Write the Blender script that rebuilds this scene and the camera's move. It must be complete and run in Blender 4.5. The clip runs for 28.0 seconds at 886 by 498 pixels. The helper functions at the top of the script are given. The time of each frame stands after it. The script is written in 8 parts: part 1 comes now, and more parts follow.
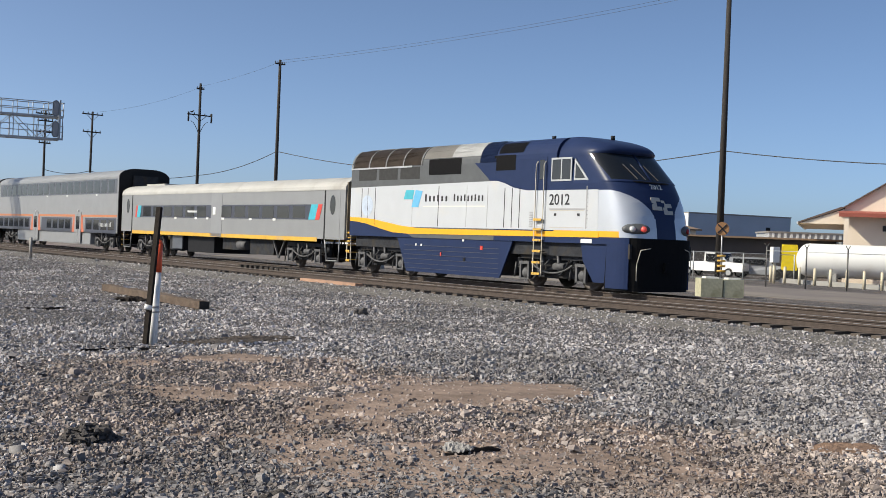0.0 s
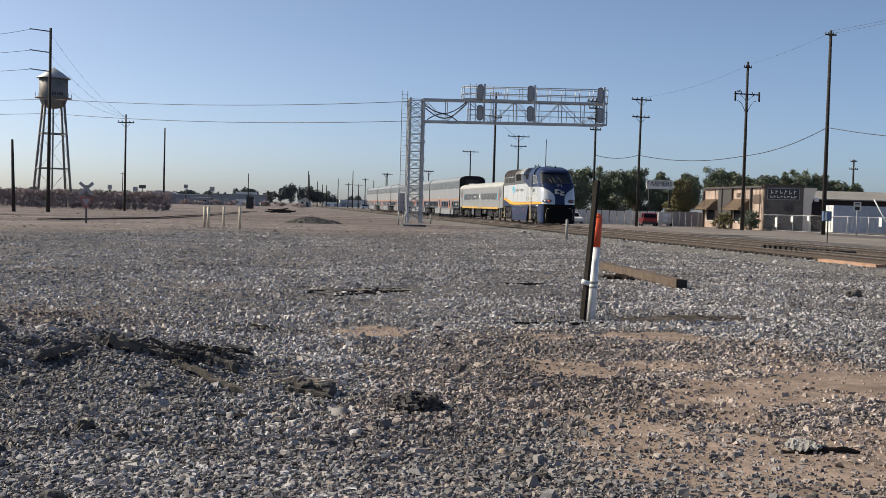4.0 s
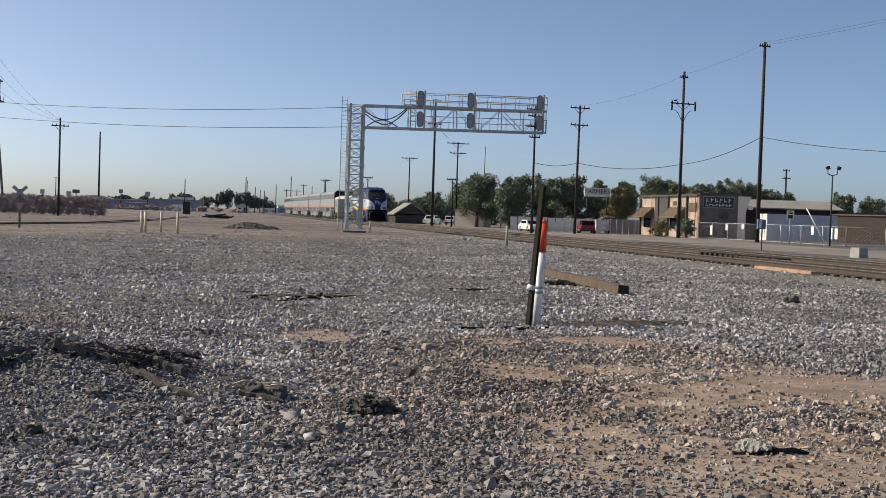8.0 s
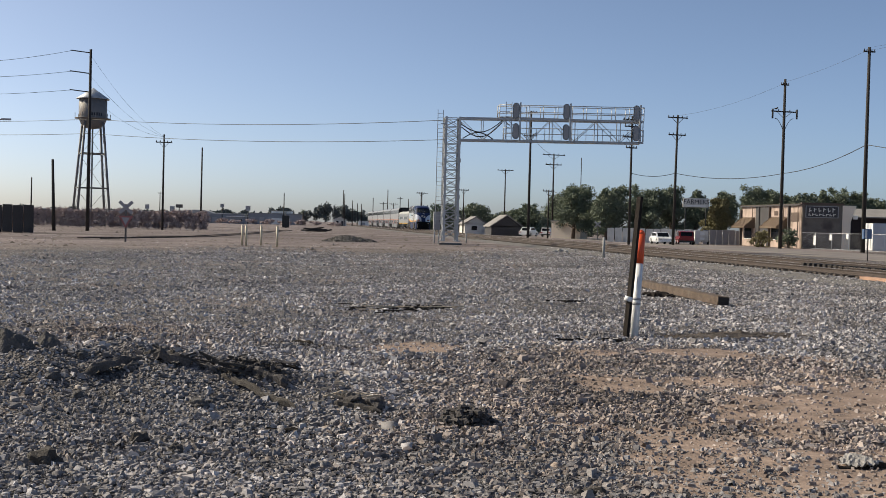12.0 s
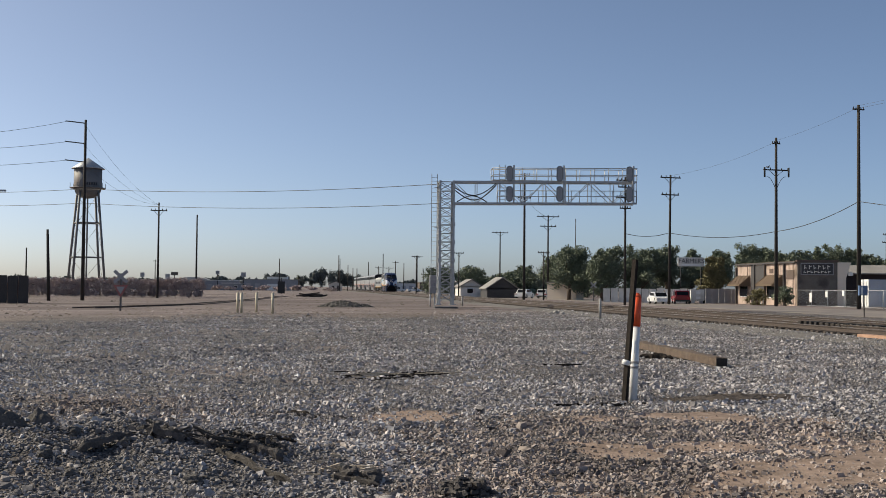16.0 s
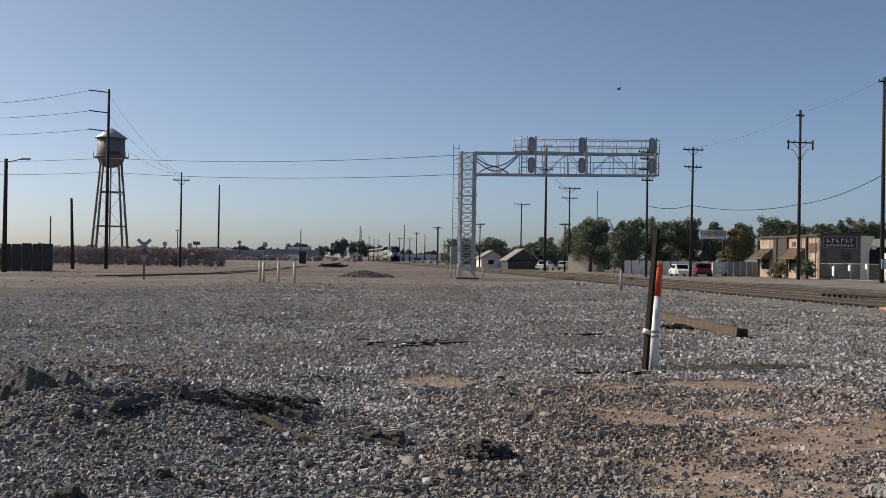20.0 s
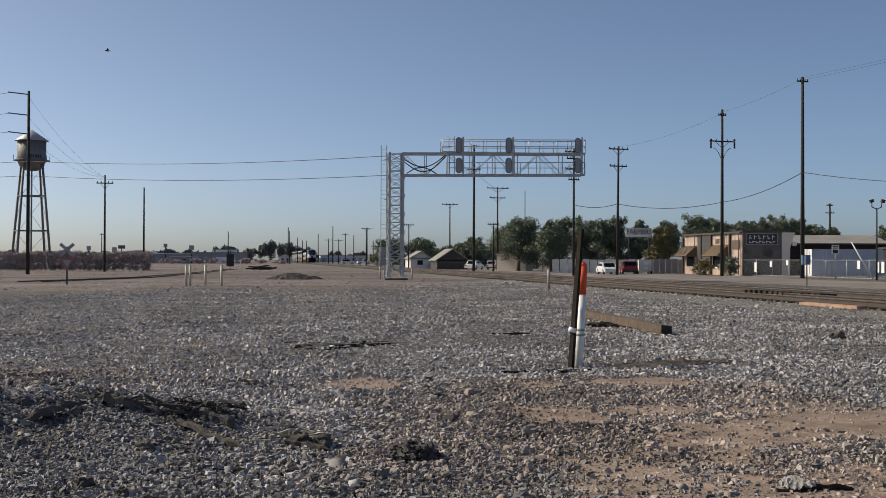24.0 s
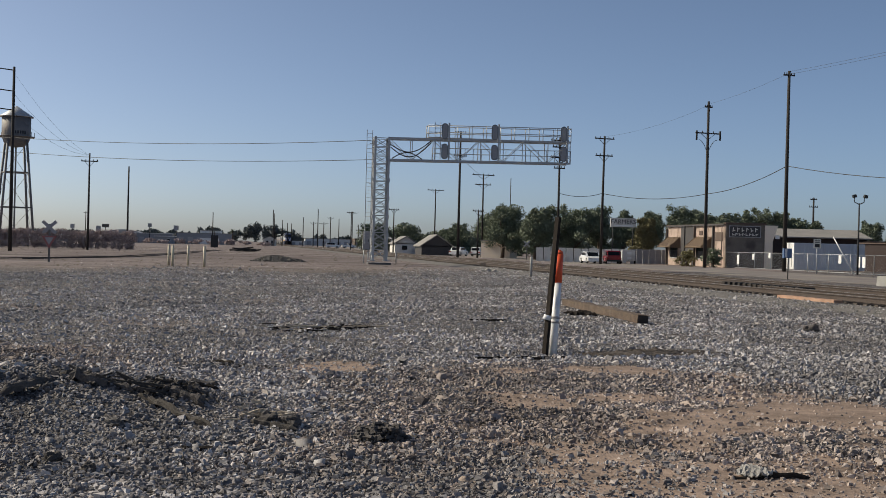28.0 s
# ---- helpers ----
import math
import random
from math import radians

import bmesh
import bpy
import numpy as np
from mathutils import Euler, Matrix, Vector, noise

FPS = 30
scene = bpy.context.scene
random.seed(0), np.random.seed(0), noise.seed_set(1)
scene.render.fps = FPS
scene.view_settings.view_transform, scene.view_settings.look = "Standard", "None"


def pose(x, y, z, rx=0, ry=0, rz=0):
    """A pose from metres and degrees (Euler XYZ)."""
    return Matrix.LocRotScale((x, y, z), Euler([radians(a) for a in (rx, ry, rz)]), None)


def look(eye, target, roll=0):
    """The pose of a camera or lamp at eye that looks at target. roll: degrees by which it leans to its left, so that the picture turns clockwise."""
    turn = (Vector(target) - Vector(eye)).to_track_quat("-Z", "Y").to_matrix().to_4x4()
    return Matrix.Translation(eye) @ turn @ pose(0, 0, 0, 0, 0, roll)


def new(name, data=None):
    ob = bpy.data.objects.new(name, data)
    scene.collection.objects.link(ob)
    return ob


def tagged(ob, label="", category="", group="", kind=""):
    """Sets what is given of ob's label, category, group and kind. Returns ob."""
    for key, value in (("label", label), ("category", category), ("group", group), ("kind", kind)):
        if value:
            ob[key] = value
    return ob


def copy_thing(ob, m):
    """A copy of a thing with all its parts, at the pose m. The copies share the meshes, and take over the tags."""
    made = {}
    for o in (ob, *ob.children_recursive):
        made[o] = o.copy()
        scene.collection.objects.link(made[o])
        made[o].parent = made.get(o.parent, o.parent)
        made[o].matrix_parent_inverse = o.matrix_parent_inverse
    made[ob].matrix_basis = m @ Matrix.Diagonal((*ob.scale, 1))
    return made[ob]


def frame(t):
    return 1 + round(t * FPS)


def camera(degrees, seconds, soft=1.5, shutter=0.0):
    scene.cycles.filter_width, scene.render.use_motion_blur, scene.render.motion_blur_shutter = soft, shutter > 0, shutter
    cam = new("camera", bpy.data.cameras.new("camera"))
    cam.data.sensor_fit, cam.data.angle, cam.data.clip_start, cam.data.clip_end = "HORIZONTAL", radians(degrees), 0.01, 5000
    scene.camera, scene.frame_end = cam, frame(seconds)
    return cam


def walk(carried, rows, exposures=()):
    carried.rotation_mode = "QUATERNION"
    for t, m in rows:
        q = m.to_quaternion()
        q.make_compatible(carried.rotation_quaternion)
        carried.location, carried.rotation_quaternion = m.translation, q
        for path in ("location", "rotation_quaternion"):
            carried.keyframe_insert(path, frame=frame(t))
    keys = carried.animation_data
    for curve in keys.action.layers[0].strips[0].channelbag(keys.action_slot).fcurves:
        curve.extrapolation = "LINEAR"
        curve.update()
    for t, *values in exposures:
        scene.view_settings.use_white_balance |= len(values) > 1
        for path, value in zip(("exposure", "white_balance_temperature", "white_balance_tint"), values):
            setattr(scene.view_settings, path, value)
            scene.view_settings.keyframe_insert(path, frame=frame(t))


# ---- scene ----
cam = camera(41.87, 28.0, soft=0.65, shutter=0.0)
# seconds, eye x, y, z, heading (left of +y), pitch, lean
PATH = [
    (0, -1.913, -0.091, 1.737, -34.94, -0.35, 2.24),
    (0.2, -1.786, -0.138, 1.710, -30.02, -1.15, 2.15),
    (0.4, -1.707, -0.146, 1.701, -26.05, -1.86, 2.01),
    (0.5, -1.671, -0.177, 1.710, -24.11, -2.14, 1.91),
    (0.6, -1.574, -0.143, 1.724, -22.23, -2.13, 1.85),
    (1, -1.268, -0.099, 1.766, -18.43, 3.32, 2.28),
    (1.2, -1.127, -0.091, 1.756, -18.44, 3.68, 2.73),
    (1.4, -0.957, -0.104, 1.725, -16.95, 2.69, 2.50),
    (1.5, -0.889, -0.123, 1.697, -14.82, 2.02, 2.46),
    (1.6, -0.827, -0.105, 1.688, -12.28, 1.35, 2.67),
    (1.7, -0.745, -0.097, 1.687, -9.72, 0.95, 2.78),
    (1.8, -0.695, -0.122, 1.677, -8.81, 0.56, 2.77),
    (2, -0.570, -0.138, 1.650, -8.41, -0.74, 2.79),
    (2.2, -0.421, -0.119, 1.643, -8.06, -2.08, 2.40),
    (2.5, -0.252, -0.087, 1.611, -7.76, -2.74, 2.27),
    (3, -0.005, 0.091, 1.648, -7.31, -2.25, 2.16),
    (3.5, 0.105, -0.008, 1.650, -7.38, -2.11, 1.74),
    (5.5, 0.133, -0.037, 1.633, -8.03, -1.75, 1.46),
    (6, 0.134, -0.015, 1.628, -9.91, -1.41, 1.73),
    (6.5, 0.116, -0.004, 1.608, -10.46, -1.74, 1.71),
    (7, 0.054, 0.003, 1.621, -10.42, -1.48, 1.84),
    (7.5, 0.003, -0.015, 1.631, -10.48, -1.20, 1.92),
    (8, 0.001, -0.000, 1.615, -10.60, -1.68, 1.88),
    (8.5, 0.021, -0.005, 1.616, -10.39, -1.62, 1.58),
    (9, 0.059, -0.058, 1.623, -8.95, -1.63, 1.24),
    (9.5, 0.074, -0.081, 1.621, -8.31, -1.51, 0.91),
    (10, 0.043, -0.096, 1.627, -7.63, -1.33, 0.83),
    (10.5, 0.019, -0.073, 1.626, -6.98, -1.34, 0.93),
    (11, 0.009, -0.068, 1.624, -6.51, -1.25, 1.18),
    (11.5, 0.005, -0.053, 1.615, -5.94, -1.24, 1.46),
    (13.5, -0.016, 0.030, 1.603, -5.72, -0.96, 1.48),
    (14, 0.027, 0.028, 1.612, -5.85, -0.84, 1.11),
    (14.5, 0.058, 0.003, 1.617, -6.07, -0.71, 0.62),
    (15, 0.066, -0.001, 1.633, -6.25, -0.12, 0.54),
    (15.5, 0.019, 0.018, 1.650, -6.17, 1.39, 0.58),
    (16, 0.011, 0.035, 1.657, -5.99, 1.90, 0.52),
    (16.5, 0.018, 0.022, 1.652, -5.99, 2.34, 0.21),
    (17, 0.007, -0.072, 1.655, -5.90, 2.51, 0.02),
    (17.5, 0.022, -0.109, 1.644, -6.02, 2.55, -0.10),
    (18, 0.017, -0.111, 1.638, -5.94, 2.27, -0.21),
    (18.5, 0.014, -0.082, 1.632, -5.89, 2.08, -0.12),
    (19, -0.004, -0.119, 1.623, -5.82, 1.04, 0.03),
    (19.5, -0.025, -0.110, 1.620, -5.31, 0.77, 0.49),
    (20, -0.023, -0.095, 1.611, -4.97, 0.47, 0.90),
    (20.5, 0.001, -0.114, 1.614, -4.79, 0.23, 0.86),
    (22.5, -0.003, -0.126, 1.620, -6.43, 0.20, 0.72),
    (23, -0.012, -0.109, 1.623, -7.83, 0.30, 0.65),
    (23.5, -0.034, -0.096, 1.626, -8.23, 0.50, 0.59),
    (24, 0.013, -0.141, 1.623, -8.47, 0.53, 0.21),
    (24.5, 0.117, -0.275, 1.634, -8.47, 0.36, -0.12),
    (25, 0.186, -0.397, 1.637, -8.74, 0.48, -0.16),
    (25.5, 0.175, -0.408, 1.631, -8.97, 0.27, 0.09),
    (26, 0.142, -0.316, 1.645, -8.84, 0.42, 0.23),
    (26.5, 0.130, -0.256, 1.637, -8.87, 0.37, 0.38),
    (27, 0.110, -0.253, 1.628, -8.85, 0.25, 0.55),
    (27.5, 0.108, -0.227, 1.626, -8.79, 0.15, 0.86),
    (28, 0.115, -0.265, 1.619, -9.21, -0.16, 1.45),
]


def aim(x, y, z, yaw, pitch, lean):
    a, b = radians(yaw), radians(pitch)
    ahead = Vector((-math.sin(a) * math.cos(b), math.cos(a) * math.cos(b), math.sin(b)))
    return look((x, y, z), Vector((x, y, z)) + ahead * 10, lean)


walk(cam, [(t, aim(*v)) for t, *v in PATH], [(0, 0.4, 7300, 4), (3, 0.39, 7650, 4), (6, 0.35, 7800, 5), (11, 0.34, 7900, 5), (14, 0.37, 7900, 5), (17, 0.17, 7950, 4), (20, 0.09, 7900, 4), (23, 0.08, 7850, 4), (28, 0.06, 7850, 4)])

# ---- light ----
SUN = Vector((-0.73, 0.325, 0.60)).normalized()
world = bpy.data.worlds.new("sky")
scene.world = world
world.use_nodes = True
wn = world.node_tree.nodes
wl = world.node_tree.links
sky = wn.new("ShaderNodeTexSky")
sky.sky_type = "NISHITA"
sky.sun_disc = False
sky.sun_elevation = math.asin(SUN.z)
sky.sun_rotation = math.atan2(SUN.x, SUN.y)
sky.air_density, sky.dust_density, sky.ozone_density = 0.43, 2.2, 4.7
sky.altitude = 500
wl.new(sky.outputs[0], wn["Background"].inputs[0])
wn["Background"].inputs[1].default_value = 0.146
sun = new("sun", bpy.data.lights.new("sun", "SUN"))
sun.data.energy, sun.data.angle, sun.data.color = 3.6, radians(0.53), (1.0, 0.955, 0.90)
sun.matrix_world = look((0, 0, 60), Vector((0, 0, 60)) - SUN)
scene.view_settings.exposure = 0.0


# ---- materials ----
def material(name, base, rough=0.6, metal=0.0, vary=0.15, scale=6.0, fine=60.0, bump=0.0, dirt=None, dirt_at=0.55, spread=0.0, coords="Object", stretch=(1, 1, 1)):
    """A painted or raw surface with variation at two scales, optional dirt and per-object spread."""
    m = bpy.data.materials.new(name)
    m.use_nodes = True
    n, l = m.node_tree.nodes, m.node_tree.links
    bsdf = n["Principled BSDF"]
    tc = n.new("ShaderNodeTexCoord")
    mp = n.new("ShaderNodeMapping")
    mp.inputs["Scale"].default_value = stretch
    l.new(tc.outputs[coords], mp.inputs[0])
    big, small = n.new("ShaderNodeTexNoise"), n.new("ShaderNodeTexNoise")
    big.inputs["Scale"].default_value, small.inputs["Scale"].default_value = scale, fine
    big.inputs["Detail"].default_value = small.inputs["Detail"].default_value = 4
    l.new(mp.outputs[0], big.inputs[0]), l.new(mp.outputs[0], small.inputs[0])
    mixv = n.new("ShaderNodeMath")
    mixv.operation = "ADD"
    l.new(big.outputs[0], mixv.inputs[0]), l.new(small.outputs[0], mixv.inputs[1])
    ramp = n.new("ShaderNodeMapRange")
    ramp.inputs[1].default_value, ramp.inputs[2].default_value = 0.65, 1.35
    ramp.inputs[3].default_value, ramp.inputs[4].default_value = 1 - vary, 1 + vary
    l.new(mixv.outputs[0], ramp.inputs[0])
    value = ramp.outputs[0]
    if spread:
        info = n.new("ShaderNodeObjectInfo")
        r2 = n.new("ShaderNodeMapRange")
        r2.inputs[3].default_value, r2.inputs[4].default_value = 1 - spread, 1 + spread
        l.new(info.outputs["Random"], r2.inputs[0])
        mu = n.new("ShaderNodeMath")
        mu.operation = "MULTIPLY"
        l.new(value, mu.inputs[0]), l.new(r2.outputs[0], mu.inputs[1])
        value = mu.outputs[0]
    col = n.new("ShaderNodeMix")
    col.data_type, col.blend_type = "RGBA", "MULTIPLY"
    col.inputs[0].default_value = 1
    col.inputs[6].default_value = (*base, 1)
    l.new(value, col.inputs[7])
    out = col.outputs[2]
    if dirt:
        dn = n.new("ShaderNodeTexNoise")
        dn.inputs["Scale"].default_value, dn.inputs["Detail"].default_value = scale * 0.6, 6
        l.new(mp.outputs[0], dn.inputs[0])
        dr = n.new("ShaderNodeMapRange")
        dr.inputs[1].default_value, dr.inputs[2].default_value = dirt_at, dirt_at + 0.18
        l.new(dn.outputs[0], dr.inputs[0])
        dm = n.new("ShaderNodeMix")
        dm.data_type = "RGBA"
        l.new(dr.outputs[0], dm.inputs[0])
        l.new(out, dm.inputs[6])
        dm.inputs[7].default_value = (*dirt, 1)
        out = dm.outputs[2]
    l.new(out, bsdf.inputs["Base Color"])
    bsdf.inputs["Roughness"].default_value, bsdf.inputs["Metallic"].default_value = rough, metal
    if bump:
        b = n.new("ShaderNodeBump")
        b.inputs["Strength"].default_value, b.inputs["Distance"].default_value = bump, 0.01
        l.new(small.outputs[0], b.inputs["Height"])
        l.new(b.outputs[0], bsdf.inputs["Normal"])
    return m


def glowing(name, colour, strength):
    m = material(name, colour, 0.4)
    b = m.node_tree.nodes["Principled BSDF"]
    b.inputs["Emission Color"].default_value, b.inputs["Emission Strength"].default_value = (*colour, 1), strength
    return m


M = {}



def mats():
    def add(k, *a, **q):
        M[k] = material(k, *a, **q)

    add("galvanised", (0.43, 0.44, 0.45), 0.45, 0.2, 0.15, 3, 40)
    add("pole_wood", (0.032, 0.027, 0.024), 0.9, 0, 0.35, 3, 30, 0.5, stretch=(6, 6, 0.6))
    add("signal_grey", (0.23, 0.24, 0.25), 0.55, 0.2, 0.15)
    add("void_black", (0.008, 0.008, 0.009), 0.85)
    add("truck_grey", (0.10, 0.10, 0.105), 0.7, 0.2, 0.3, 4, 30)
    add("ballast_mix", (0.13, 0.12, 0.11), 0.95, 0, 0.55, 6, 26, 1.0, coords="Object")
    add("warehouse_blue", (0.36, 0.42, 0.50), 0.6, 0, 0.12, 0.4)
    add("wire", (0.03, 0.03, 0.03), 0.6)
    add("tie_wood", (0.075, 0.06, 0.05), 0.9, 0, 0.4, 2, 30, 0.6, spread=0.3)
    add("rust", (0.066, 0.049, 0.041), 0.85, 0, 0.35, 8, 60, 0.4)
    add("rail_top", (0.46, 0.42, 0.39), 0.35, 0.85, 0.15, 2, 30)
    add("tarred_wood", (0.03, 0.025, 0.022), 0.85, 0, 0.4, 8, 60, 0.6)
    add("dark_wood", (0.028, 0.023, 0.02), 0.9, 0, 0.4, 5, 50, 0.6)
    add("old_timber", (0.105, 0.074, 0.054), 0.9, 0, 0.4, 4, 40, 0.7, dirt=(0.12, 0.09, 0.07))
    add("white_pvc", (0.80, 0.80, 0.80), 0.45, 0, 0.06, 8, 60, dirt=(0.5, 0.47, 0.42), dirt_at=0.62)
    add("orange_cap", (0.78, 0.10, 0.035), 0.5, 0, 0.1, 6, 60)
    add("black_paint", (0.018, 0.018, 0.02), 0.55, 0, 0.2)
    add("post_steel", (0.13, 0.125, 0.12), 0.6, 0.3, 0.2)
    add("signal_black", (0.05, 0.05, 0.05), 0.6, 0, 0.2)
    add("loco_white", (0.50, 0.52, 0.55), 0.32, 0, 0.05, 1.5, 30, dirt=(0.55, 0.54, 0.52), dirt_at=0.62)
    add("loco_silver", (0.53, 0.555, 0.60), 0.28, 0.35, 0.05, 1.5, 30)
    add("loco_blue", (0.020, 0.033, 0.085), 0.33, 0, 0.1, 1.5, 30)
    add("loco_grey", (0.085, 0.09, 0.095), 0.5, 0, 0.2, 3, 40)
    add("loco_yellow", (0.85, 0.40, 0.015), 0.4, 0, 0.06)
    add("stainless", (0.30, 0.305, 0.315), 0.4, 0.25, 0.08, 1.5, 30)
    add("car_grey", (0.262, 0.268, 0.275), 0.42, 0.12, 0.07, 1.2, 30)
    add("car_roof", (0.43, 0.42, 0.395), 0.55, 0.1, 0.12, 1.2, 20, dirt=(0.33, 0.31, 0.28))
    add("stripe_orange", (0.52, 0.19, 0.08), 0.4)
    add("band_dark", (0.05, 0.055, 0.075), 0.3, 0, 0.1)
    add("glass_dark", (0.012, 0.014, 0.017), 0.06, 0, 0.05)
    add("teal", (0.05, 0.40, 0.50), 0.4)
    add("red_paint", (0.62, 0.06, 0.045), 0.4)
    add("truck_black", (0.034, 0.036, 0.042), 0.75, 0, 0.4, 4, 30, dirt=(0.05, 0.043, 0.037), dirt_at=0.5)
    add("steel_wheel", (0.06, 0.05, 0.045), 0.6, 0.4, 0.2)
    add("concrete", (0.36, 0.35, 0.33), 0.85, 0, 0.15, 2, 40, 0.3, dirt=(0.3, 0.28, 0.25))
    add("asphalt", (0.17, 0.147, 0.137), 0.9, 0, 0.25, 0.25, 14, 0.3, dirt=(0.235, 0.205, 0.175), dirt_at=0.48)
    add("beige_stucco", (0.45, 0.342, 0.287), 0.9, 0, 0.25, 0.8, 30, 0.3, dirt=(0.17, 0.13, 0.105), dirt_at=0.5)
    add("cream", (0.84, 0.71, 0.575), 0.85, 0, 0.06, 0.6, 30)
    add("dark_front", (0.06, 0.055, 0.055), 0.7, 0, 0.2, 1)
    add("maroon", (0.042, 0.028, 0.027), 0.85, 0, 0.2, 0.6, 20)
    add("roof_grey", (0.25, 0.235, 0.22), 0.9, 0, 0.2, 0.6, 20)
    add("roof_red", (0.36, 0.10, 0.07), 0.7, 0, 0.15, 0.6)
    add("roof_brown", (0.12, 0.085, 0.07), 0.85, 0, 0.2, 0.6)
    add("roof_rust", (0.26, 0.18, 0.12), 0.8, 0, 0.25, 0.5)
    add("container_blue", (0.47, 0.51, 0.57), 0.6, 0, 0.12, 0.6)
    add("trailer", (0.23, 0.265, 0.31), 0.5, 0, 0.1, 0.5)
    add("white_paint", (0.78, 0.78, 0.76), 0.5, 0, 0.06, 1, dirt=(0.6, 0.58, 0.54), dirt_at=0.6)
    add("fence_white", (0.68, 0.66, 0.61), 0.8, 0, 0.12, 0.8, 20, dirt=(0.4, 0.38, 0.35))
    add("fence_grey", (0.33, 0.33, 0.34), 0.8, 0, 0.15, 0.8)
    add("tank_white", (0.80, 0.79, 0.76), 0.45, 0, 0.05, 0.6, dirt=(0.62, 0.58, 0.52), dirt_at=0.6)
    add("post_cream", (0.60, 0.53, 0.39), 0.6, 0, 0.1)
    add("yellow_paint", (0.80, 0.60, 0.02), 0.45)
    add("car_red", (0.26, 0.015, 0.02), 0.2, 0.1)
    add("car_white", (0.75, 0.75, 0.75), 0.2)
    add("rubber", (0.02, 0.02, 0.02), 0.9)
    add("tank_grey", (0.17, 0.165, 0.165), 0.6, 0.1, 0.2, 0.8, 20, dirt=(0.2, 0.15, 0.12))
    add("far_wall", (0.55, 0.56, 0.57), 0.8, 0, 0.1, 0.1)
    add("far_blue", (0.25, 0.262, 0.285), 0.8, 0, 0.15, 0.1)
    add("hedge_dark", (0.41, 0.335, 0.325), 0.95, 0, 0.4, 2, 20)
    add("leaf", (0.128, 0.155, 0.102), 0.65, 0, 0.35, 1.2, 12)
    add("leaf_dry", (0.16, 0.14, 0.065), 0.7, 0, 0.35, 1.2, 12)
    add("leaf_far", (0.125, 0.147, 0.108), 0.8, 0, 0.3, 0.4, 6)
    add("bark", (0.11, 0.08, 0.06), 0.9, 0, 0.3, 2, 20)
    add("letter_black", (0.02, 0.02, 0.025), 0.6)
    add("sign_blue", (0.10, 0.17, 0.30), 0.5)
    M["red_light"] = glowing("red_light", (0.6, 0.07, 0.06), 0.3)


mats()
for k in ("loco_blue", "void_black", "black_paint", "truck_black", "dark_wood", "signal_black"):
    M[k].node_tree.nodes["Principled BSDF"].inputs["Specular IOR Level"].default_value = 0.12


# ---- mesh helpers ----
def box(bm, c, s, rot=None, taper=1.0):
    """A box at c with sizes s; taper shrinks the top."""
    vs = []
    for z in (-1, 1):
        k = taper if z > 0 else 1.0
        for x, y in ((-1, -1), (1, -1), (1, 1), (-1, 1)):
            v = Vector((x * s[0] / 2 * k, y * s[1] / 2 * k, z * s[2] / 2))
            if rot:
                v = rot @ v
            vs.append(bm.verts.new(v + Vector(c)))
    for f in ((3, 2, 1, 0), (4, 5, 6, 7), (0, 1, 5, 4), (1, 2, 6, 5), (2, 3, 7, 6), (3, 0, 4, 7)):
        bm.faces.new([vs[i] for i in f])
    return bm


def tube(bm, a, b, r, n=8, r2=None, caps=True):
    """A round bar from a to b."""
    a, b = Vector(a), Vector(b)
    d = b - a
    q = d.to_track_quat("Z", "Y")
    r2 = r if r2 is None else r2
    rings = []
    for p, k in ((a, r), (b, r2)):
        rings.append([bm.verts.new(p + q @ Vector((k * math.cos(2 * math.pi * i / n), k * math.sin(2 * math.pi * i / n), 0))) for i in range(n)])
    for i in range(n):
        f = bm.faces.new((rings[0][i], rings[0][(i + 1) % n], rings[1][(i + 1) % n], rings[1][i]))
        f.smooth = n > 5
    if caps:
        bm.faces.new(rings[0][::-1]), bm.faces.new(rings[1])
    return bm


def bar(bm, a, b, w, h=None):
    """A square bar from a to b."""
    a, b = Vector(a), Vector(b)
    q = (b - a).to_track_quat("Z", "Y").to_matrix()
    return box(bm, (a + b) / 2, (w, h or w, (b - a).length), q)


def lathe(bm, profile, n=24, centre=(0, 0, 0), axis="z"):
    """A turned body: profile of (radius, height)."""
    rings = []
    for r, h in profile:
        ring = []
        for i in range(n):
            a = 2 * math.pi * i / n
            p = (r * math.cos(a), r * math.sin(a), h) if axis == "z" else ((h, r * math.cos(a), r * math.sin(a)) if axis == "x" else (r * math.sin(a), h, r * math.cos(a)))
            ring.append(bm.verts.new(Vector(p) + Vector(centre)))
        rings.append(ring)
    for k in range(len(rings) - 1):
        for i in range(n):
            f = bm.faces.new((rings[k][i], rings[k][(i + 1) % n], rings[k + 1][(i + 1) % n], rings[k + 1][i]))
            f.smooth = True
    bm.faces.new(rings[0][::-1]), bm.faces.new(rings[-1])
    return bm


def prism(bm, pts, lo, hi, axis="y"):
    """A polygon pushed along an axis; pts are (a, b) in the other two axes in order."""
    def at(p, v):
        return {"x": (v, p[0], p[1]), "y": (p[0], v, p[1]), "z": (p[0], p[1], v)}[axis]
    a = [bm.verts.new(at(p, lo)) for p in pts]
    b = [bm.verts.new(at(p, hi)) for p in pts]
    n = len(pts)
    for i in range(n):
        bm.faces.new((a[i], a[(i + 1) % n], b[(i + 1) % n], b[i]))
    bm.faces.new(a[::-1]), bm.faces.new(b)
    return bm


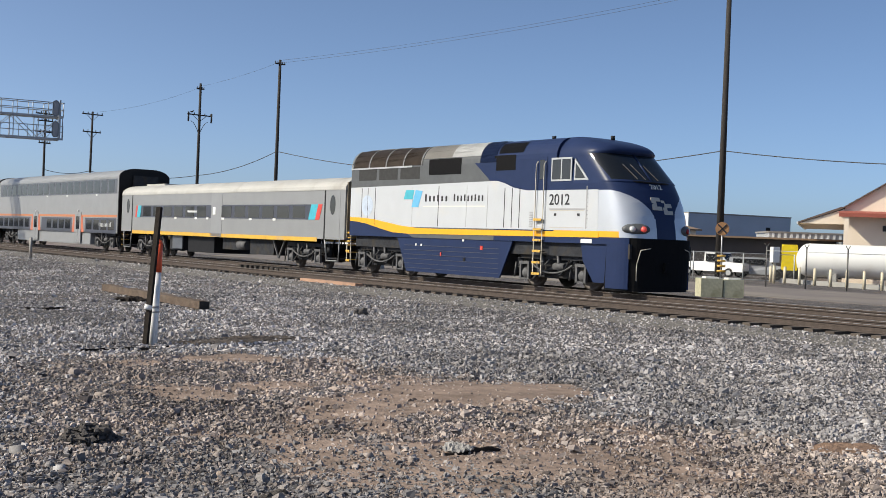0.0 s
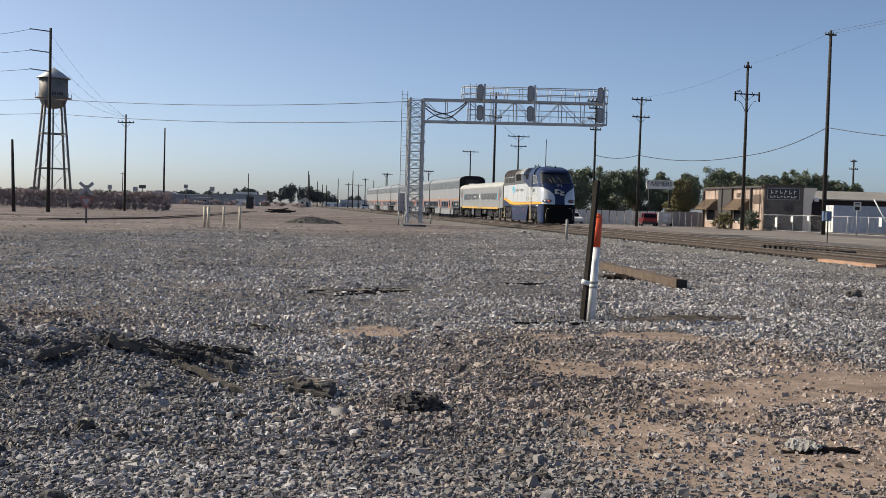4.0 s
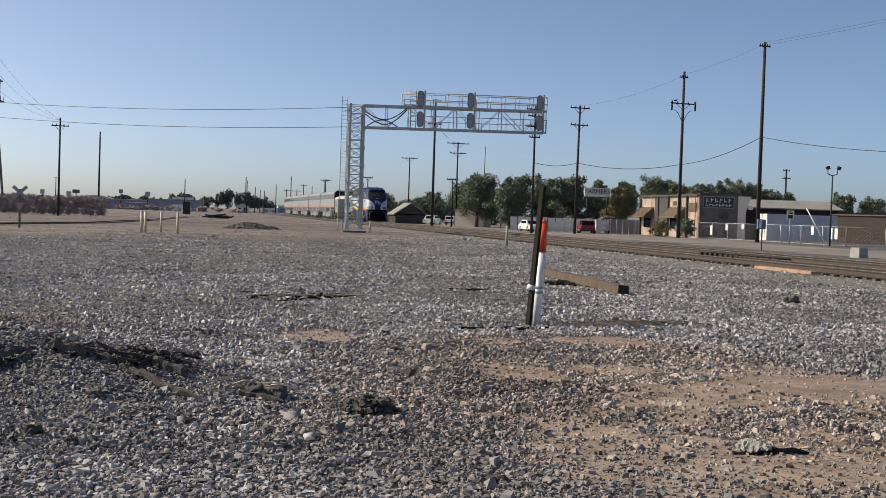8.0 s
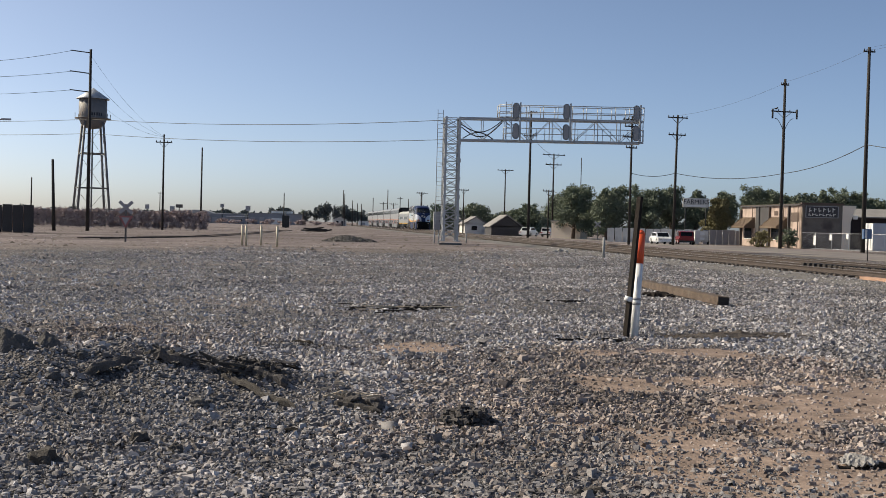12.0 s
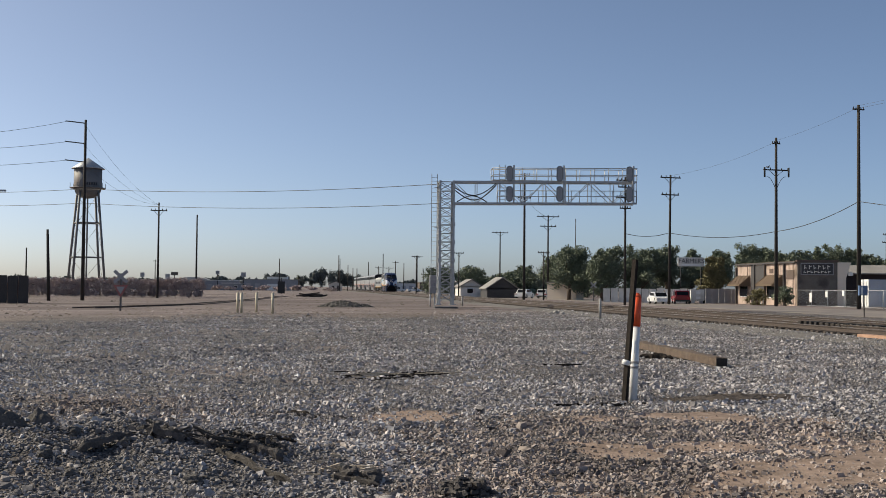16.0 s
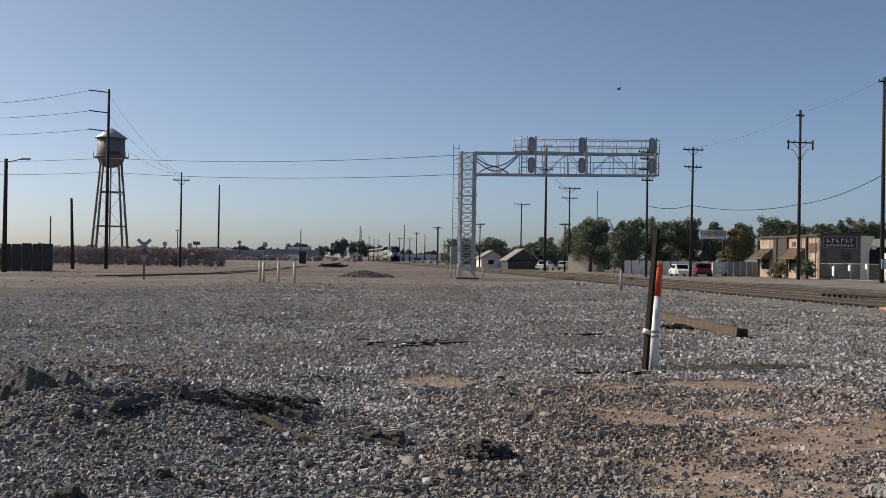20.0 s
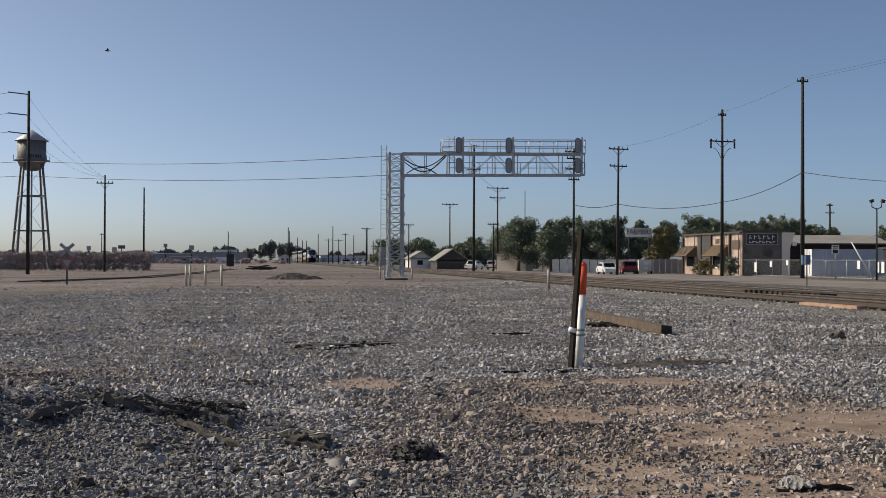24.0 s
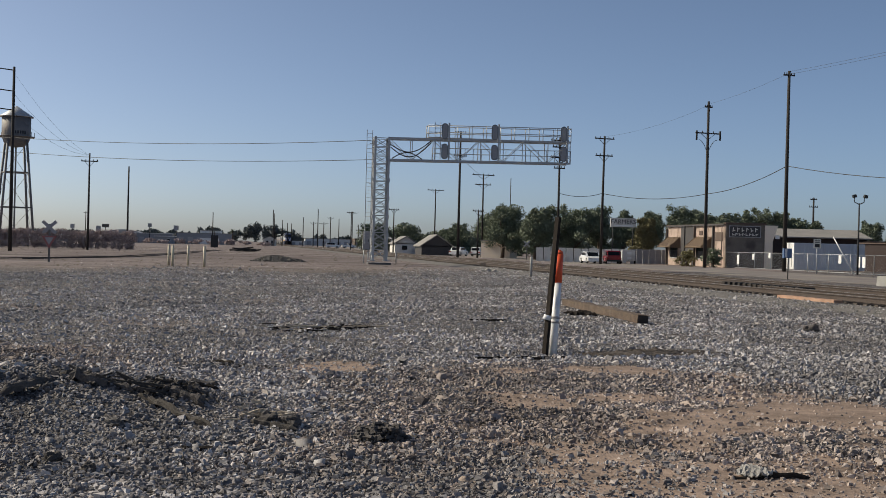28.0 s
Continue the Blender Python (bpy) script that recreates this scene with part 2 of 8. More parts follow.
def mesh_of(name, bm, mat_):
    bmesh.ops.recalc_face_normals(bm, faces=bm.faces)
    me = bpy.data.meshes.new(name)
    bm.to_mesh(me)
    bm.free()
    me.materials.append(M[mat_] if isinstance(mat_, str) else mat_)
    return me


def part(name, bm, mat_, parent, label=""):
    ob = new(name, mesh_of(name, bm, mat_))
    ob.parent = parent
    if label:
        tagged(ob, label)
    return ob


def solid(name, bm, mat_, at=None, label="", category="", group="", kind=""):
    ob = new(name, mesh_of(name, bm, mat_))
    if at:
        ob.matrix_basis = at
    return tagged(ob, label, category, group, kind)


def thing(name, at, label, category, group="", kind=""):
    ob = new(name)
    ob.empty_display_size = 0.2
    ob.matrix_basis = at if isinstance(at, Matrix) else pose(*at)
    return tagged(ob, label, category, group, kind)


B = bmesh.new


# ---- ground ----
SLOPE = -0.0205
HEAD = math.degrees(math.atan(-SLOPE))


def track_x(y, off=0.0):
    """Centre line of the far main track, plus an offset across."""
    return 23.3 + SLOPE * (y - 60) + off


def bumpy(x, y):
    """Height of the ground."""
    r = math.hypot(x, y)
    near = max(0.0, min(1.0, (45 - r) / 20))
    h = 0.05 * near * (noise.noise((x * 0.35, y * 0.35, 1.7)) + 0.35 * noise.noise((x * 1.6, y * 1.6, 4.1)) + 0.2 * noise.noise((x * 4.3, y * 4.3, 7.3)))
    # spoil heap by the camera
    u, v = (x + 2.4) / 2.7, (y - 11.2) / 1.5
    d = u * u + v * v
    if d < 4:
        h += 0.34 * math.exp(-1.6 * d) * (1 + 0.6 * noise.noise((x * 1.3, y * 1.3, 9.0)) + 0.35 * noise.noise((x * 3.5, y * 3.5, 2.0)))
    return h


LATTICE = np.random.default_rng(4242).random((256, 256))


def cloud(x, y, scale, shift=0, octaves=4, gain=0.55):
    """Soft fractal noise over arrays, 0 to 1."""
    total, amp, norm = 0.0, 1.0, 0.0
    for k in range(octaves):
        px, py = x * scale + 17.3 * (k + shift), y * scale + 41.9 * (k + shift)
        ix, iy = np.floor(px).astype(int), np.floor(py).astype(int)
        fx, fy = px - ix, py - iy
        fx, fy = fx * fx * (3 - 2 * fx), fy * fy * (3 - 2 * fy)
        a, b = LATTICE[ix % 256, iy % 256], LATTICE[(ix + 1) % 256, iy % 256]
        c, d = LATTICE[ix % 256, (iy + 1) % 256], LATTICE[(ix + 1) % 256, (iy + 1) % 256]
        total = total + amp * ((a + (b - a) * fx) * (1 - fy) + (c + (d - c) * fx) * fy)
        norm += amp
        amp *= gain
        scale *= 2.03
    return total / norm


def strip_values(lo, hi, fine_lo, fine_hi, step):
    vals = list(np.arange(fine_lo, fine_hi, step))
    d, v = step, fine_hi
    while v < hi:
        vals.append(v)
        d *= 1.22
        v += d
    vals.append(hi)
    d, v = step, fine_lo
    while v > lo:
        d *= 1.22
        v -= d
        vals.insert(0, max(v, lo))
    return vals


# patches of bare dirt: centre, half widths, bareness
SAND = [(6.3, 10.7, 1.45, 1.05, 1.0), (4.95, 14.75, 0.95, 0.5, 0.92), (6.3, 14.4, 0.5, 0.35, 0.6), (3.0, 11.6, 0.45, 0.55, 0.9), (4.1, 11.9, 0.6, 0.4, 0.8), (2.7, 7.3, 0.8, 1.1, 0.7), (4.5, 7.7, 0.7, 0.9, 0.75), (1.15, 15.1, 0.75, 0.75, 0.9), (3.7, 9.6, 0.7, 0.5, 0.6), (-2.9, 17.0, 1.2, 1.2, 0.35), (3.4, 14.3, 0.5, 0.4, 0.6), (4.9, 6.0, 1.2, 0.5, 0.6)]
DARK = [(6.2, 17.15, 1.25, 0.5)]
BROWN = [(7.17, 6.45, 0.42, 0.2)]


def fresh_stone(x, y):
    """1 on the clean blue-grey ballast that spills from the tracks."""
    edge = x - (5.9 + 0.40 * np.maximum(y - 12.5, 0) + 0.45 * np.maximum(12.0 - y, 0) * (y > 9.5) + 0.25 * np.maximum(9.5 - y, 0))
    return np.clip((edge + 2.2 * (cloud(x, y, 0.8, 5) - 0.5)) / 1.2, 0, 1)


def bareness(x, y):
    """How far the gravel is worn off the dirt, 0 to 1."""
    broad, fine = cloud(x, y, 0.6, 1), cloud(x, y, 2.4, 2, 5, 0.65)
    zone = np.exp(-((((x - 4.2) / 2.7) ** 2 + ((y - 9.3) / 6.0) ** 2) ** 1.5))
    v = np.clip((broad * 0.55 + fine * 0.45 - 0.56 + 0.085 * zone) / 0.10, 0, 1) * (0.3 + 0.6 * zone)
    v = v * (1 - 0.85 * fresh_stone(x, y))
    for cx, cy, rx, ry, w in SAND:
        d = np.hypot((x - cx) / rx, (y - cy) / ry) + (2.5 - 1.5 * w) * (fine - 0.5) + 0.4 * (broad - 0.5)
        v = np.maximum(v, w * np.clip((1.1 - d) / 0.35, 0, 1))
    return v


def gravel_material():
    """Crushed grey stone, with sandy dirt showing through in patches."""
    m = bpy.data.materials.new("gravel_ground")
    m.use_nodes = True
    n, l = m.node_tree.nodes, m.node_tree.links
    bsdf = n["Principled BSDF"]
    geo = n.new("ShaderNodeNewGeometry")

    def noise_tex(scale, detail, rough=0.55):
        t = n.new("ShaderNodeTexNoise")
        t.inputs["Scale"].default_value, t.inputs["Detail"].default_value, t.inputs["Roughness"].default_value = scale, detail, rough
        l.new(geo.outputs["Position"], t.inputs[0])
        return t.outputs[0]

    def ramp(src, a, b, lo=0.0, hi=1.0):
        r = n.new("ShaderNodeMapRange")
        r.inputs[1].default_value, r.inputs[2].default_value, r.inputs[3].default_value, r.inputs[4].default_value = a, b, lo, hi
        l.new(src, r.inputs[0])
        return r.outputs[0]

    def math_(op, a, b):
        k = n.new("ShaderNodeMath")
        k.operation, k.use_clamp = op, False
        for i, v in enumerate((a, b)):
            if isinstance(v, (int, float)):
                k.inputs[i].default_value = v
            else:
                l.new(v, k.inputs[i])
        return k.outputs[0]

    def mix(fac, a, b, mode="MIX"):
        k = n.new("ShaderNodeMix")
        k.data_type, k.blend_type = "RGBA", mode
        for i, v in ((0, fac), (6, a), (7, b)):
            if isinstance(v, tuple):
                k.inputs[i].default_value = (*v, 1)
            elif isinstance(v, (int, float)):
                k.inputs[i].default_value = v
            else:
                l.new(v, k.inputs[i])
        return k.outputs[2]

    vor = n.new("ShaderNodeTexVoronoi")
    vor.inputs["Scale"].default_value = 33
    l.new(geo.outputs["Position"], vor.inputs[0])
    vor2 = n.new("ShaderNodeTexVoronoi")
    vor2.inputs["Scale"].default_value = 6
    l.new(geo.outputs["Position"], vor2.inputs[0])
    sep = n.new("ShaderNodeSeparateColor")
    l.new(vor.outputs["Color"], sep.inputs[0])
    sep2 = n.new("ShaderNodeSeparateColor")
    l.new(vor2.outputs["Color"], sep2.inputs[0])
    stone = mix(ramp(sep.outputs[0], 0, 1), (0.108, 0.098, 0.095), (0.318, 0.295, 0.29))
    stone = mix(ramp(sep2.outputs[1], 0.0, 1.0, 0.0, 0.35), stone, (0.338, 0.312, 0.314))
    # shade in the gaps between stones, painted into the colour
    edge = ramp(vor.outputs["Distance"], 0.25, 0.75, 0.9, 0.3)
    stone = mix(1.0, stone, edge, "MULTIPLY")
    xyz = n.new("ShaderNodeSeparateXYZ")
    l.new(geo.outputs["Position"], xyz.inputs[0])
    sand = mix(noise_tex(7, 6, 0.65), (0.188, 0.138, 0.109), (0.352, 0.264, 0.215))
    # dirt: worn patches by the camera, all over beyond seventy metres on the yard side
    worn = n.new("ShaderNodeAttribute")
    worn.attribute_name = "bareness"
    mask = ramp(math_("ADD", worn.outputs["Fac"], math_("MULTIPLY", math_("SUBTRACT", noise_tex(7.5, 5, 0.7), 0.5), 0.8)), 0.25, 0.6)
    far = math_("ADD", xyz.outputs[1], math_("ADD", math_("MULTIPLY", noise_tex(0.12, 4), 26), math_("MULTIPLY", xyz.outputs[0], -0.75)))
    yard = ramp(far, 74, 86)
    soil = mix(math_("ADD", math_("MULTIPLY", noise_tex(0.8, 6, 0.65), 0.5), math_("MULTIPLY", noise_tex(0.11, 5, 0.6), 0.5)), (0.14, 0.113, 0.106), (0.296, 0.246, 0.235))
    flat = n.new("ShaderNodeMapping")
    flat.inputs["Scale"].default_value = (0.016, 0.10, 1.0)
    flat.inputs["Rotation"].default_value = (0, 0, 0.12)
    l.new(geo.outputs["Position"], flat.inputs[0])
    rut = n.new("ShaderNodeTexNoise")
    rut.inputs["Scale"].default_value, rut.inputs["Detail"].default_value, rut.inputs["Roughness"].default_value = 1.0, 7, 0.68
    l.new(flat.outputs[0], rut.inputs[0])
    soil = mix(ramp(rut.outputs[0], 0.46, 0.56, 0.0, 0.85), soil, (0.11, 0.087, 0.083))
    soil = mix(ramp(rut.outputs[0], 0.44, 0.34, 0.0, 0.7), soil, (0.37, 0.322, 0.31))
    sand = mix(yard, sand, soil)
    mask = math_("MAXIMUM", mask, math_("MULTIPLY", yard, ramp(noise_tex(0.45, 5, 0.65), 0.34, 0.46, 0.35, 0.97)))
    # thin dust films between the stones out to the yard
    film = ramp(math_("ADD", math_("MULTIPLY", noise_tex(0.3, 5, 0.6), 0.6), math_("MULTIPLY", noise_tex(1.4, 4, 0.6), 0.4)), 0.5, 0.66, 0.0, 0.55)
    mask = math_("MAXIMUM", mask, math_("MULTIPLY", film, ramp(xyz.outputs[1], 14, 24)))

    def spots(items, soft):
        """1 inside the listed patches, with ragged rims."""
        best = None
        for cx, cy, rx, ry in items:
            s = n.new("ShaderNodeVectorMath")
            s.operation = "SUBTRACT"
            s.inputs[1].default_value = (cx, cy, 0)
            l.new(geo.outputs["Position"], s.inputs[0])
            d = n.new("ShaderNodeVectorMath")
            d.operation = "MULTIPLY"
            d.inputs[1].default_value = (1 / rx, 1 / ry, 0)
            l.new(s.outputs[0], d.inputs[0])
            e = n.new("ShaderNodeVectorMath")
            e.operation = "LENGTH"
            l.new(d.outputs[0], e.inputs[0])
            best = e.outputs["Value"] if best is None else math_("MINIMUM", best, e.outputs["Value"])
        rag = math_("ADD", best, math_("MULTIPLY", math_("SUBTRACT", noise_tex(3.2, 5, 0.65), 0.5), 1.5))
        return ramp(rag, 1.0 - soft, 1.0 + soft, 1.0, 0.0)

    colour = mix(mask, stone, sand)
    colour = mix(spots(DARK, 0.25), colour, mix(noise_tex(14, 4), (0.03, 0.026, 0.024), (0.13, 0.1, 0.08)))
    colour = mix(spots(BROWN, 0.15), colour, mix(noise_tex(14, 4), (0.15, 0.09, 0.06), (0.26, 0.16, 0.11)))
    # random lighter and darker mottling of the colour that reads from far off
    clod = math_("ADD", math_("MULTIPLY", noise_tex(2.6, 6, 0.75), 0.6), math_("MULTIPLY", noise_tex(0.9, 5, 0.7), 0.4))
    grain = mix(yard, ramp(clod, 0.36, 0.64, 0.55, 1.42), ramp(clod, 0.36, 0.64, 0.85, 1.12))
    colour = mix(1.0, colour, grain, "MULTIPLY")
    broad = ramp(noise_tex(0.16, 4), 0.3, 0.7, 0.82, 1.14)
    colour = mix(1.0, colour, broad, "MULTIPLY")
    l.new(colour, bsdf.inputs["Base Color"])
    bsdf.inputs["Roughness"].default_value = 0.95
    bsdf.inputs["Specular IOR Level"].default_value = 0.2
    height = math_("SUBTRACT", 1.0, vor.outputs["Distance"])
    height = math_("MULTIPLY", height, ramp(mask, 0, 1, 1.0, 0.15))
    bp = n.new("ShaderNodeBump")
    bp.inputs["Strength"].default_value, bp.inputs["Distance"].default_value = 0.9, 0.035
    l.new(height, bp.inputs["Height"])
    l.new(bp.outputs[0], bsdf.inputs["Normal"])
    return m


M["ground"] = gravel_material()


def ground():
    xs = strip_values(-2500, 2500, -6, 15, 0.11)
    ys = strip_values(-400, 3500, 3, 26, 0.11)
    nx, ny = len(xs), len(ys)
    verts = [(x, y, bumpy(x, y)) for y in ys for x in xs]
    faces = [(j * nx + i, j * nx + i + 1, (j + 1) * nx + i + 1, (j + 1) * nx + i) for j in range(ny - 1) for i in range(nx - 1)]
    me = bpy.data.meshes.new("ground")
    me.from_pydata(verts, [], faces)
    me.polygons.foreach_set("use_smooth", [True] * len(faces))
    me.materials.append(M["ground"])
    gx, gy = np.meshgrid(np.array(xs), np.array(ys))
    worn = bareness(gx, gy) * np.clip((60 - gy) / 20, 0, 1)
    me.attributes.new("bareness", "FLOAT", "POINT").data.foreach_set("value", worn.reshape(-1).astype(np.float32))
    tagged(new("ground", me), "grey crushed gravel ground with sandy dirt patches", "ground", kind="structure")


ground()


def sheet(name, pts, z, mat_, label, category):
    bm = B()
    prism(bm, pts, z - 0.2, z, "z")
    return solid(name, bm, mat_, None, label, category, kind="structure")


sheet("road", [(track_x(-60, 12), -60), (track_x(-60, 24), -60), (track_x(700, 24), 700), (track_x(700, 12), 700)], 0.02, "asphalt", "worn grey asphalt street beside the tracks", "road")


# ---- tracks ----
def rail_profile():
    return [(-0.07, -0.17), (0.07, -0.17), (0.07, -0.15), (0.012, -0.13), (0.012, -0.045), (0.036, -0.035), (0.036, 0.0), (-0.036, 0.0), (-0.036, -0.035), (-0.012, -0.045), (-0.012, -0.13), (-0.07, -0.15)]


RAIL_Z = 0.36


def rails(off, name, lo=-40, hi=900):
    t = thing(name, pose(track_x(0, off), 0, RAIL_Z, 0, 0, HEAD), "pair of rusty steel running rails on wooden ties", "rail track", kind="structure")
    for s in (-0.7535, 0.7535):
        bm = B()
        prism(bm, [(s + a, b) for a, b in rail_profile()], lo, hi, "y")
        part("rail", bm, "rust", t, "rusty brown steel rail")
        bm = B()
        box(bm, (s, (lo + hi) / 2, 0.002), (0.055, hi - lo, 0.006))
        part("running_face", bm, "rail_top", t, "polished steel rail head")
    return t


TRACKS = [(rails(0.0, "track_far"), 0.0), (rails(-4.27, "track_near"), -4.27)]


def sweep(bm, pts, r, n=6):
    """One unbroken round cable along the points."""
    pts = [Vector(p) for p in pts]
    prev = None
    for k, p in enumerate(pts):
        d = (pts[min(k + 1, len(pts) - 1)] - pts[max(k - 1, 0)]).normalized()
        q = d.to_track_quat("Z", "Y")
        ring = [bm.verts.new(p + q @ Vector((r * math.cos(2 * math.pi * i / n), r * math.sin(2 * math.pi * i / n), 0))) for i in range(n)]
        if prev:
            for i in range(n):
                bm.faces.new((prev[i], prev[(i + 1) % n], ring[(i + 1) % n], ring[i])).smooth = True
        prev = ring
    return bm


# ---- signal bridge ----
def signal_bridge():
    t = thing("signal_bridge", pose(9.85, 91.75, 0.0), "galvanised steel cantilever signal bridge over the tracks", "signal bridge")
    w = 0.6
    H = 10.15
    bm = B()
    box(bm, (0, 0, 0.04), (1.8, 1.8, 0.2))
    part("footing", bm, "post_steel", t, "dark stained concrete footing")
    for x in (-w, w):
        for y in (-w, w):
            bm = B()
            box(bm, (x - math.copysign(0.0, x), y, H / 2 + 0.14), (0.05, 0.2, H - 0.28)), box(bm, (x - math.copysign(0.085, x), y + math.copysign(0.09, y), H / 2 + 0.14), (0.12, 0.03, H - 0.28))
            box(bm, (x, y, 0.31), (0.42, 0.42, 0.06))
            leg = part("leg", bm, "galvanised", t)
            for q in range(7):
                bm = B()
                box(bm, (x - math.copysign(0.03, x), y + math.copysign(0.1, y), 0.9 + q * 1.45), (0.2, 0.03, 0.3))
                part("gusset", bm, "galvanised", leg)
    n = 14
    for k in range(n):
        z0, z1 = 0.5 + k * (H - 0.6) / n, 0.5 + (k + 1) * (H - 0.6) / n
        for s in (-1, 1):
            bm = B()
            bar(bm, (-w, s * w, z0), (w, s * w, z1), 0.15, 0.04)
            bar(bm, (w, s * w, z0), (-w, s * w, z1), 0.15, 0.04)
            bar(bm, (-w, s * w, z1), (w, s * w, z1), 0.11, 0.05)
            part("lacing", bm, "galvanised", t)
            bm = B()
            bar(bm, (s * w, -w, z0), (s * w, w, z1), 0.06, 0.02)
            bar(bm, (s * w, w, z0), (s * w, -w, z1), 0.06, 0.02)
            bar(bm, (s * w, -w, z1), (s * w, w, z1), 0.09, 0.05)
            part("lacing", bm, "galvanised", t)
    # ladder with its cage rail
    lad = thing("ladder", pose(-0.95, -0.1, 0), "", "")
    lad.parent = t
    for s in (-0.22, 0.22):
        bm = B()
        bar(bm, (s, 0, 1.6), (s, 0, 10.7), 0.05)
        part("ladder_rail", bm, "galvanised", lad)
    for k in range(30):
        bm = B()
        tube(bm, (-0.22, 0, 1.7 + k * 0.3), (0.22, 0, 1.7 + k * 0.3), 0.014, 6)
        part("rung", bm, "galvanised", lad)
    for z in (3.2, 6.4, 9.6):
        bm = B()
        bar(bm, (-0.95, -0.1, z), (-0.5, -0.1, z), 0.05)
        part("ladder_bracket", bm, "galvanised", t)
    # arm
    L, zb0, zb1, dep = 15.4, 8.34, 8.56, 1.72
    zb = lambda x: zb0 + (zb1 - zb0) * x / L
    x0 = 0.0
    for y in (-w, w):
        for up in (0, dep):
            bm = B()
            bar(bm, (x0 + 0.5, y, zb(0) + up), (x0 + L, y, zb(L) + up), 0.15, 0.15)
            part("chord", bm, "galvanised", t)
    bays = 8
    for k in range(bays):
        a, b = 0.55 + k * (L - 0.6) / bays, 0.55 + (k + 1) * (L - 0.6) / bays
        for y in (-w, w):
            bm = B()
            if k % 2:
                bar(bm, (a, y, zb(a)), (b, y, zb(b) + dep), 0.07, 0.04)
            else:
                bar(bm, (a, y, zb(a) + dep), (b, y, zb(b)), 0.07, 0.04)
            bar(bm, (b, y, zb(b)), (b, y, zb(b) + dep), 0.06, 0.06)
            part("web_member", bm, "galvanised", t)
        for up in (0, dep):
            bm = B()
            bar(bm, (b, -w, zb(b) + up), (b, w, zb(b) + up), 0.06)
            bar(bm, (a, -w, zb(a) + up), (b, w, zb(b) + up), 0.05)
            part("cross_member", bm, "galvanised", t)
    # walkway and handrails
    bm = B()
    box(bm, ((3.7 + L) / 2, 0, zb(9) + dep + 0.1), (L - 3.7, 0.8, 0.04))
    part("walkway", bm, "galvanised", t, "open steel grating walkway")
    for y in (-0.62, 0.62):
        bm = B()
        for up in (0.55, 1.1):
            tube(bm, (3.7, y, zb(3.7) + dep + up), (L + 0.05, y, zb(L) + dep + up), 0.036, 6)
        part("handrail", bm, "galvanised", t)
        for k in range(11):
            x = 3.7 + k * (L - 3.7) / 10
            bm = B()
            tube(bm, (x, y, zb(x) + dep), (x, y, zb(x) + dep + 1.12), 0.034, 6)
            part("handrail_post", bm, "galvanised", t)
    for up in (0.55, 1.0):
        bm = B()
        tube(bm, (4.0, -0.62, zb(4) + up), (L, -0.62, zb(L) + up), 0.034, 6)
        part("guard_rail", bm, "galvanised", t)
    # short ladder from the arm to the walkway, and the closing rails of its ends
    climb = new("walkway_ladder")
    climb.parent = t
    for x in (4.2, 4.65):
        bm = B()
        bar(bm, (x, -0.66, zb(4) + 0.1), (x, -0.66, zb(4) + dep + 1.35), 0.045)
        part("ladder_rail", bm, "galvanised", climb)
    for k in range(9):
        bm = B()
        tube(bm, (4.2, -0.66, zb(4) + 0.3 + 0.32 * k), (4.65, -0.66, zb(4) + 0.3 + 0.32 * k), 0.015, 6)
        part("rung", bm, "galvanised", climb)
    for x in (3.7, L + 0.03):
        bm = B()
        for up in (0.55, 1.1):
            tube(bm, (x, -0.62, zb(x) + dep + up), (x, 0.62, zb(x) + dep + up), 0.034, 6)
        part("end_rail", bm, "galvanised", t)
    for k in range(18):
        x = 4.0 + k * (L - 4.0) / 17
        bm = B()
        tube(bm, (x, -0.62, zb(x) + 0.05), (x, -0.62, zb(x) + 1.02), 0.022, 6)
        part("guard_post", bm, "galvanised", t)
    # signals: two heads on each mast
    for sx in (4.95, 9.0, 14.7):
        bm = B()
        box(bm, (sx + 0.36, -0.85, zb(sx) + 0.6 + dep / 2), (0.14, 0.08, dep + 1.4))
        part("signal_mast", bm, "galvanised", t)
        for zc in (zb(sx) + 0.72, zb(sx) + dep + 0.62):
            bm = B()
            pts = [(sx + 0.27 * math.sin(a), zc + (0.36 if math.cos(a) > 0 else -0.36) + 0.27 * math.cos(a)) for a in [2 * math.pi * i / 20 for i in range(20)]]
            prism(bm, pts, -1.0, -0.97, "y")
            head = part("signal_head", bm, "signal_grey", t, "oval mid-grey signal backplate")
            bm = B()
            box(bm, (sx, -0.88, zc), (0.3, 0.2, 1.0))
            part("signal_case", bm, "signal_grey", head)
            bm = B()
            inner = [(sx + 0.19 * math.sin(a), zc + (0.36 if math.cos(a) > 0 else -0.36) + 0.19 * math.cos(a)) for a in [2 * math.pi * i / 20 for i in range(20)]]
            prism(bm, inner, -1.03, -1.0, "y")
            part("face_plate", bm, "fence_grey", head, "pale grey oval plate")
    # drooping cables by the tower
    for (xa, za, xb, zb_, sag) in ((0.65, 9.55, 3.9, 9.95, 0.75), (0.65, 9.35, 3.9, 9.8, 0.95), (0.8, 8.45, 3.2, 8.45, -0.5)):
        bm = sweep(B(), [(xa + (xb - xa) * u, -0.7, za + (zb_ - za) * u - sag * math.sin(math.pi * u)) for u in [k / 14 for k in range(15)]], 0.045)
        part("cable", bm, "wire", t, "black drooping signal cable")
    return t


signal_bridge()


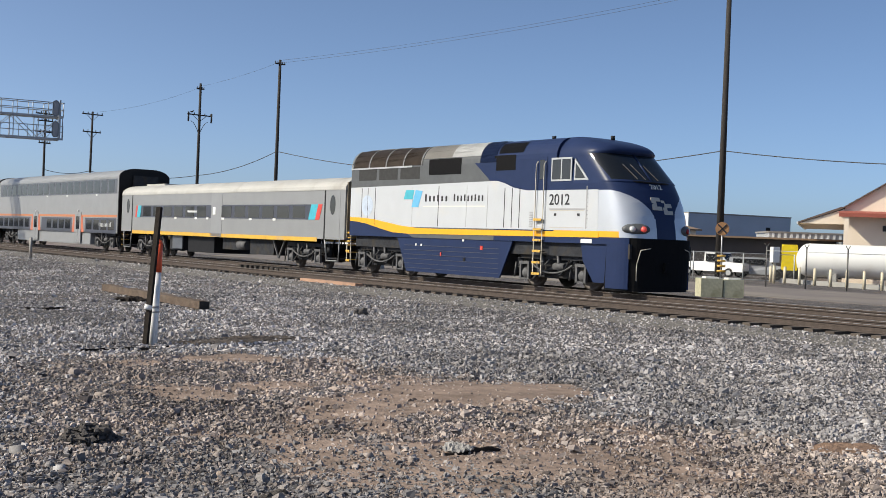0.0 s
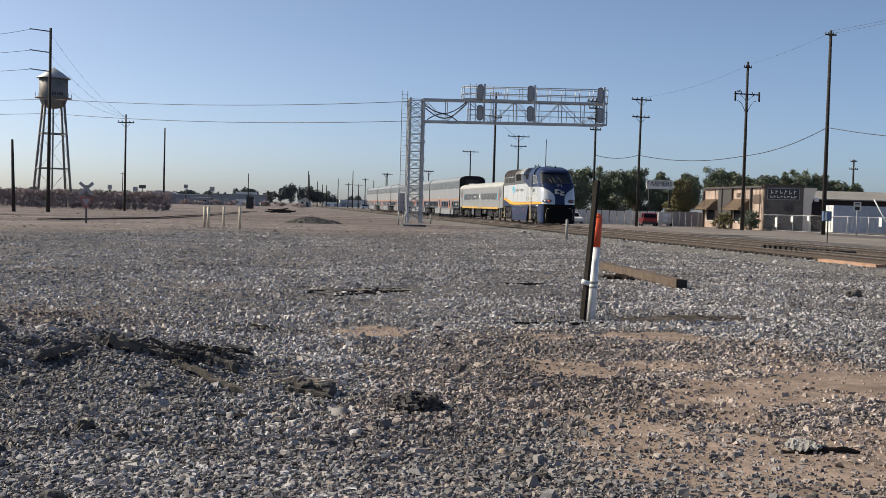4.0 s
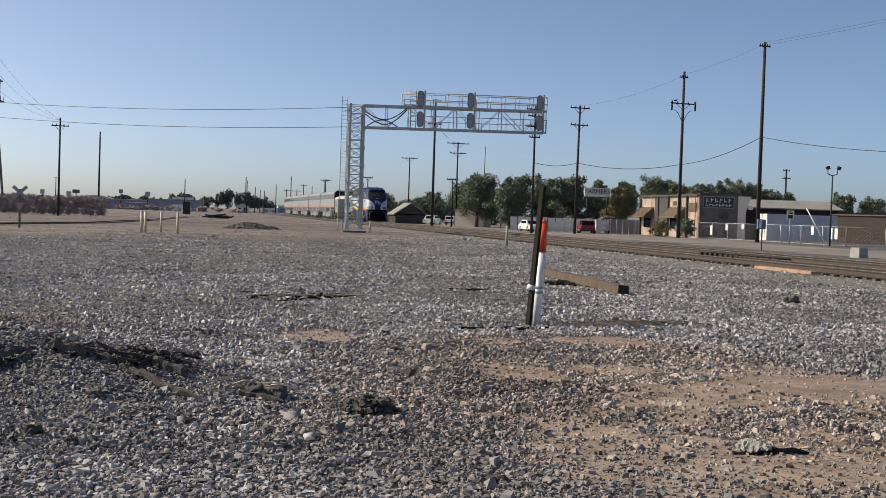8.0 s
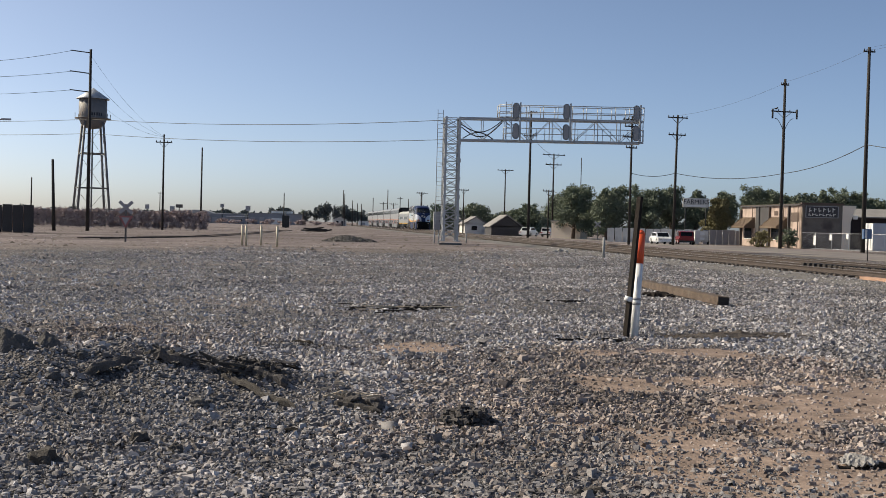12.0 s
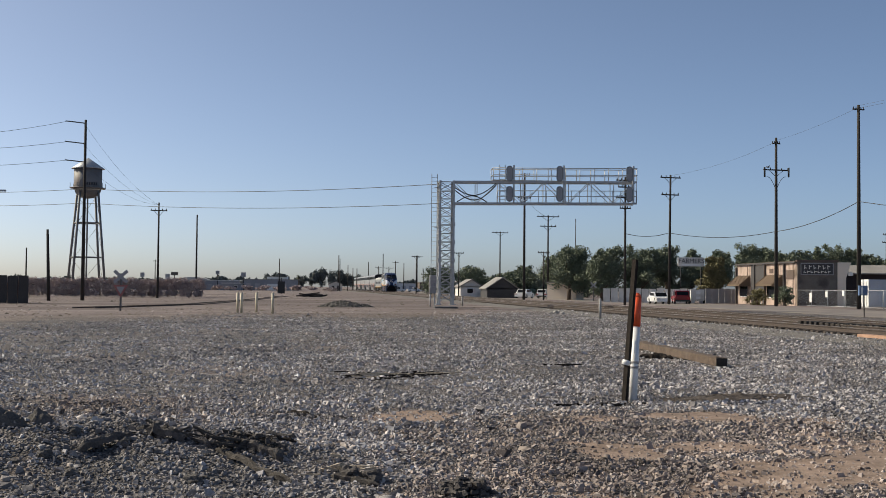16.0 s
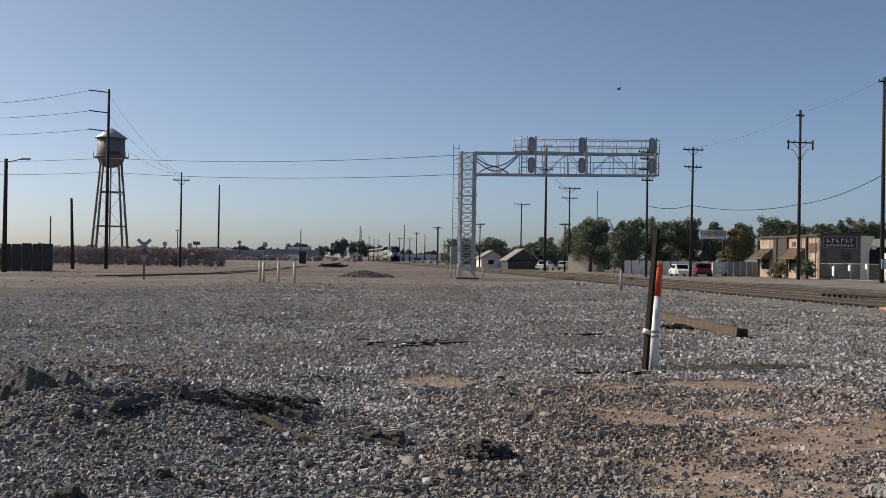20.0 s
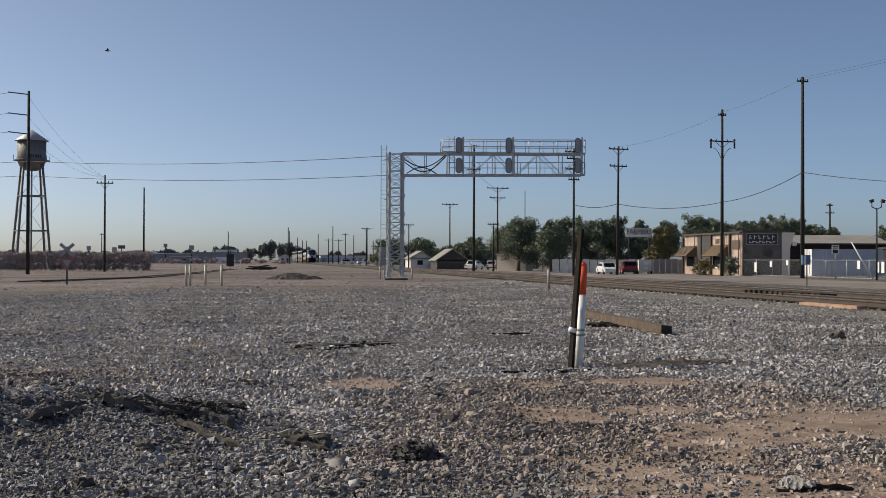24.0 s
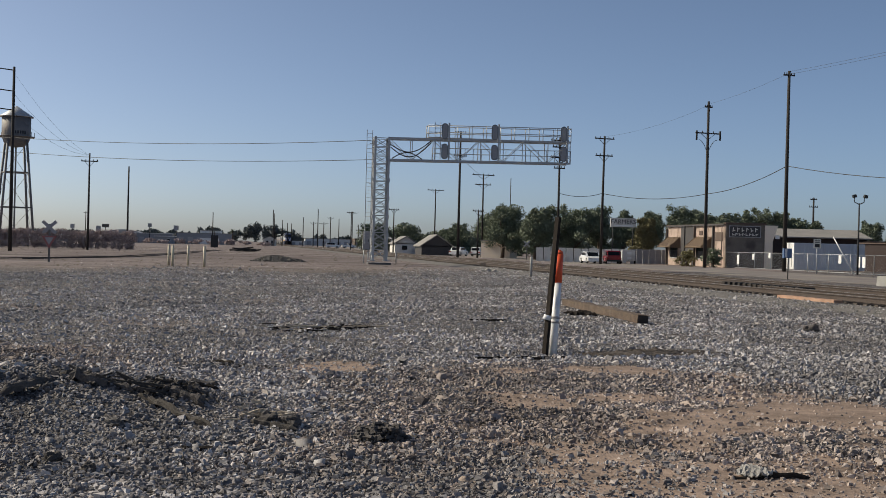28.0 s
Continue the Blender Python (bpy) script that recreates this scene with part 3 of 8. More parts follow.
# ---- poles and wires ----
def utility_pole(x, y, top, arms=(), r=0.17, lean=(0, 0), extras="", base=-0.6, label="tall dark weathered wooden utility pole"):
    t = thing("utility_pole", pose(x, y, base), label, "utility pole")
    H = top - base
    bm = B()
    tube(bm, (0, 0, 0), (lean[0], lean[1], H), r, 12, r * 0.62)
    part("shaft", bm, "pole_wood", t)
    for z, width, ang in arms:
        u = (z - base) / H
        c = Vector((lean[0] * u, lean[1] * u, z - base))
        d = Vector((math.cos(radians(ang)), math.sin(radians(ang)), 0))
        bm = B()
        bar(bm, c - d * width / 2, c + d * width / 2, 0.14, 0.12)
        arm = part("crossarm", bm, "pole_wood", t)
        for s in (-0.46, -0.22, 0.22, 0.46):
            bm = B()
            p = c + d * width * s
            tube(bm, p, p + Vector((0, 0, 0.24)), 0.055, 6, 0.04)
            part("insulator", bm, "signal_black", arm)
        if width > 1.6:
            bm = B()
            bar(bm, c - d * width * 0.3, c - Vector((0, 0, 0.7)), 0.04)
            bar(bm, c + d * width * 0.3, c - Vector((0, 0, 0.7)), 0.04)
            part("brace", bm, "pole_wood", arm)
    if "drops" in extras:
        z = arms[0][0] - base - 1.2
        for s in (-1, 1):
            bm = sweep(B(), [(s * (1.0 - u * 0.9), 0, z - 1.2 * u * u + 0.5) for u in [k / 8 for k in range(9)]], 0.03)
            part("riser_cable", bm, "wire", t)
            bm = B()
            tube(bm, (s * 1.3, -0.15, arms[0][0] - base + 0.25), (s * 1.3, -0.15, arms[0][0] - base - 0.75), 0.1, 8)
            part("fuse_cutout", bm, "signal_black", t)
    return t


def wire(name, pts, r=0.02, sag=0.0, label="thin black overhead cable"):
    path = []
    for a, b in zip(pts[:-1], pts[1:]):
        for i in range(19):
            u = i / 18
            path.append(Vector(a).lerp(Vector(b), u) - Vector((0, 0, sag * 4 * u * (1 - u))))
    return solid(name, sweep(B(), path, r), "wire", None, label, "cable")


utility_pole(49.35, 102.3, 18.9, [(18.5, 1.2, 10)], 0.21)
utility_pole(47.1, 116.3, 17.6, [(14.22, 3.0, 10), (17.0, 0.9, 10)], 0.2, extras="drops")
utility_pole(38.1, 124.3, 14.3, [(14.0, 2.4, 10), (12.1, 2.1, 10)], 0.17, lean=(0.15, 0))
utility_pole(31.2, 117.0, 13.3, [(12.9, 2.0, 10), (12.2, 1.6, 10), (11.1, 2.0, 10), (10.0, 1.2, 10)], 0.15)
utility_pole(26.2, 148.5, 16.6, [(16.4, 1.5, 10), (13.4, 1.8, 10)], 0.19)
utility_pole(59.9, 54.9, 20.5, [], 0.27)
utility_pole(33.9, 218.6, 12.4, [(12.2, 3.2, 10)], 0.16)
utility_pole(34.65, 175.4, 12.9, [(12.7, 3.6, 10), (11.2, 2.6, 10)], 0.16)
utility_pole(44.7, 201.2, 14.0, [], 0.1)

for x, y, top in ((19.7, 240.6, 8.2), (23.2, 195.0, 7.7), (31.4, 162.0, 6.9)):
    utility_pole(x, y, top, [(top - 0.2, 1.7, 10)], 0.13)
utility_pole(87.0, 171.0, 10.7, [(10.4, 1.2, 10), (9.2, 1.6, 10)], 0.2)
utility_pole(-12.0, 337.5, 9.3, [], 0.16)
utility_pole(7.1, 475.0, 14.5, [], 0.26)
utility_pole(20.1, 379.0, 12.5, [], 0.2)
for x, top, arm in ((6.71, 11.7, 0), (17.0, 10.6, 0), (20.7, 9.1, 2.6), (24.4, 9.0, 3.4), (26.8, 11.1, 2.2), (29.85, 10.4, 0), (34.7, 13.2, 4.2), (9.6, 9.4, 0), (11.4, 8.4, 0), (12.85, 8.25, 0), (36.9, 8.5, 0), (-15.0, 11.5, 0), (-58.7, 10.6, 1.5)):
    utility_pole(x, 420.0, top, [(top - 0.5, arm, 5)] if arm else [], 0.2, label="distant dark utility pole by the tracks")

# overhead lines
PEG = (38.1, 124.3, 7.9), (47.1, 116.3, 7.8), (49.35, 102.3, 9.95), (59.9, 54.9, 8.82), (70.0, 12.0, 9.2)
for (a, b), sag in zip(zip(PEG[:-1], PEG[1:]), (0.57, 0.45, 1.8, 1.57)):
    wire("overhead_cable", [a, b], 0.035, sag)
for dz in (0.0, 0.25):
    wire("overhead_cable", [(49.35, 102.3, 18.6 + dz), (60.5, 54.9, 20.2 + dz)], 0.010, 0.5)
wire("overhead_cable", [(47.1, 116.3, 17.3), (49.35, 102.3, 18.7)], 0.009, 0.2)
wire("overhead_cable", [(38.1, 124.3, 14.2), (47.1, 116.3, 17.2)], 0.009, 0.5)
wire("overhead_cable", [(26.2, 148.5, 13.5), (34.65, 175.4, 12.6)], 0.02, 0.4)
wire("overhead_cable", [(31.2, 117.0, 7.4), (38.1, 124.3, 7.9)], 0.03, 0.35)
for z0, z1, sag in ((18.32, 16.8, 2.1), (16.22, 15.1, 1.45), (14.32, 13.2, 1.15)):
    wire("overhead_cable", [(-26.0, 121.5, z0), (-57.6, 108.0, z1)], 0.02, sag)
    wire("overhead_cable", [(-24.2, 121.5, z0 - 0.4), (-20.2, 147.0, 11.6)], 0.01, 0.9)
for za, zc in ((11.4, 9.9), (9.95, 8.35)):
    wire("overhead_cable", [(-24.2, 121.5, za), (9.3, 91.75, zc)], 0.025, 0.45)
    wire("overhead_cable", [(-60.0, 147.0, za + 1.6), (-24.2, 121.5, za)], 0.025, 0.5)
utility_pole(-60.0, 147.0, 18.0, [(12.6, 2.0, 30)], 0.2)


# ---- marker post and loose timber ----
def post_pair():
    t = thing("marker_post", pose(4.66, 16.98, 0), "white plastic marker post with an orange cap", "marker post")
    top = Vector((0.13, 0.25, 1.60))
    at = lambda u: top * u
    bm = B()
    tube(bm, at(-0.05), at(0.68), 0.06, 20)
    part("pipe", bm, "white_pvc", t)
    bm = B()
    tube(bm, at(0.68), at(0.955), 0.066, 20), tube(bm, at(0.955), at(0.985), 0.066, 20, 0.05), tube(bm, at(0.985), at(1.0), 0.05, 20, 0.02)
    part("cap", bm, "orange_cap", t, "faded orange plastic cap")
    for u in (0.29, 0.335):
        bm = B()
        tube(bm, at(u), at(u + 0.022), 0.066, 20)
        part("strap", bm, "fence_grey", t, "grey wrapped strap")
    s = thing("stake", pose(4.53, 16.93, 0), "dark leaning wooden stake tied to the post", "stake")
    bm = B()
    bar(bm, (-0.02, 0, -0.1), (0.17, 0.1, 2.1), 0.085, 0.05)
    part("shaft", bm, "dark_wood", s)
    bm = B()
    tube(bm, (0.0, 0, 0.53), (0.02, 0.0, 0.6), 0.062, 8)
    part("tie_wrap", bm, "white_pvc", s, "white plastic tie")
    t = thing("timber", pose(8.56, 27.75, 0, 0, 0, -2.3), "old weathered railway tie lying on the gravel", "railway tie")
    bm = B()
    box(bm, (0.12, 0.0, 0.12), (0.25, 7.4, 0.18))
    bmesh.ops.subdivide_edges(bm, edges=[e for e in bm.edges if abs(e.verts[0].co.y - e.verts[1].co.y) > 1], cuts=30)
    for v in bm.verts:
        k = noise.noise((v.co.x * 9, v.co.y * 2.2, v.co.z * 9))
        v.co += Vector((0.03 * k, 0, 0.035 * noise.noise((v.co.x * 7 + 5, v.co.y * 3.1, 1.0)) if v.co.z > 0.1 else 0))
    part("beam", bm, "old_timber", t)
    # thin black cap: the shade on the near end, put into its colour
    bm = B()
    box(bm, (0.12, -3.705, 0.115), (0.23, 0.03, 0.165))
    part("end_grain", bm, "tarred_wood", t, "creosoted end grain, painted black for its shade")


post_pair()


# ---- train ----
def loft(bm, sections, close=True):
    """Joins rings of equal count along y: sections of (y, [(x, z), ...])."""
    rings = [[bm.verts.new((x, y, z)) for x, z in ring] for y, ring in sections]
    n = len(rings[0])
    for a, b in zip(rings[:-1], rings[1:]):
        for i in range(n):
            try:
                bm.faces.new((a[i], a[(i + 1) % n], b[(i + 1) % n], b[i]))
            except ValueError:
                pass
    if close:
        bm.faces.new(rings[0]), bm.faces.new(rings[-1][::-1])
    return bm


def bogie(t, y, wheels=(-1.3, 1.3), r=0.46, name="bogie"):
    bg = new(name)
    bg.parent = t
    bg.matrix_basis = pose(0, y, 0)
    bm = B()
    for s in (-1, 1):
        box(bm, (s * 1.05, 0, 0.62), (0.18, 3.5, 0.22))
        for w in wheels:
            box(bm, (s * 1.08, w, 0.5), (0.24, 0.4, 0.42))
            tube(bm, (s * 1.0, w + 0.5, 0.6), (s * 1.0, w + 0.5, 0.95), 0.11, 8), tube(bm, (s * 1.0, w - 0.5, 0.6), (s * 1.0, w - 0.5, 0.95), 0.11, 8)
        tube(bm, (s * 1.2, -0.9, 0.9), (s * 1.2, 0.7, 0.45), 0.05, 6)
    box(bm, (0, 0, 0.75), (2.0, 0.6, 0.3))
    part("side_frame", bm, "truck_black", bg)
    for s in (-1, 1):
        for w in wheels:
            bm = B()
            lathe(bm, [(0.02, s * 1.30), (0.13, s * 1.29), (0.17, s * 1.24), (0.17, s * 1.12)], 14, (0, w, 0.46), "x")
            part("journal_box", bm, "truck_grey", bg)
            for e in (-0.34, 0.34):
                bm = B()
                for q in range(5):
                    tube(bm, (s * 1.2, w + e, 0.62 + q * 0.075), (s * 1.2, w + e, 0.655 + q * 0.075), 0.085, 10)
                part("coil_spring", bm, "truck_black", bg)
            bm = B()
            tube(bm, (s * 1.22, w - 0.75, 0.35), (s * 1.22, w - 0.5, 0.85), 0.035, 6)
            part("brake_hanger", bm, "truck_grey", bg)
            bm = B()
            tube(bm, (s * 1.22, w + 0.6, 0.3), (s * 1.22, w + 0.52, 0.8), 0.03, 6)
            part("brake_hanger", bm, "truck_grey", bg)
        for w in wheels:
            bm = B()
            for e in (-0.2, 0.2):
                box(bm, (s * 1.26, w + e, 0.52), (0.1, 0.09, 0.52))
            box(bm, (s * 1.26, w, 0.8), (0.12, 0.52, 0.1)), box(bm, (s * 1.26, w, 0.27), (0.08, 0.5, 0.05))
            part("pedestal", bm, "truck_grey", bg, "grey axle box guide")
        bm = sweep(B(), [(s * 1.3, -1.0 + 2.0 * q / 12, 0.5 + 0.28 * abs(q / 6 - 1) ** 2) for q in range(13)], 0.035, 6)
        part("brake_rigging", bm, "truck_grey", bg)
        bm = sweep(B(), [(s * 1.31, -0.85 + 0.5 * q / 8, 0.95 - 0.5 * math.sin(math.pi * q / 16)) for q in range(9)], 0.022, 6)
        part("air_hose", bm, "truck_black", bg)
        for y0 in (-0.35, 0.42):
            bm = B()
            tube(bm, (s * 1.28, y0, 0.55), (s * 1.3, y0 + 0.06, 1.08), 0.05, 8)
            part("damper", bm, "truck_grey", bg)
        bm = B()
        tube(bm, (s * 1.25, -0.62, 0.72), (s * 1.25, -0.1, 0.72), 0.12, 12)
        part("brake_cylinder", bm, "truck_grey", bg)
        bm = B()
        box(bm, (s * 0.95, 0, 0.72), (0.12, 3.5, 0.75))
        part("motor_casing", bm, "truck_black", bg)
        bm = B()
        box(bm, (s * 1.12, 0, 1.02), (0.2, 3.3, 0.16))
        part("equaliser", bm, "truck_black", bg)
        bm = B()
        tube(bm, (s * 1.27, 0.15, 0.95), (s * 1.27, 0.95, 0.28), 0.025, 6)
        part("sand_pipe", bm, "truck_grey", bg)
    for w in wheels:
        bm = B()
        for s in (-1, 1):
            lathe(bm, [(r + 0.03, s * 0.68), (r + 0.03, s * 0.70), (r, s * 0.705), (r, s * 0.80), (r * 0.86, s * 0.81), (r * 0.8, s * 0.77), (r * 0.3, s * 0.77), (r * 0.25, s * 0.86)], 20, (0, w, r), "x")
        tube(bm, (-0.75, w, r), (0.75, w, r), 0.09, 8)
        part("wheelset", bm, "steel_wheel", bg)
    return bg


TRAIN = []


def nose_front(z):
    """How far back the nose lies at a height: upright below, raked above."""
    return float(np.interp(z, (1.5, 2.0, 2.4, 2.8, 3.2, 3.45, 4.42), (1.65, 1.71, 1.80, 1.96, 2.2, 2.38, 3.3)))



def side_panel(name, pts, mat_, parent, s=-1, x=1.5, thick=0.012, label=""):
    """A thin painted panel on the side wall; pts are (along, height)."""
    bm = B()
    prism(bm, pts, s * (x - 0.004), s * (x + thick), "x")
    return part(name, bm, mat_, parent, label)


def rect(a, b, c, d):
    return [(a, c), (b, c), (b, d), (a, d)]


def lettering(text, size, mat_, parent, at, name="lettering"):
    cu = bpy.data.curves.new(name, "FONT")
    cu.body, cu.size, cu.extrude, cu.align_x = text, size, 0.004, "CENTER"
    tmp = bpy.data.objects.new(name, cu)
    me = bpy.data.meshes.new_from_object(tmp)
    bpy.data.objects.remove(tmp)
    me.materials.append(M[mat_])
    ob = new(name, me)
    ob.parent = parent
    ob.matrix_basis = at
    return ob


NEAR_SIDE = Matrix(((0, 0, -1, 0), (-1, 0, 0, 0), (0, 1, 0, 0), (0, 0, 0, 1)))
FAR_SIDE = Matrix(((0, 0, 1, 0), (1, 0, 0, 0), (0, 1, 0, 0), (0, 0, 0, 1)))


def strokes(parent, a, b, z, h, mat_, s=-1, n=7, x=1.516, name="word_bar"):
    """Letter-sized plain bars in place of a word."""
    for i in range(n):
        u0 = a + (b - a) * (i + 0.12) / n
        u1 = a + (b - a) * (i + 0.5) / n
        hh = h * (1.35 if i == 0 else (1.0 if i % 3 else 1.2))
        side_panel(name, rect(u0, u1, z, z + hh), mat_, parent, s, x, 0.006)


def arc_section(w, z0, zs, zt, flat, steps=7):
    """Body section: half-width w, from z0 up to the shoulder zs, rounded over to zt at flat from the middle."""
    right = [(w, z0), (w, zs)]
    for i in range(1, steps + 1):
        a = math.pi / 2 * i / steps
        right.append((flat + (w - flat) * math.cos(a), zs + (zt - zs) * math.sin(a)))
    left = [(-x, z) for x, z in right[::-1]]
    return right + left


def roof_strip(name, u0, u1, w, zs, zt, flat, mat_, parent, lift=0.012, a0=0.0, a1=math.pi / 2, s=-1, steps=8, label=""):
    """A curved panel that follows the roof shoulder."""
    bm = B()
    rows = []
    for i in range(steps + 1):
        a = a0 + (a1 - a0) * i / steps
        x = flat + (w - flat) * math.cos(a) + lift * math.cos(a)
        z = zs + (zt - zs) * math.sin(a) + lift * math.sin(a)
        rows.append([bm.verts.new((s * x, u0, z)), bm.verts.new((s * x, u1, z))])
    for a, b in zip(rows[:-1], rows[1:]):
        bm.faces.new((a[0], a[1], b[1], b[0])).smooth = True
    geom = bmesh.ops.solidify(bm, geom=bm.faces[:], thickness=0.01)
    return part(name, bm, mat_, parent, label)


M["step_yellow"] = material("step_yellow", (0.62, 0.36, 0.06), 0.6, 0, 0.35, 12, 60, dirt=(0.2, 0.16, 0.1), dirt_at=0.52)
M["rail_grey"] = material("rail_grey", (0.50, 0.46, 0.39), 0.5, 0.2, 0.1)


def step_ladder(parent, u, w=0.4, zs=(0.45, 0.82, 1.19, 1.55, 1.9, 2.22), top=4.15, s=-1, x=1.58, low=0.4):
    lad = new("boarding_ladder")
    lad.parent = parent
    for e in (-w / 2, w / 2):
        bm = B()
        sweep(bm, [(s * x, u + e, low), (s * x, u + e, top - 0.1), (s * (x - 0.08), u + e, top)], 0.02, 8)
        part("handrail", bm, "rail_grey", lad, "slim pale grab rail")
    for z in zs:
        bm = B()
        box(bm, (s * (x - 0.05), u, z), (0.2, w, 0.03))
        tread = part("step", bm, "truck_black", lad)
        bm = B()
        box(bm, (s * (x + 0.055), u, z + 0.01), (0.012, w, 0.075))
        part("step_edge", bm, "step_yellow", tread, "worn yellow step edge")
    return lad


def locomotive():
    t = thing("locomotive", pose(0, 0, 0), "blue, white and silver diesel passenger locomotive with yellow stripe", "locomotive")
    c = 8.93
    U = lambda u: u - c
    W = 1.5
    # rear hood
    sec = arc_section(W, 1.5, 4.2, 4.97, 0.85)
    bm = B()
    loft(bm, [(U(8.3), sec), (U(17.78), sec)])
    part("hood", bm, "loco_grey", t, "dark grey engine hood")
    sec2 = arc_section(W, 1.5, 4.25, 4.95, 0.85)
    bm = B()
    loft(bm, [(U(5.2), sec2), (U(8.3), sec2)])
    part("cab_rear", bm, "loco_blue", t, "dark blue cab wall")
    # nose: rings by height
    zs = [1.5 + 0.0155 * i for i in range(182)]
    zs = [z for z in zs if z <= 4.3] + [4.36, 4.42, 4.48, 4.54, 4.60, 4.66, 4.72, 4.78, 4.84, 4.89, 4.93, 4.95]
    nt = 150
    grid = []
    for z in zs:
        front = nose_front(z)
        if z < 3.45:
            back = 3.0 + 0.4 * ((z - 1.5) / 1.95) ** 2
        elif z < 4.42:
            back = 3.4 + 1.12 * (z - 3.45) / 0.97
        else:
            k = (z - 4.42) / 0.53
            front, back = 3.16 + 1.45 * k ** 2.4, 4.52 + 0.62 * k
        hw = W if z < 3.4 else W - 0.10 * (z - 3.4)
        if z > 4.25:
            k = min(1.0, (z - 4.25) / 0.71)
            hw = (W - 0.085) * math.sqrt(max(0.0, 1 - k * k * 0.62))
        row = [(-hw, 5.2)]
        p = 0.62 if z < 3.45 else 0.55
        for i in range(nt + 1):
            a = math.pi * i / nt
            cx, sx = math.cos(a), math.sin(a)
            row.append((-hw * math.copysign(abs(cx) ** p, cx), back - (back - front) * abs(sx) ** p))
        row.append((hw, 5.2))
        grid.append([(x, U(u), z) for x, u in row])
    groups = {}
    for j in range(len(zs) - 1):
        zc = (zs[j] + zs[j + 1]) / 2
        for i in range(len(grid[0]) - 1):
            q = [grid[j][i], grid[j][i + 1], grid[j + 1][i + 1], grid[j + 1][i]]
            x = abs(sum(v[0] for v in q) / 4)
            u = sum(v[1] for v in q) / 4 + c
            side = i == 0 or i == len(grid[0]) - 2
            edge = 0.42 + 1.10 * max(0.0, (zc - 2.15) / 1.05) ** 2.4
            if zc < 1.72:
                key = "loco_blue" if side or u > 2.6 else "void_black"
            elif zc < 1.9 and (side or u > 2.3):
                key = "loco_yellow"
            elif 1.72 < zc < 3.18 and (x > edge or side):
                key = "loco_silver"
            elif 3.52 < zc < 4.36 and not side and x < 1.38 and u < 4.3:
                key = "glass_dark"
            else:
                key = "loco_blue"
            groups.setdefault(key, []).append(q)
    names = {"void_black": ("nose_skirt", "black lower nose skirt"), "loco_blue": ("nose_mask", "dark blue nose and cab shell"), "loco_yellow": ("nose_stripe", "yellow band round the nose"), "loco_silver": ("nose_shell", "silver-white rounded nose"), "glass_dark": ("windshield", "dark raked windshield")}
    for key, quads in groups.items():
        bm = B()
        cache = {}
        for q in quads:
            vs = []
            for v in q:
                k = tuple(round(w, 4) for w in v)
                if k not in cache:
                    cache[k] = bm.verts.new(v)
                vs.append(cache[k])
            vs = list(dict.fromkeys(vs))
            if len(vs) > 2:
                try:
                    bm.faces.new(vs).smooth = True
                except ValueError:
                    pass
        part(names[key][0], bm, key, t, names[key][1])
    bm = B()
    prism(bm, [(x, u) for x, u, z in [(v[0], v[1], 0) for v in grid[-1]]], 4.90, 4.951, "z")
    part("cab_roof", bm, "loco_blue", t)
    # visor over the windshield and the centre post
    bm = B()
    tube(bm, (0, U(nose_front(3.5)), 3.5), (0, U(nose_front(4.36)), 4.36), 0.035, 6)
    part("windshield_post", bm, "loco_blue", t)
    half_sill = [(-1.36 + 2.72 * k / 16, U(nose_front(3.44) - 0.03 + 0.62 * abs(2 * k / 16 - 1) ** 3.2), 3.46) for k in range(17)]
    part("windshield_sill", sweep(B(), half_sill, 0.035, 6), "black_paint", t, "black sill under the windshield")
    for x0 in (-0.55, -0.2, 0.35):
        bm = B()
        tube(bm, (x0, U(nose_front(3.55) - 0.01), 3.55), (x0 - 0.25, U(nose_front(4.02) - 0.01), 4.02), 0.016, 5)
        part("wiper", bm, "post_steel", t)
    # paint on the sides
    for s in (-1, 1):
        white = [(U(17.78), 1.95), (U(17.78), 3.45), (U(8.2), 3.55), (U(7.8), 3.46), (U(7.3), 3.30), (U(6.6), 3.2), (U(3.7), 3.19), (U(3.2), 3.19), (U(3.15), 1.9), (U(14.6), 1.9)]
        side_panel("white_panel", white, "loco_white", t, s, 1.5, 0.006, "white painted side with panel seams")
        swoosh = [(U(17.78), 2.10), (U(17.78), 2.25), (U(17.0), 2.24), (U(16.0), 2.18), (U(15.0), 2.06), (U(14.0), 1.94), (U(13.0), 1.87), (U(11.5), 1.85), (U(3.1), 1.87), (U(3.1), 1.70), (U(13.6), 1.64), (U(14.6), 1.68), (U(15.4), 1.80), (U(16.4), 1.98), (U(17.2), 2.07)]
        side_panel("yellow_stripe", swoosh, "loco_yellow", t, s, 1.506, 0.006, "yellow stripe with a rising tail")
        side_panel("blue_tail", [(U(17.78), 1.5), (U(17.78), 2.105), (U(17.2), 2.075), (U(16.4), 1.985), (U(15.4), 1.805), (U(14.6), 1.685), (U(13.6), 1.645), (U(13.2), 1.5)], "loco_blue", t, s, 1.503, 0.006)
        for u in (16.9, 16.45, 15.9, 11.6, 7.75, 7.35, 6.95, 13.3, 9.9, 8.7):
            deep = u in (16.9, 16.45, 15.9, 11.6, 7.75, 7.35, 6.95)
            side_panel("seam", rect(U(u), U(u + (0.03 if deep else 0.012)), 1.95, 3.42 if u > 8 else 3.3), "black_paint" if deep else "fence_grey", t, s, 1.508, 0.004)
        # radiator openings and dark intake windows
        side_panel("intake_window", rect(U(12.3), U(10.3), 3.84, 4.42), "void_black", t, s, 1.5, 0.004, "black intake opening")
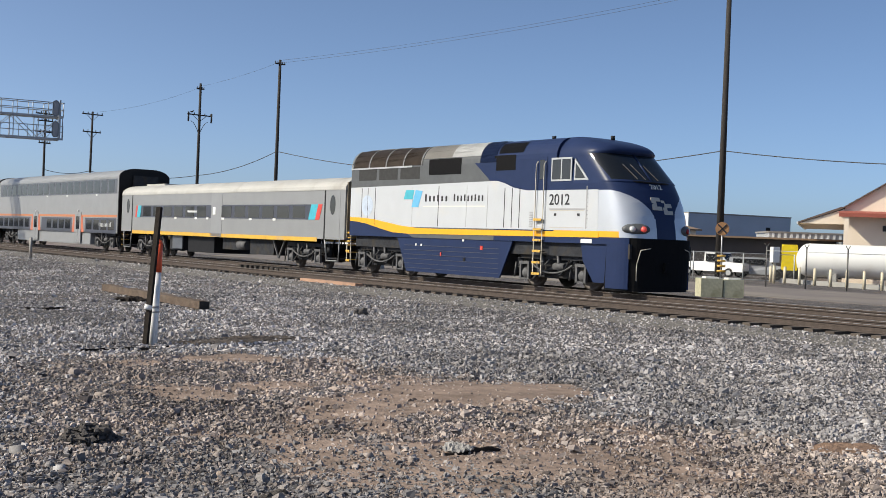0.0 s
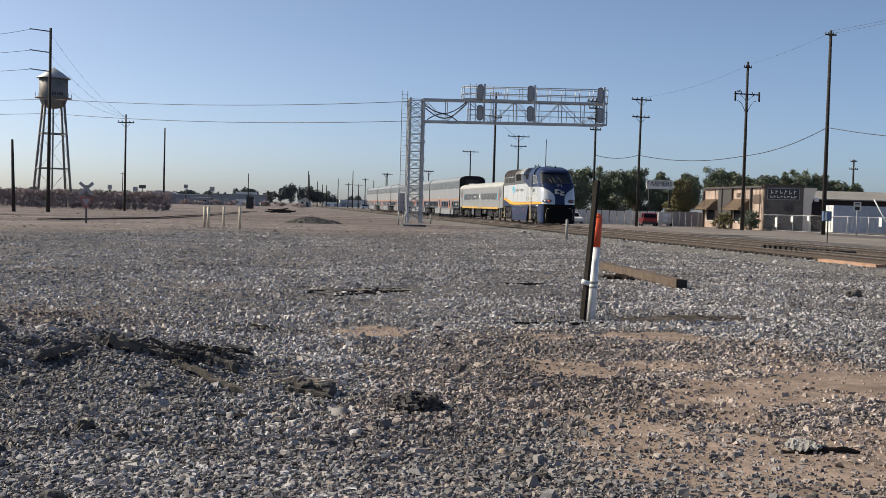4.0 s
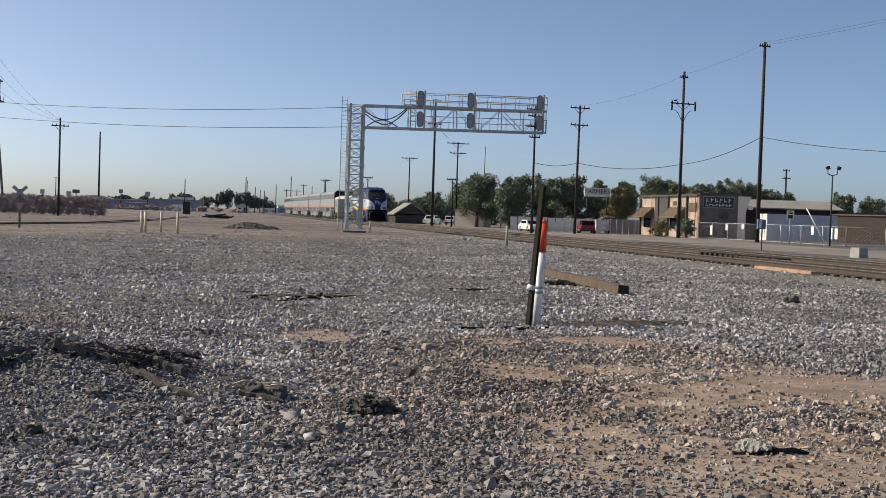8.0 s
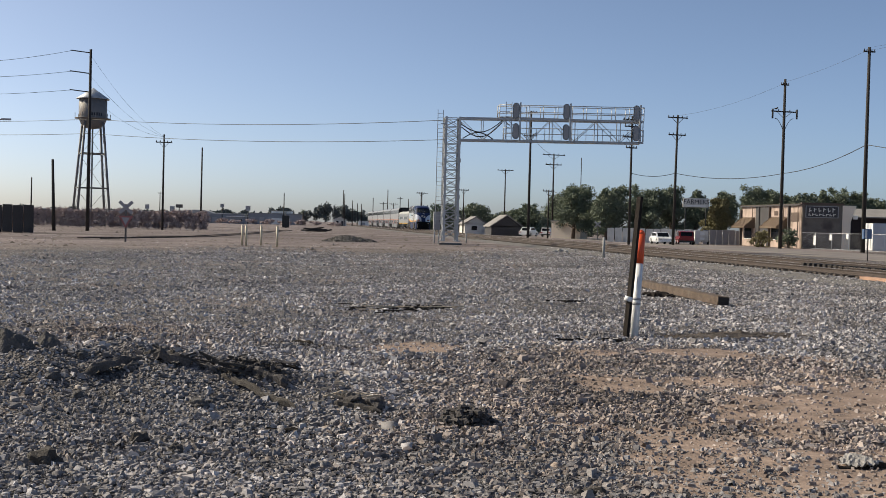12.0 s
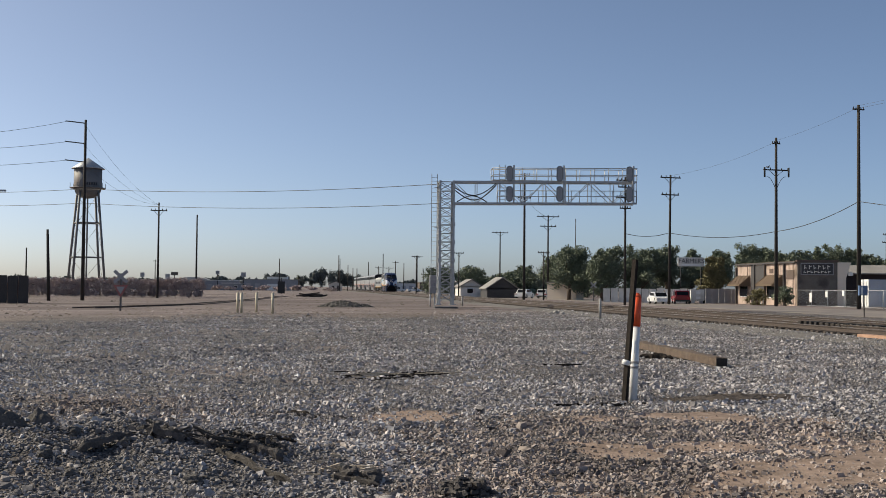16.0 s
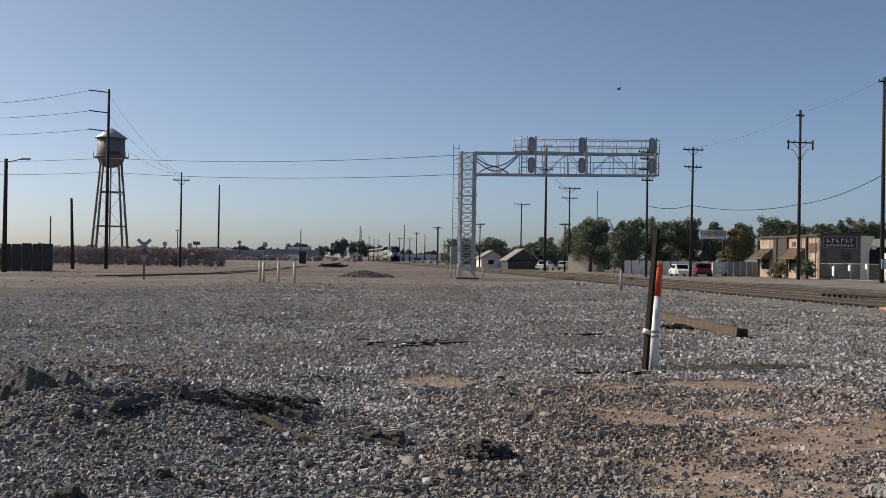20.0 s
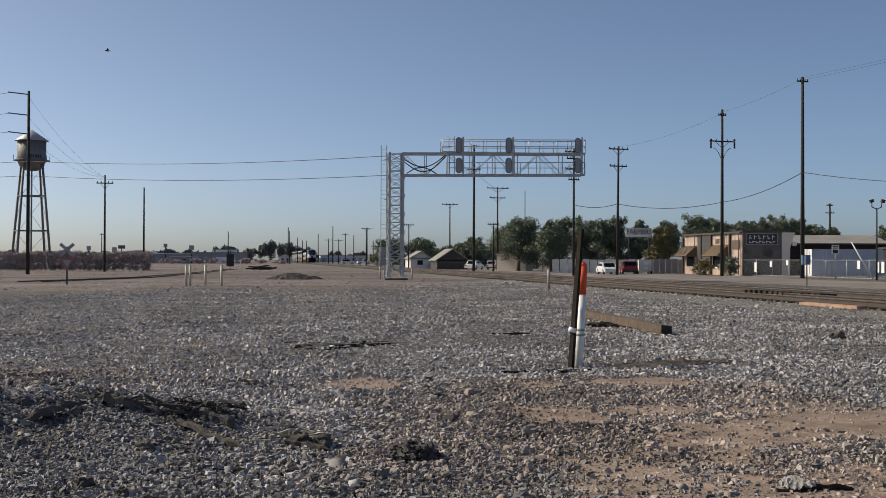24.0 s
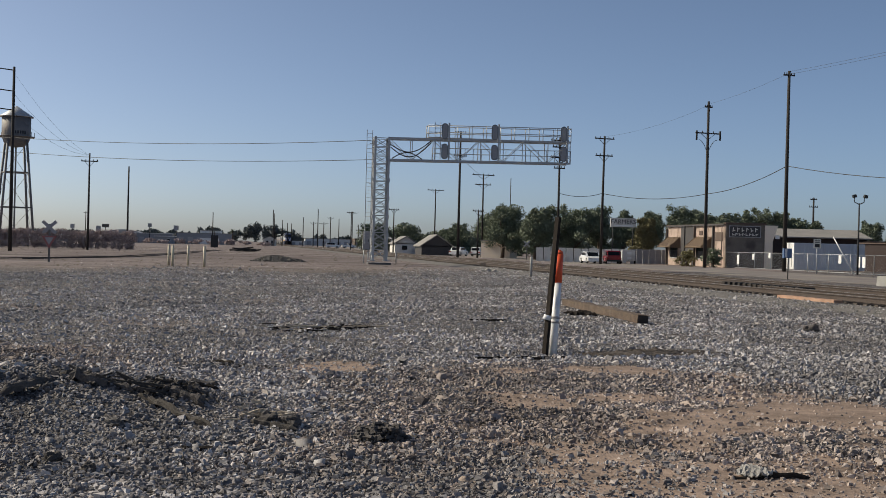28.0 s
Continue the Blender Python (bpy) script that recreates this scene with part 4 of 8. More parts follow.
        side_panel("intake_window", rect(U(8.4), U(7.25), 3.90, 4.42), "void_black", t, s, 1.5, 0.004)
        for k in range(3):
            side_panel("grille", rect(U(17.2 - k * 1.5), U(15.9 - k * 1.5), 3.72, 4.18), "signal_black", t, s, 1.5, 0.006, "dark louvred grille")
        # curved radiator screens with bright hoops
        for k in range(4):
            u0 = 17.6 - k * 1.22
            roof_strip("screen", U(u0), U(u0 - 1.1), W, 4.2, 4.97, 0.85, "radiator_brown", t, 0.012, 0.05, 1.5, s, label="brown curved radiator screen")
            roof_strip("hoop", U(u0 - 1.11), U(u0 - 1.2), W, 4.2, 4.97, 0.85, "galvanised", t, 0.02, 0.02, 1.5, s)
        roof_strip("hoop", U(17.78), U(17.64), W, 4.2, 4.97, 0.85, "galvanised", t, 0.02, 0.02, 1.5, s)
        side_panel("drip_rail", rect(U(17.78), U(13.4), 4.17, 4.23), "galvanised", t, s, 1.505, 0.02)
        roof_strip("silver_roof_panel", U(12.68), U(10.9), W, 4.2, 4.97, 0.85, "bare_metal", t, 0.014, 0.33, 1.5, s, label="bare silver roof panel")
        roof_strip("white_roof_panel", U(10.9), U(9.2), W, 4.2, 4.97, 0.85, "roof_white", t, 0.014, 0.33, 1.5, s)
        roof_strip("blue_roof_panel", U(9.2), U(8.3), W, 4.2, 4.97, 0.85, "loco_blue", t, 0.014, 0.0, 1.5, s)
        side_panel("blue_shoulder", [(U(9.5), 4.2), (U(8.3), 4.2), (U(8.3), 3.56), (U(8.6), 3.56)], "loco_blue", t, s, 1.5, 0.005)
        roof_strip("roof_vent", U(8.2), U(6.9), W, 4.25, 4.95, 0.85, "black_paint", t, 0.012, 0.35, 1.0, s, label="black roof vent")
        # cab door and windows
        side_panel("cab_door", rect(U(6.1), U(5.62), 2.1, 4.3), "loco_blue", t, s, 1.503, 0.012, "blue cab side door")
        side_panel("door_window", rect(U(5.98), U(5.74), 3.55, 4.2), "glass_dark", t, s, 1.512, 0.008)
        side_panel("white_door_part", rect(U(6.1), U(5.62), 1.95, 3.19), "loco_white", t, s, 1.514, 0.004)
        side_panel("window_frame", rect(U(5.42), U(4.44), 3.48, 4.24), "galvanised", t, s, 1.49, 0.022, "bright metal window frame")
        side_panel("cab_window", rect(U(5.36), U(4.96), 3.54, 4.18), "glass_dark", t, s, 1.49, 0.03)
        side_panel("cab_window", rect(U(4.9), U(4.5), 3.54, 4.18), "glass_dark", t, s, 1.49, 0.03)
        side_panel("quarter_frame", [(U(4.34), 4.2), (U(4.34), 3.5), (U(3.66), 3.5)], "galvanised", t, s, 1.46, 0.03)
        side_panel("quarter_window", [(U(4.28), 4.06), (U(4.28), 3.56), (U(3.82), 3.56)], "glass_dark", t, s, 1.466, 0.03)
        side_panel("hatch_line", rect(U(5.45), U(3.75), 2.56, 2.60), "fence_grey", t, s, 1.508, 0.006)
        for z, u0, u1 in ((2.52, 5.42, 3.8), (1.98, 5.42, 3.8)):
            side_panel("hatch_edge", rect(U(u0), U(u1), z, z + 0.02), "rail_grey", t, s, 1.508, 0.008)
        for u in (5.2, 4.1):
            side_panel("latch", rect(U(u), U(u - 0.1), 2.36, 2.44), "letter_black", t, s, 1.508, 0.014)
        for k in range(9):
            side_panel("rivet", rect(U(3.66), U(3.63), 2.0 + k * 0.13, 2.03 + k * 0.13), "fence_grey", t, s, 1.508, 0.01)
            side_panel("louvre", rect(U(6.42), U(6.26), 1.98 + k * 0.06, 2.01 + k * 0.06), "fence_grey", t, s, 1.508, 0.012)
        side_panel("hatch_line", rect(U(3.72), U(3.68), 1.95, 3.3), "fence_grey", t, s, 1.508, 0.004)
        mtx = NEAR_SIDE if s < 0 else FAR_SIDE
        lettering("2012", 0.5, "letter_black", t, Matrix.Translation((s * 1.516, U(4.97), 2.72)) @ mtx, "road_number")
        # brand in plain shapes
        a = -1 if s < 0 else 1
        side_panel("emblem", [(U(13.9), 2.95), (U(13.75), 3.3), (U(13.2), 3.3), (U(13.3), 2.95)], "teal", t, s, 1.508, 0.006, "turquoise emblem")
        side_panel("emblem", [(U(13.35), 2.65), (U(13.1), 3.3), (U(12.65), 3.25), (U(12.9), 2.65)], "sky_blue", t, s, 1.51, 0.006)
        strokes(t, U(12.5), U(10.95), 2.86, 0.2, "letter_black", s, 6, 1.508)
        strokes(t, U(10.7), U(8.85), 2.86, 0.2, "letter_black", s, 9, 1.508)
        side_panel("word_bar", rect(U(12.6), U(8.85), 2.66, 2.70), "fence_white", t, s, 1.508, 0.004)
        side_panel("seal", [(U(16.5) + 0.42 * math.cos(k * math.pi / 8), 2.72 + 0.42 * math.sin(k * math.pi / 8)) for k in range(16)], "pale_blue", t, s, 1.508, 0.004, "faded pale blue round seal")
        # fuel tank and skirts
        tank = [(U(14.3), 1.5), (U(13.6), 0.22), (U(7.95), 0.22), (U(7.3), 1.5)]
        side_panel("tank_skirt", tank, "loco_blue", t, s, 1.42, 0.05, "ribbed dark blue fuel tank skirt")
        for k in range(6):
            side_panel("rib", rect(U(13.8), U(8.0), 0.35 + 0.17 * k, 0.37 + 0.17 * k), "band_dark", t, s, 1.47, 0.012)
        for u, z, w, mt in ((11.35, 0.85, 0.07, "red_paint"), (8.9, 1.15, 0.14, "red_paint"), (9.9, 0.72, 0.12, "black_paint"), (12.6, 1.2, 0.08, "white_paint"), (12.95, 1.2, 0.08, "white_paint"), (10.0, 1.42, 0.1, "white_paint")):
            side_panel("fitting", rect(U(u), U(u + w), z, z + w * (2.2 if u == 11.35 else 1.0)), mt, t, s, 1.475, 0.02)
        side_panel("front_skirt", [(U(2.72), 1.6), (U(4.0), 1.6), (U(3.85), 0.95), (U(3.35), 0.3), (U(2.76), 0.3)], "loco_blue", t, s, 1.38, 0.05)
        side_panel("label_plate", rect(U(3.9), U(3.4), 1.52, 1.64), "white_paint", t, s, 1.5, 0.012)
        step_ladder(t, U(5.88), s=s)
        step_ladder(t, U(18.05), 0.3, (0.45, 0.85, 1.25, 1.6), 3.1, s, 1.35)
    # sill, deck, tank body
    bm = B()
    box(bm, (0, U(9.7), 1.3), (2.7, 15.6, 0.45)), box(bm, (0, U(9.7), 0.85), (1.7, 15.2, 0.9))
    part("underframe", bm, "truck_black", t)
    bm = B()
    prism(bm, [(U(14.1), 1.4), (U(13.5), 0.3), (U(8.1), 0.3), (U(7.5), 1.4)], -1.4, 1.4, "x")
    part("fuel_tank", bm, "truck_black", t)
    # plow, lights, coupler
    bm = B()
    half = [(1.49 * math.cos(a) ** 0.5, U(2.75) - 1.14 * math.sin(a) ** 0.75) for a in [math.pi / 2 * k / 12 for k in range(12)]]
    plan = [(-x, y) for x, y in half] + [(0.0, U(1.61))] + half[::-1]
    prism(bm, plan, 0.1, 1.7, "z")
    for v in bm.verts:
        if v.co.z < 0.5:
            v.co.y += 0.06
    part("plow", bm, "void_black", t, "black wrap-round snow plow")
    for s in (-1, 1):
        bm = B()
        rim = [(s * (x + 0.012), y - 0.004 - 0.012 * k / 5) for k, (x, y) in enumerate(half[:6])]
        inner = [(s * (abs(x) - 0.05), y + 0.02) for x, y in rim]
        prism(bm, rim + inner[::-1], 0.16, 1.71, "z")
        part("plow_cheek", bm, "loco_blue", t, "dark blue rounded side of the plow")
    for s in (-1, 1):
        bm = B()
        arc = [Vector((s * 1.15, U(1.78), 0.42)), Vector((s * 1.2, U(1.74), 0.9)), Vector((s * 1.08, U(1.7), 1.35)), Vector((s * 0.75, U(1.6), 1.42))]
        for p, q in zip(arc[:-1], arc[1:]):
            tube(bm, tuple(p), tuple(q), 0.014, 6)
        part("grab_iron", bm, "rail_grey", t, "bent grey grab iron on the plow")
    bm = B()
    box(bm, (0, U(1.85), 0.85), (0.3, 0.6, 0.3))
    part("coupler", bm, "void_black", t)
    for s in (-1, 1):
        bm = B()
        lathe(bm, [(0.0, -0.1), (0.16, -0.08), (0.2, 0.0), (0.2, 0.25)], 20, (0, 0, 0), "y")
        pod = part("light_pod", bm, "loco_grey", t, "dark grey oval headlight pod")
        pod.matrix_basis = pose(s * 1.08, U(1.93), 1.99, 0, 0, s * 35) @ Matrix.Diagonal((2.15, 1, 0.9, 1))
        bm = B()
        lathe(bm, [(0.0, -0.03), (0.09, -0.02), (0.1, 0.05)], 16, (0, 0, 0), "y")
        lens = part("headlight", bm, "lamp_glass", t)
        lens.matrix_basis = pose(s * 1.25, U(1.91), 1.99, 0, 0, s * 35)
        bm = B()
        lathe(bm, [(0.0, -0.05), (0.085, -0.03), (0.09, 0.05)], 16, (0, 0, 0), "y")
        lens = part("marker_light", bm, "red_light" if s < 0 else "red_glass", t, "red marker light")
        lens.matrix_basis = pose(s * 0.96, U(1.72), 1.99, 0, 0, s * 30)
    lettering("2012", 0.26, "white_paint", t, pose(0.05, U(nose_front(3.26) - 0.02), 3.26, 55, 0, 0), "nose_number")
    for pts in ([(-0.44, 2.6), (-0.38, 3.0), (0.0, 3.0), (0.0, 2.88), (-0.2, 2.88), (-0.22, 2.72), (-0.02, 2.72), (-0.03, 2.6)], [(0.03, 2.48), (0.03, 2.92), (0.16, 2.92), (0.16, 2.82), (0.42, 2.82), (0.42, 2.7), (0.2, 2.7), (0.2, 2.6), (0.42, 2.6), (0.4, 2.48)]):
        bm = B()
        prism(bm, pts, 0.0, 1.0, "y")
        for v in bm.verts:
            f = nose_front(v.co.z)
            v.co.y = U(f - 0.012) if v.co.y < 0.5 else U(f + 0.1)
        part("nose_emblem", bm, "rail_grey", t, "pale grey nose emblem")
    for x, u in ((-0.75, 6.2), (0.2, 4.4)):
        bm = B()
        tube(bm, (x, U(u), 4.9), (x, U(u), 5.05), 0.07, 10)
        part("antenna", bm, "black_paint", t)
    bm = B()
    box(bm, (0, U(16), 4.99), (1.6, 3.0, 0.06))
    part("fan_deck", bm, "loco_grey", t)
    bogie(t, U(5.45), (-1.38, 1.38), 0.5)
    bogie(t, U(15.7), (-1.38, 1.38), 0.5)
    return t


def commuter_car():
    t = thing("commuter_coach", pose(0, 0, 0), "grey single-level commuter coach with yellow sill stripe", "railway car")
    L = 25.3
    h = L / 2
    sec = arc_section(1.52, 1.3, 3.42, 3.95, 0.55, 8)
    bm = B()
    loft(bm, [(-h, sec), (h, sec)])
    part("body", bm, "car_grey", t)
    roof = arc_section(1.535, 3.38, 3.43, 3.965, 0.55, 8)
    bm = B()
    loft(bm, [(-h - 0.02, roof), (h + 0.02, roof)])
    part("roof", bm, "car_roof", t, "weathered pale roof")
    bm = B()
    box(bm, (0, h - 3.2, 3.98), (1.6, 2.6, 0.12))
    part("roof_hatch", bm, "car_roof", t)
    for s in (-1, 1):
        side_panel("window_band", rect(-10.0, 10.0, 2.12, 2.78), "band_dark", t, s, 1.52, 0.006, "dark window band")
        for k in range(13):
            y0 = -9.3 + k * 1.46
            if 6 <= k <= 6:
                continue
            side_panel("window", rect(y0, y0 + 1.1, 2.18, 2.72), "glass_dark", t, s, 1.526, 0.006)
        side_panel("centre_panel", rect(-0.95, 0.3, 1.2, 3.42), "stainless", t, s, 1.522, 0.008)
        side_panel("yellow_stripe", rect(-10.4, 10.9, 1.18, 1.36), "coach_yellow", t, s, 1.52, 0.01, "yellow sill stripe")
        side_panel("blue_flash", [(-10.2, 2.12), (-9.6, 2.12), (-9.85, 2.78), (-10.45, 2.78)], "teal", t, s, 1.53, 0.006)
        side_panel("red_flash", [(-10.55, 2.12), (-10.2, 2.12), (-10.45, 2.78), (-10.8, 2.78)], "red_paint", t, s, 1.53, 0.006)
        side_panel("blue_flash", [(9.75, 2.12), (10.25, 2.12), (10.1, 2.78), (9.6, 2.78)], "teal", t, s, 1.53, 0.006)
        side_panel("red_flash", [(10.25, 2.12), (10.5, 2.12), (10.35, 2.78), (10.1, 2.78)], "red_paint", t, s, 1.53, 0.006)
        for y in (-6.6, -4.2, -1.2, 2.0, 4.6, 0.6):
            side_panel("notice", rect(y, y + 0.28, 2.05, 2.15), "white_paint", t, s, 1.53, 0.004)
        side_panel("notice", rect(-0.2, 0.1, 2.3, 2.68), "white_paint", t, s, 1.532, 0.004)
        side_panel("lettering_bar", rect(2.0, 3.2, 2.4, 2.5), "far_wall", t, s, 1.532, 0.004)
        for e in (-1, 1):
            side_panel("vestibule_door", rect(e * 11.05, e * 12.25, 1.3, 3.36), "car_grey", t, s, 1.515, 0.012, "grey vestibule door")
            side_panel("door_jamb", rect(e * 10.95, e * 11.06, 1.2, 3.4), "black_paint", t, s, 1.52, 0.01)
            pts = [(e * 11.65 + 0.22 * math.cos(k * math.pi / 8), 2.75 + 0.42 * math.sin(k * math.pi / 8)) for k in range(16)]
            side_panel("door_window", pts, "glass_dark", t, s, 1.527, 0.006)
            bm = B()
            tube(bm, (s * 1.5, e * 11.05, 1.3), (s * 1.5, e * 11.2, 0.4), 0.03, 6), tube(bm, (s * 1.5, e * 11.2, 0.4), (s * 1.5, e * 12.2, 0.4), 0.03, 6), tube(bm, (s * 1.5, e * 12.2, 0.4), (s * 1.5, e * 12.25, 1.3), 0.03, 6)
            part("step_frame", bm, "car_grey", t)
            bm = B()
            box(bm, (s * 1.25, e * 11.65, 0.5), (0.5, 0.9, 0.05))
            part("step_tread", bm, "truck_black", t)
    for e in (-1, 1):
        bm = B()
        box(bm, (0, e * (h + 0.03), 2.55), (2.9, 0.08, 2.3))
        part("end_wall", bm, "dusty_end", t, "sooty brown end wall")
        for s in (-1, 1):
            bm = sweep(B(), [(s * 1.3, e * (h + 0.07), 1.5), (s * 1.3, e * (h + 0.2), 1.55), (s * 1.3, e * (h + 0.2), 2.7), (s * 1.3, e * (h + 0.07), 2.75)], 0.022, 6)
            part("end_handrail", bm, "coach_yellow", t, "yellow end handrail")
            for q in range(4):
                bm = B()
                box(bm, (s * 1.2, e * (h + 0.16), 0.5 + 0.3 * q), (0.4, 0.22, 0.03))
                part("end_step", bm, "step_yellow", t)
            bm = B()
            prism(bm, [(s * 1.05, 3.66), (s * 1.45, 3.5), (s * 1.45, 3.42), (s * 1.05, 3.58)], e * (h - 0.9), e * (h - 0.35), "y")
            part("roof_step", bm, "black_paint", t)
        bm = B()
        box(bm, (0, e * (h + 0.2), 2.3), (1.3, 0.4, 2.3))
        part("gangway", bm, "black_paint", t)
    for a, b, z0, mt in ((-6.0, -3.6, 0.45, "truck_black"), (-2.9, -0.6, 0.6, "truck_black"), (0.4, 3.6, 0.35, "black_paint"), (4.4, 6.0, 0.4, "truck_black")):
        bm = B()
        box(bm, (0, (a + b) / 2, (1.3 + z0) / 2), (2.5, b - a, 1.3 - z0))
        part("equipment_box", bm, mt, t)
    for s in (-1, 1):
        bm = B()
        tube(bm, (s * 1.2, -3.3, 0.85), (s * 1.2, -2.4, 0.85), 0.22, 16)
        part("air_tank", bm, "truck_grey", t)
        for y0, y1 in ((-7.2, -6.6), (-6.0, -6.6), (7.0, 6.4)):
            bm = B()
            bar(bm, (s * 1.3, y0, 1.25), (s * 1.3, y1, 0.35), 0.07)
            part("truss_strut", bm, "truck_grey", t)
        bm = B()
        box(bm, (s * 1.32, 4.8, 0.85), (0.06, 1.3, 0.75))
        part("locker_door", bm, "band_grey", t)
    bogie(t, -8.9, (-1.22, 1.22), 0.42), bogie(t, 8.9, (-1.22, 1.22), 0.42)
    return t


def bilevel_car():
    t = thing("bilevel_coach", pose(0, 0, 0), "stainless grey two-level coach with orange stripe", "railway car", "bilevel coaches of the train")
    L = 25.4
    h = L / 2
    sec = arc_section(1.53, 1.15, 4.45, 4.98, 0.5, 8)
    bm = B()
    loft(bm, [(-h, sec), (h, sec)])
    part("body", bm, "stainless", t)
    roof = arc_section(1.54, 4.44, 4.47, 4.995, 0.5, 8)
    bm = B()
    loft(bm, [(-h, roof), (h, roof)])
    part("roof", bm, "car_grey", t, "smooth grey roof")
    bm = B()
    box(bm, (0, 0, 0.8), (2.9, 15.6, 0.9))
    part("lower_body", bm, "stainless", t)
    for s in (-1, 1):
        for k in range(19):
            y0 = -11.9 + k * 1.26
            side_panel("upper_window", rect(y0, y0 + 0.95, 3.58, 4.32), "glass_dark", t, s, 1.53, 0.008)
        side_panel("upper_band", rect(-12.4, 12.4, 3.5, 4.4), "band_grey", t, s, 1.526, 0.006, "grey upper window band")
        side_panel("orange_stripe", rect(-12.5, 12.5, 2.08, 2.22), "stripe_orange", t, s, 1.53, 0.008, "orange belt stripe")
        for a, b in ((-12.4, -6.9), (-4.4, 2.0), (4.6, 12.4)):
            side_panel("lower_band", rect(a, b, 1.1, 2.02), "band_dark", t, s, 1.53, 0.006, "dark blue lower window band")
            n = int((b - a) / 1.3)
            for k in range(n):
                y0 = a + 0.35 + k * 1.3
                side_panel("lower_window", rect(y0, y0 + 0.95, 1.3, 1.9), "glass_dark", t, s, 1.536, 0.006)
        for y in (-5.6, 3.3):
            side_panel("door", rect(y - 0.6, y + 0.6, 0.42, 2.38), "stainless", t, s, 1.5, 0.055, "stainless sliding door")
            side_panel("door_window", rect(y - 0.32, y + 0.32, 1.3, 2.1), "glass_dark", t, s, 1.552, 0.008)
            side_panel("door_gap", rect(y - 0.02, y + 0.02, 0.45, 2.36), "black_paint", t, s, 1.554, 0.004)
            side_panel("orange_flash", [(y - 1.15, 1.1), (y - 0.62, 1.1), (y - 0.62, 2.1), (y - 0.85, 2.1)], "stripe_red", t, s, 1.54, 0.006, "red-orange slanted flash")
            side_panel("orange_flash", [(y + 0.62, 1.1), (y + 1.15, 1.1), (y + 0.85, 2.1), (y + 0.62, 2.1)], "stripe_red", t, s, 1.54, 0.006)
            bm = B()
            lathe(bm, [(0.06, 0), (0.06, 0.1), (0.02, 0.14)], 8, (s * 1.53, y, 2.4))
            part("door_lamp", bm, "white_paint", t)
        strokes(t, -11.6, -9.4, 1.5, 0.2, "far_wall", s, 10, 1.545)
        for y in (-9.0, -3.4, 0.8, 7.5):
            side_panel("notice", rect(y, y + 0.25, 3.4, 3.5), "white_paint", t, s, 1.532, 0.004)
    for e in (-1, 1):
        bm = B()
        ends = arc_section(1.56, 1.1, 4.5, 5.03, 0.5, 8)
        loft(bm, [(e * (h - 0.02), ends), (e * (h + 0.1), ends)])
        part("end_frame", bm, "black_paint", t, "black end wall")
        bm = B()
        box(bm, (0, e * (h + 0.18), 3.35), (1.5, 0.3, 2.5))
        part("gangway", bm, "truck_black", t, "black rubber gangway")
    bogie(t, -9.9, (-1.3, 1.3), 0.45), bogie(t, 9.9, (-1.3, 1.3), 0.45)
    return t


M["coach_yellow"] = material("coach_yellow", (0.66, 0.38, 0.05), 0.5, 0, 0.15, 2, 30, dirt=(0.4, 0.3, 0.16), dirt_at=0.6)
M["radiator_brown"] = material("radiator_brown", (0.10, 0.075, 0.055), 0.45, 0.3, 0.3, 3, 60)
M["bare_metal"] = material("bare_metal", (0.50, 0.47, 0.43), 0.4, 0.25, 0.25, 1.2, 30)
M["roof_white"] = material("roof_white", (0.78, 0.78, 0.77), 0.35, 0, 0.1, 1.5, 30)
M["sky_blue"] = material("sky_blue", (0.12, 0.42, 0.68), 0.4)
M["pale_blue"] = material("pale_blue", (0.48, 0.55, 0.66), 0.5, 0, 0.2, 4)
M["band_grey"] = material("band_grey", (0.11, 0.12, 0.14), 0.4, 0.2, 0.1)
M["stripe_red"] = material("stripe_red", (0.55, 0.15, 0.08), 0.45)
M["dusty_end"] = material("dusty_end", (0.23, 0.19, 0.14), 0.8, 0, 0.3, 1.5, 20)
M["lamp_glass"] = material("lamp_glass", (0.7, 0.7, 0.68), 0.1, 0.3)
M["red_glass"] = material("red_glass", (0.35, 0.02, 0.02), 0.15)

# position of the nose along the track, by seconds
NOSE = [(0, 23.4), (1, 40.9), (3, 76.1), (8, 163.2), (14, 266.5), (20, 369), (28, 505)]


def along(y):
    return pose(track_x(y), y, RAIL_Z, 0, 0, HEAD)


TRAIN.append((locomotive(), 8.93))
TRAIN.append((commuter_car(), 17.86 + 12.95))
first = bilevel_car()
TRAIN.append((first, 17.86 + 25.9 + 12.95))
for k in range(1, 5):
    TRAIN.append((copy_thing(first, pose(0, 0, 0)), 17.86 + 25.9 * (k + 1) + 12.95))


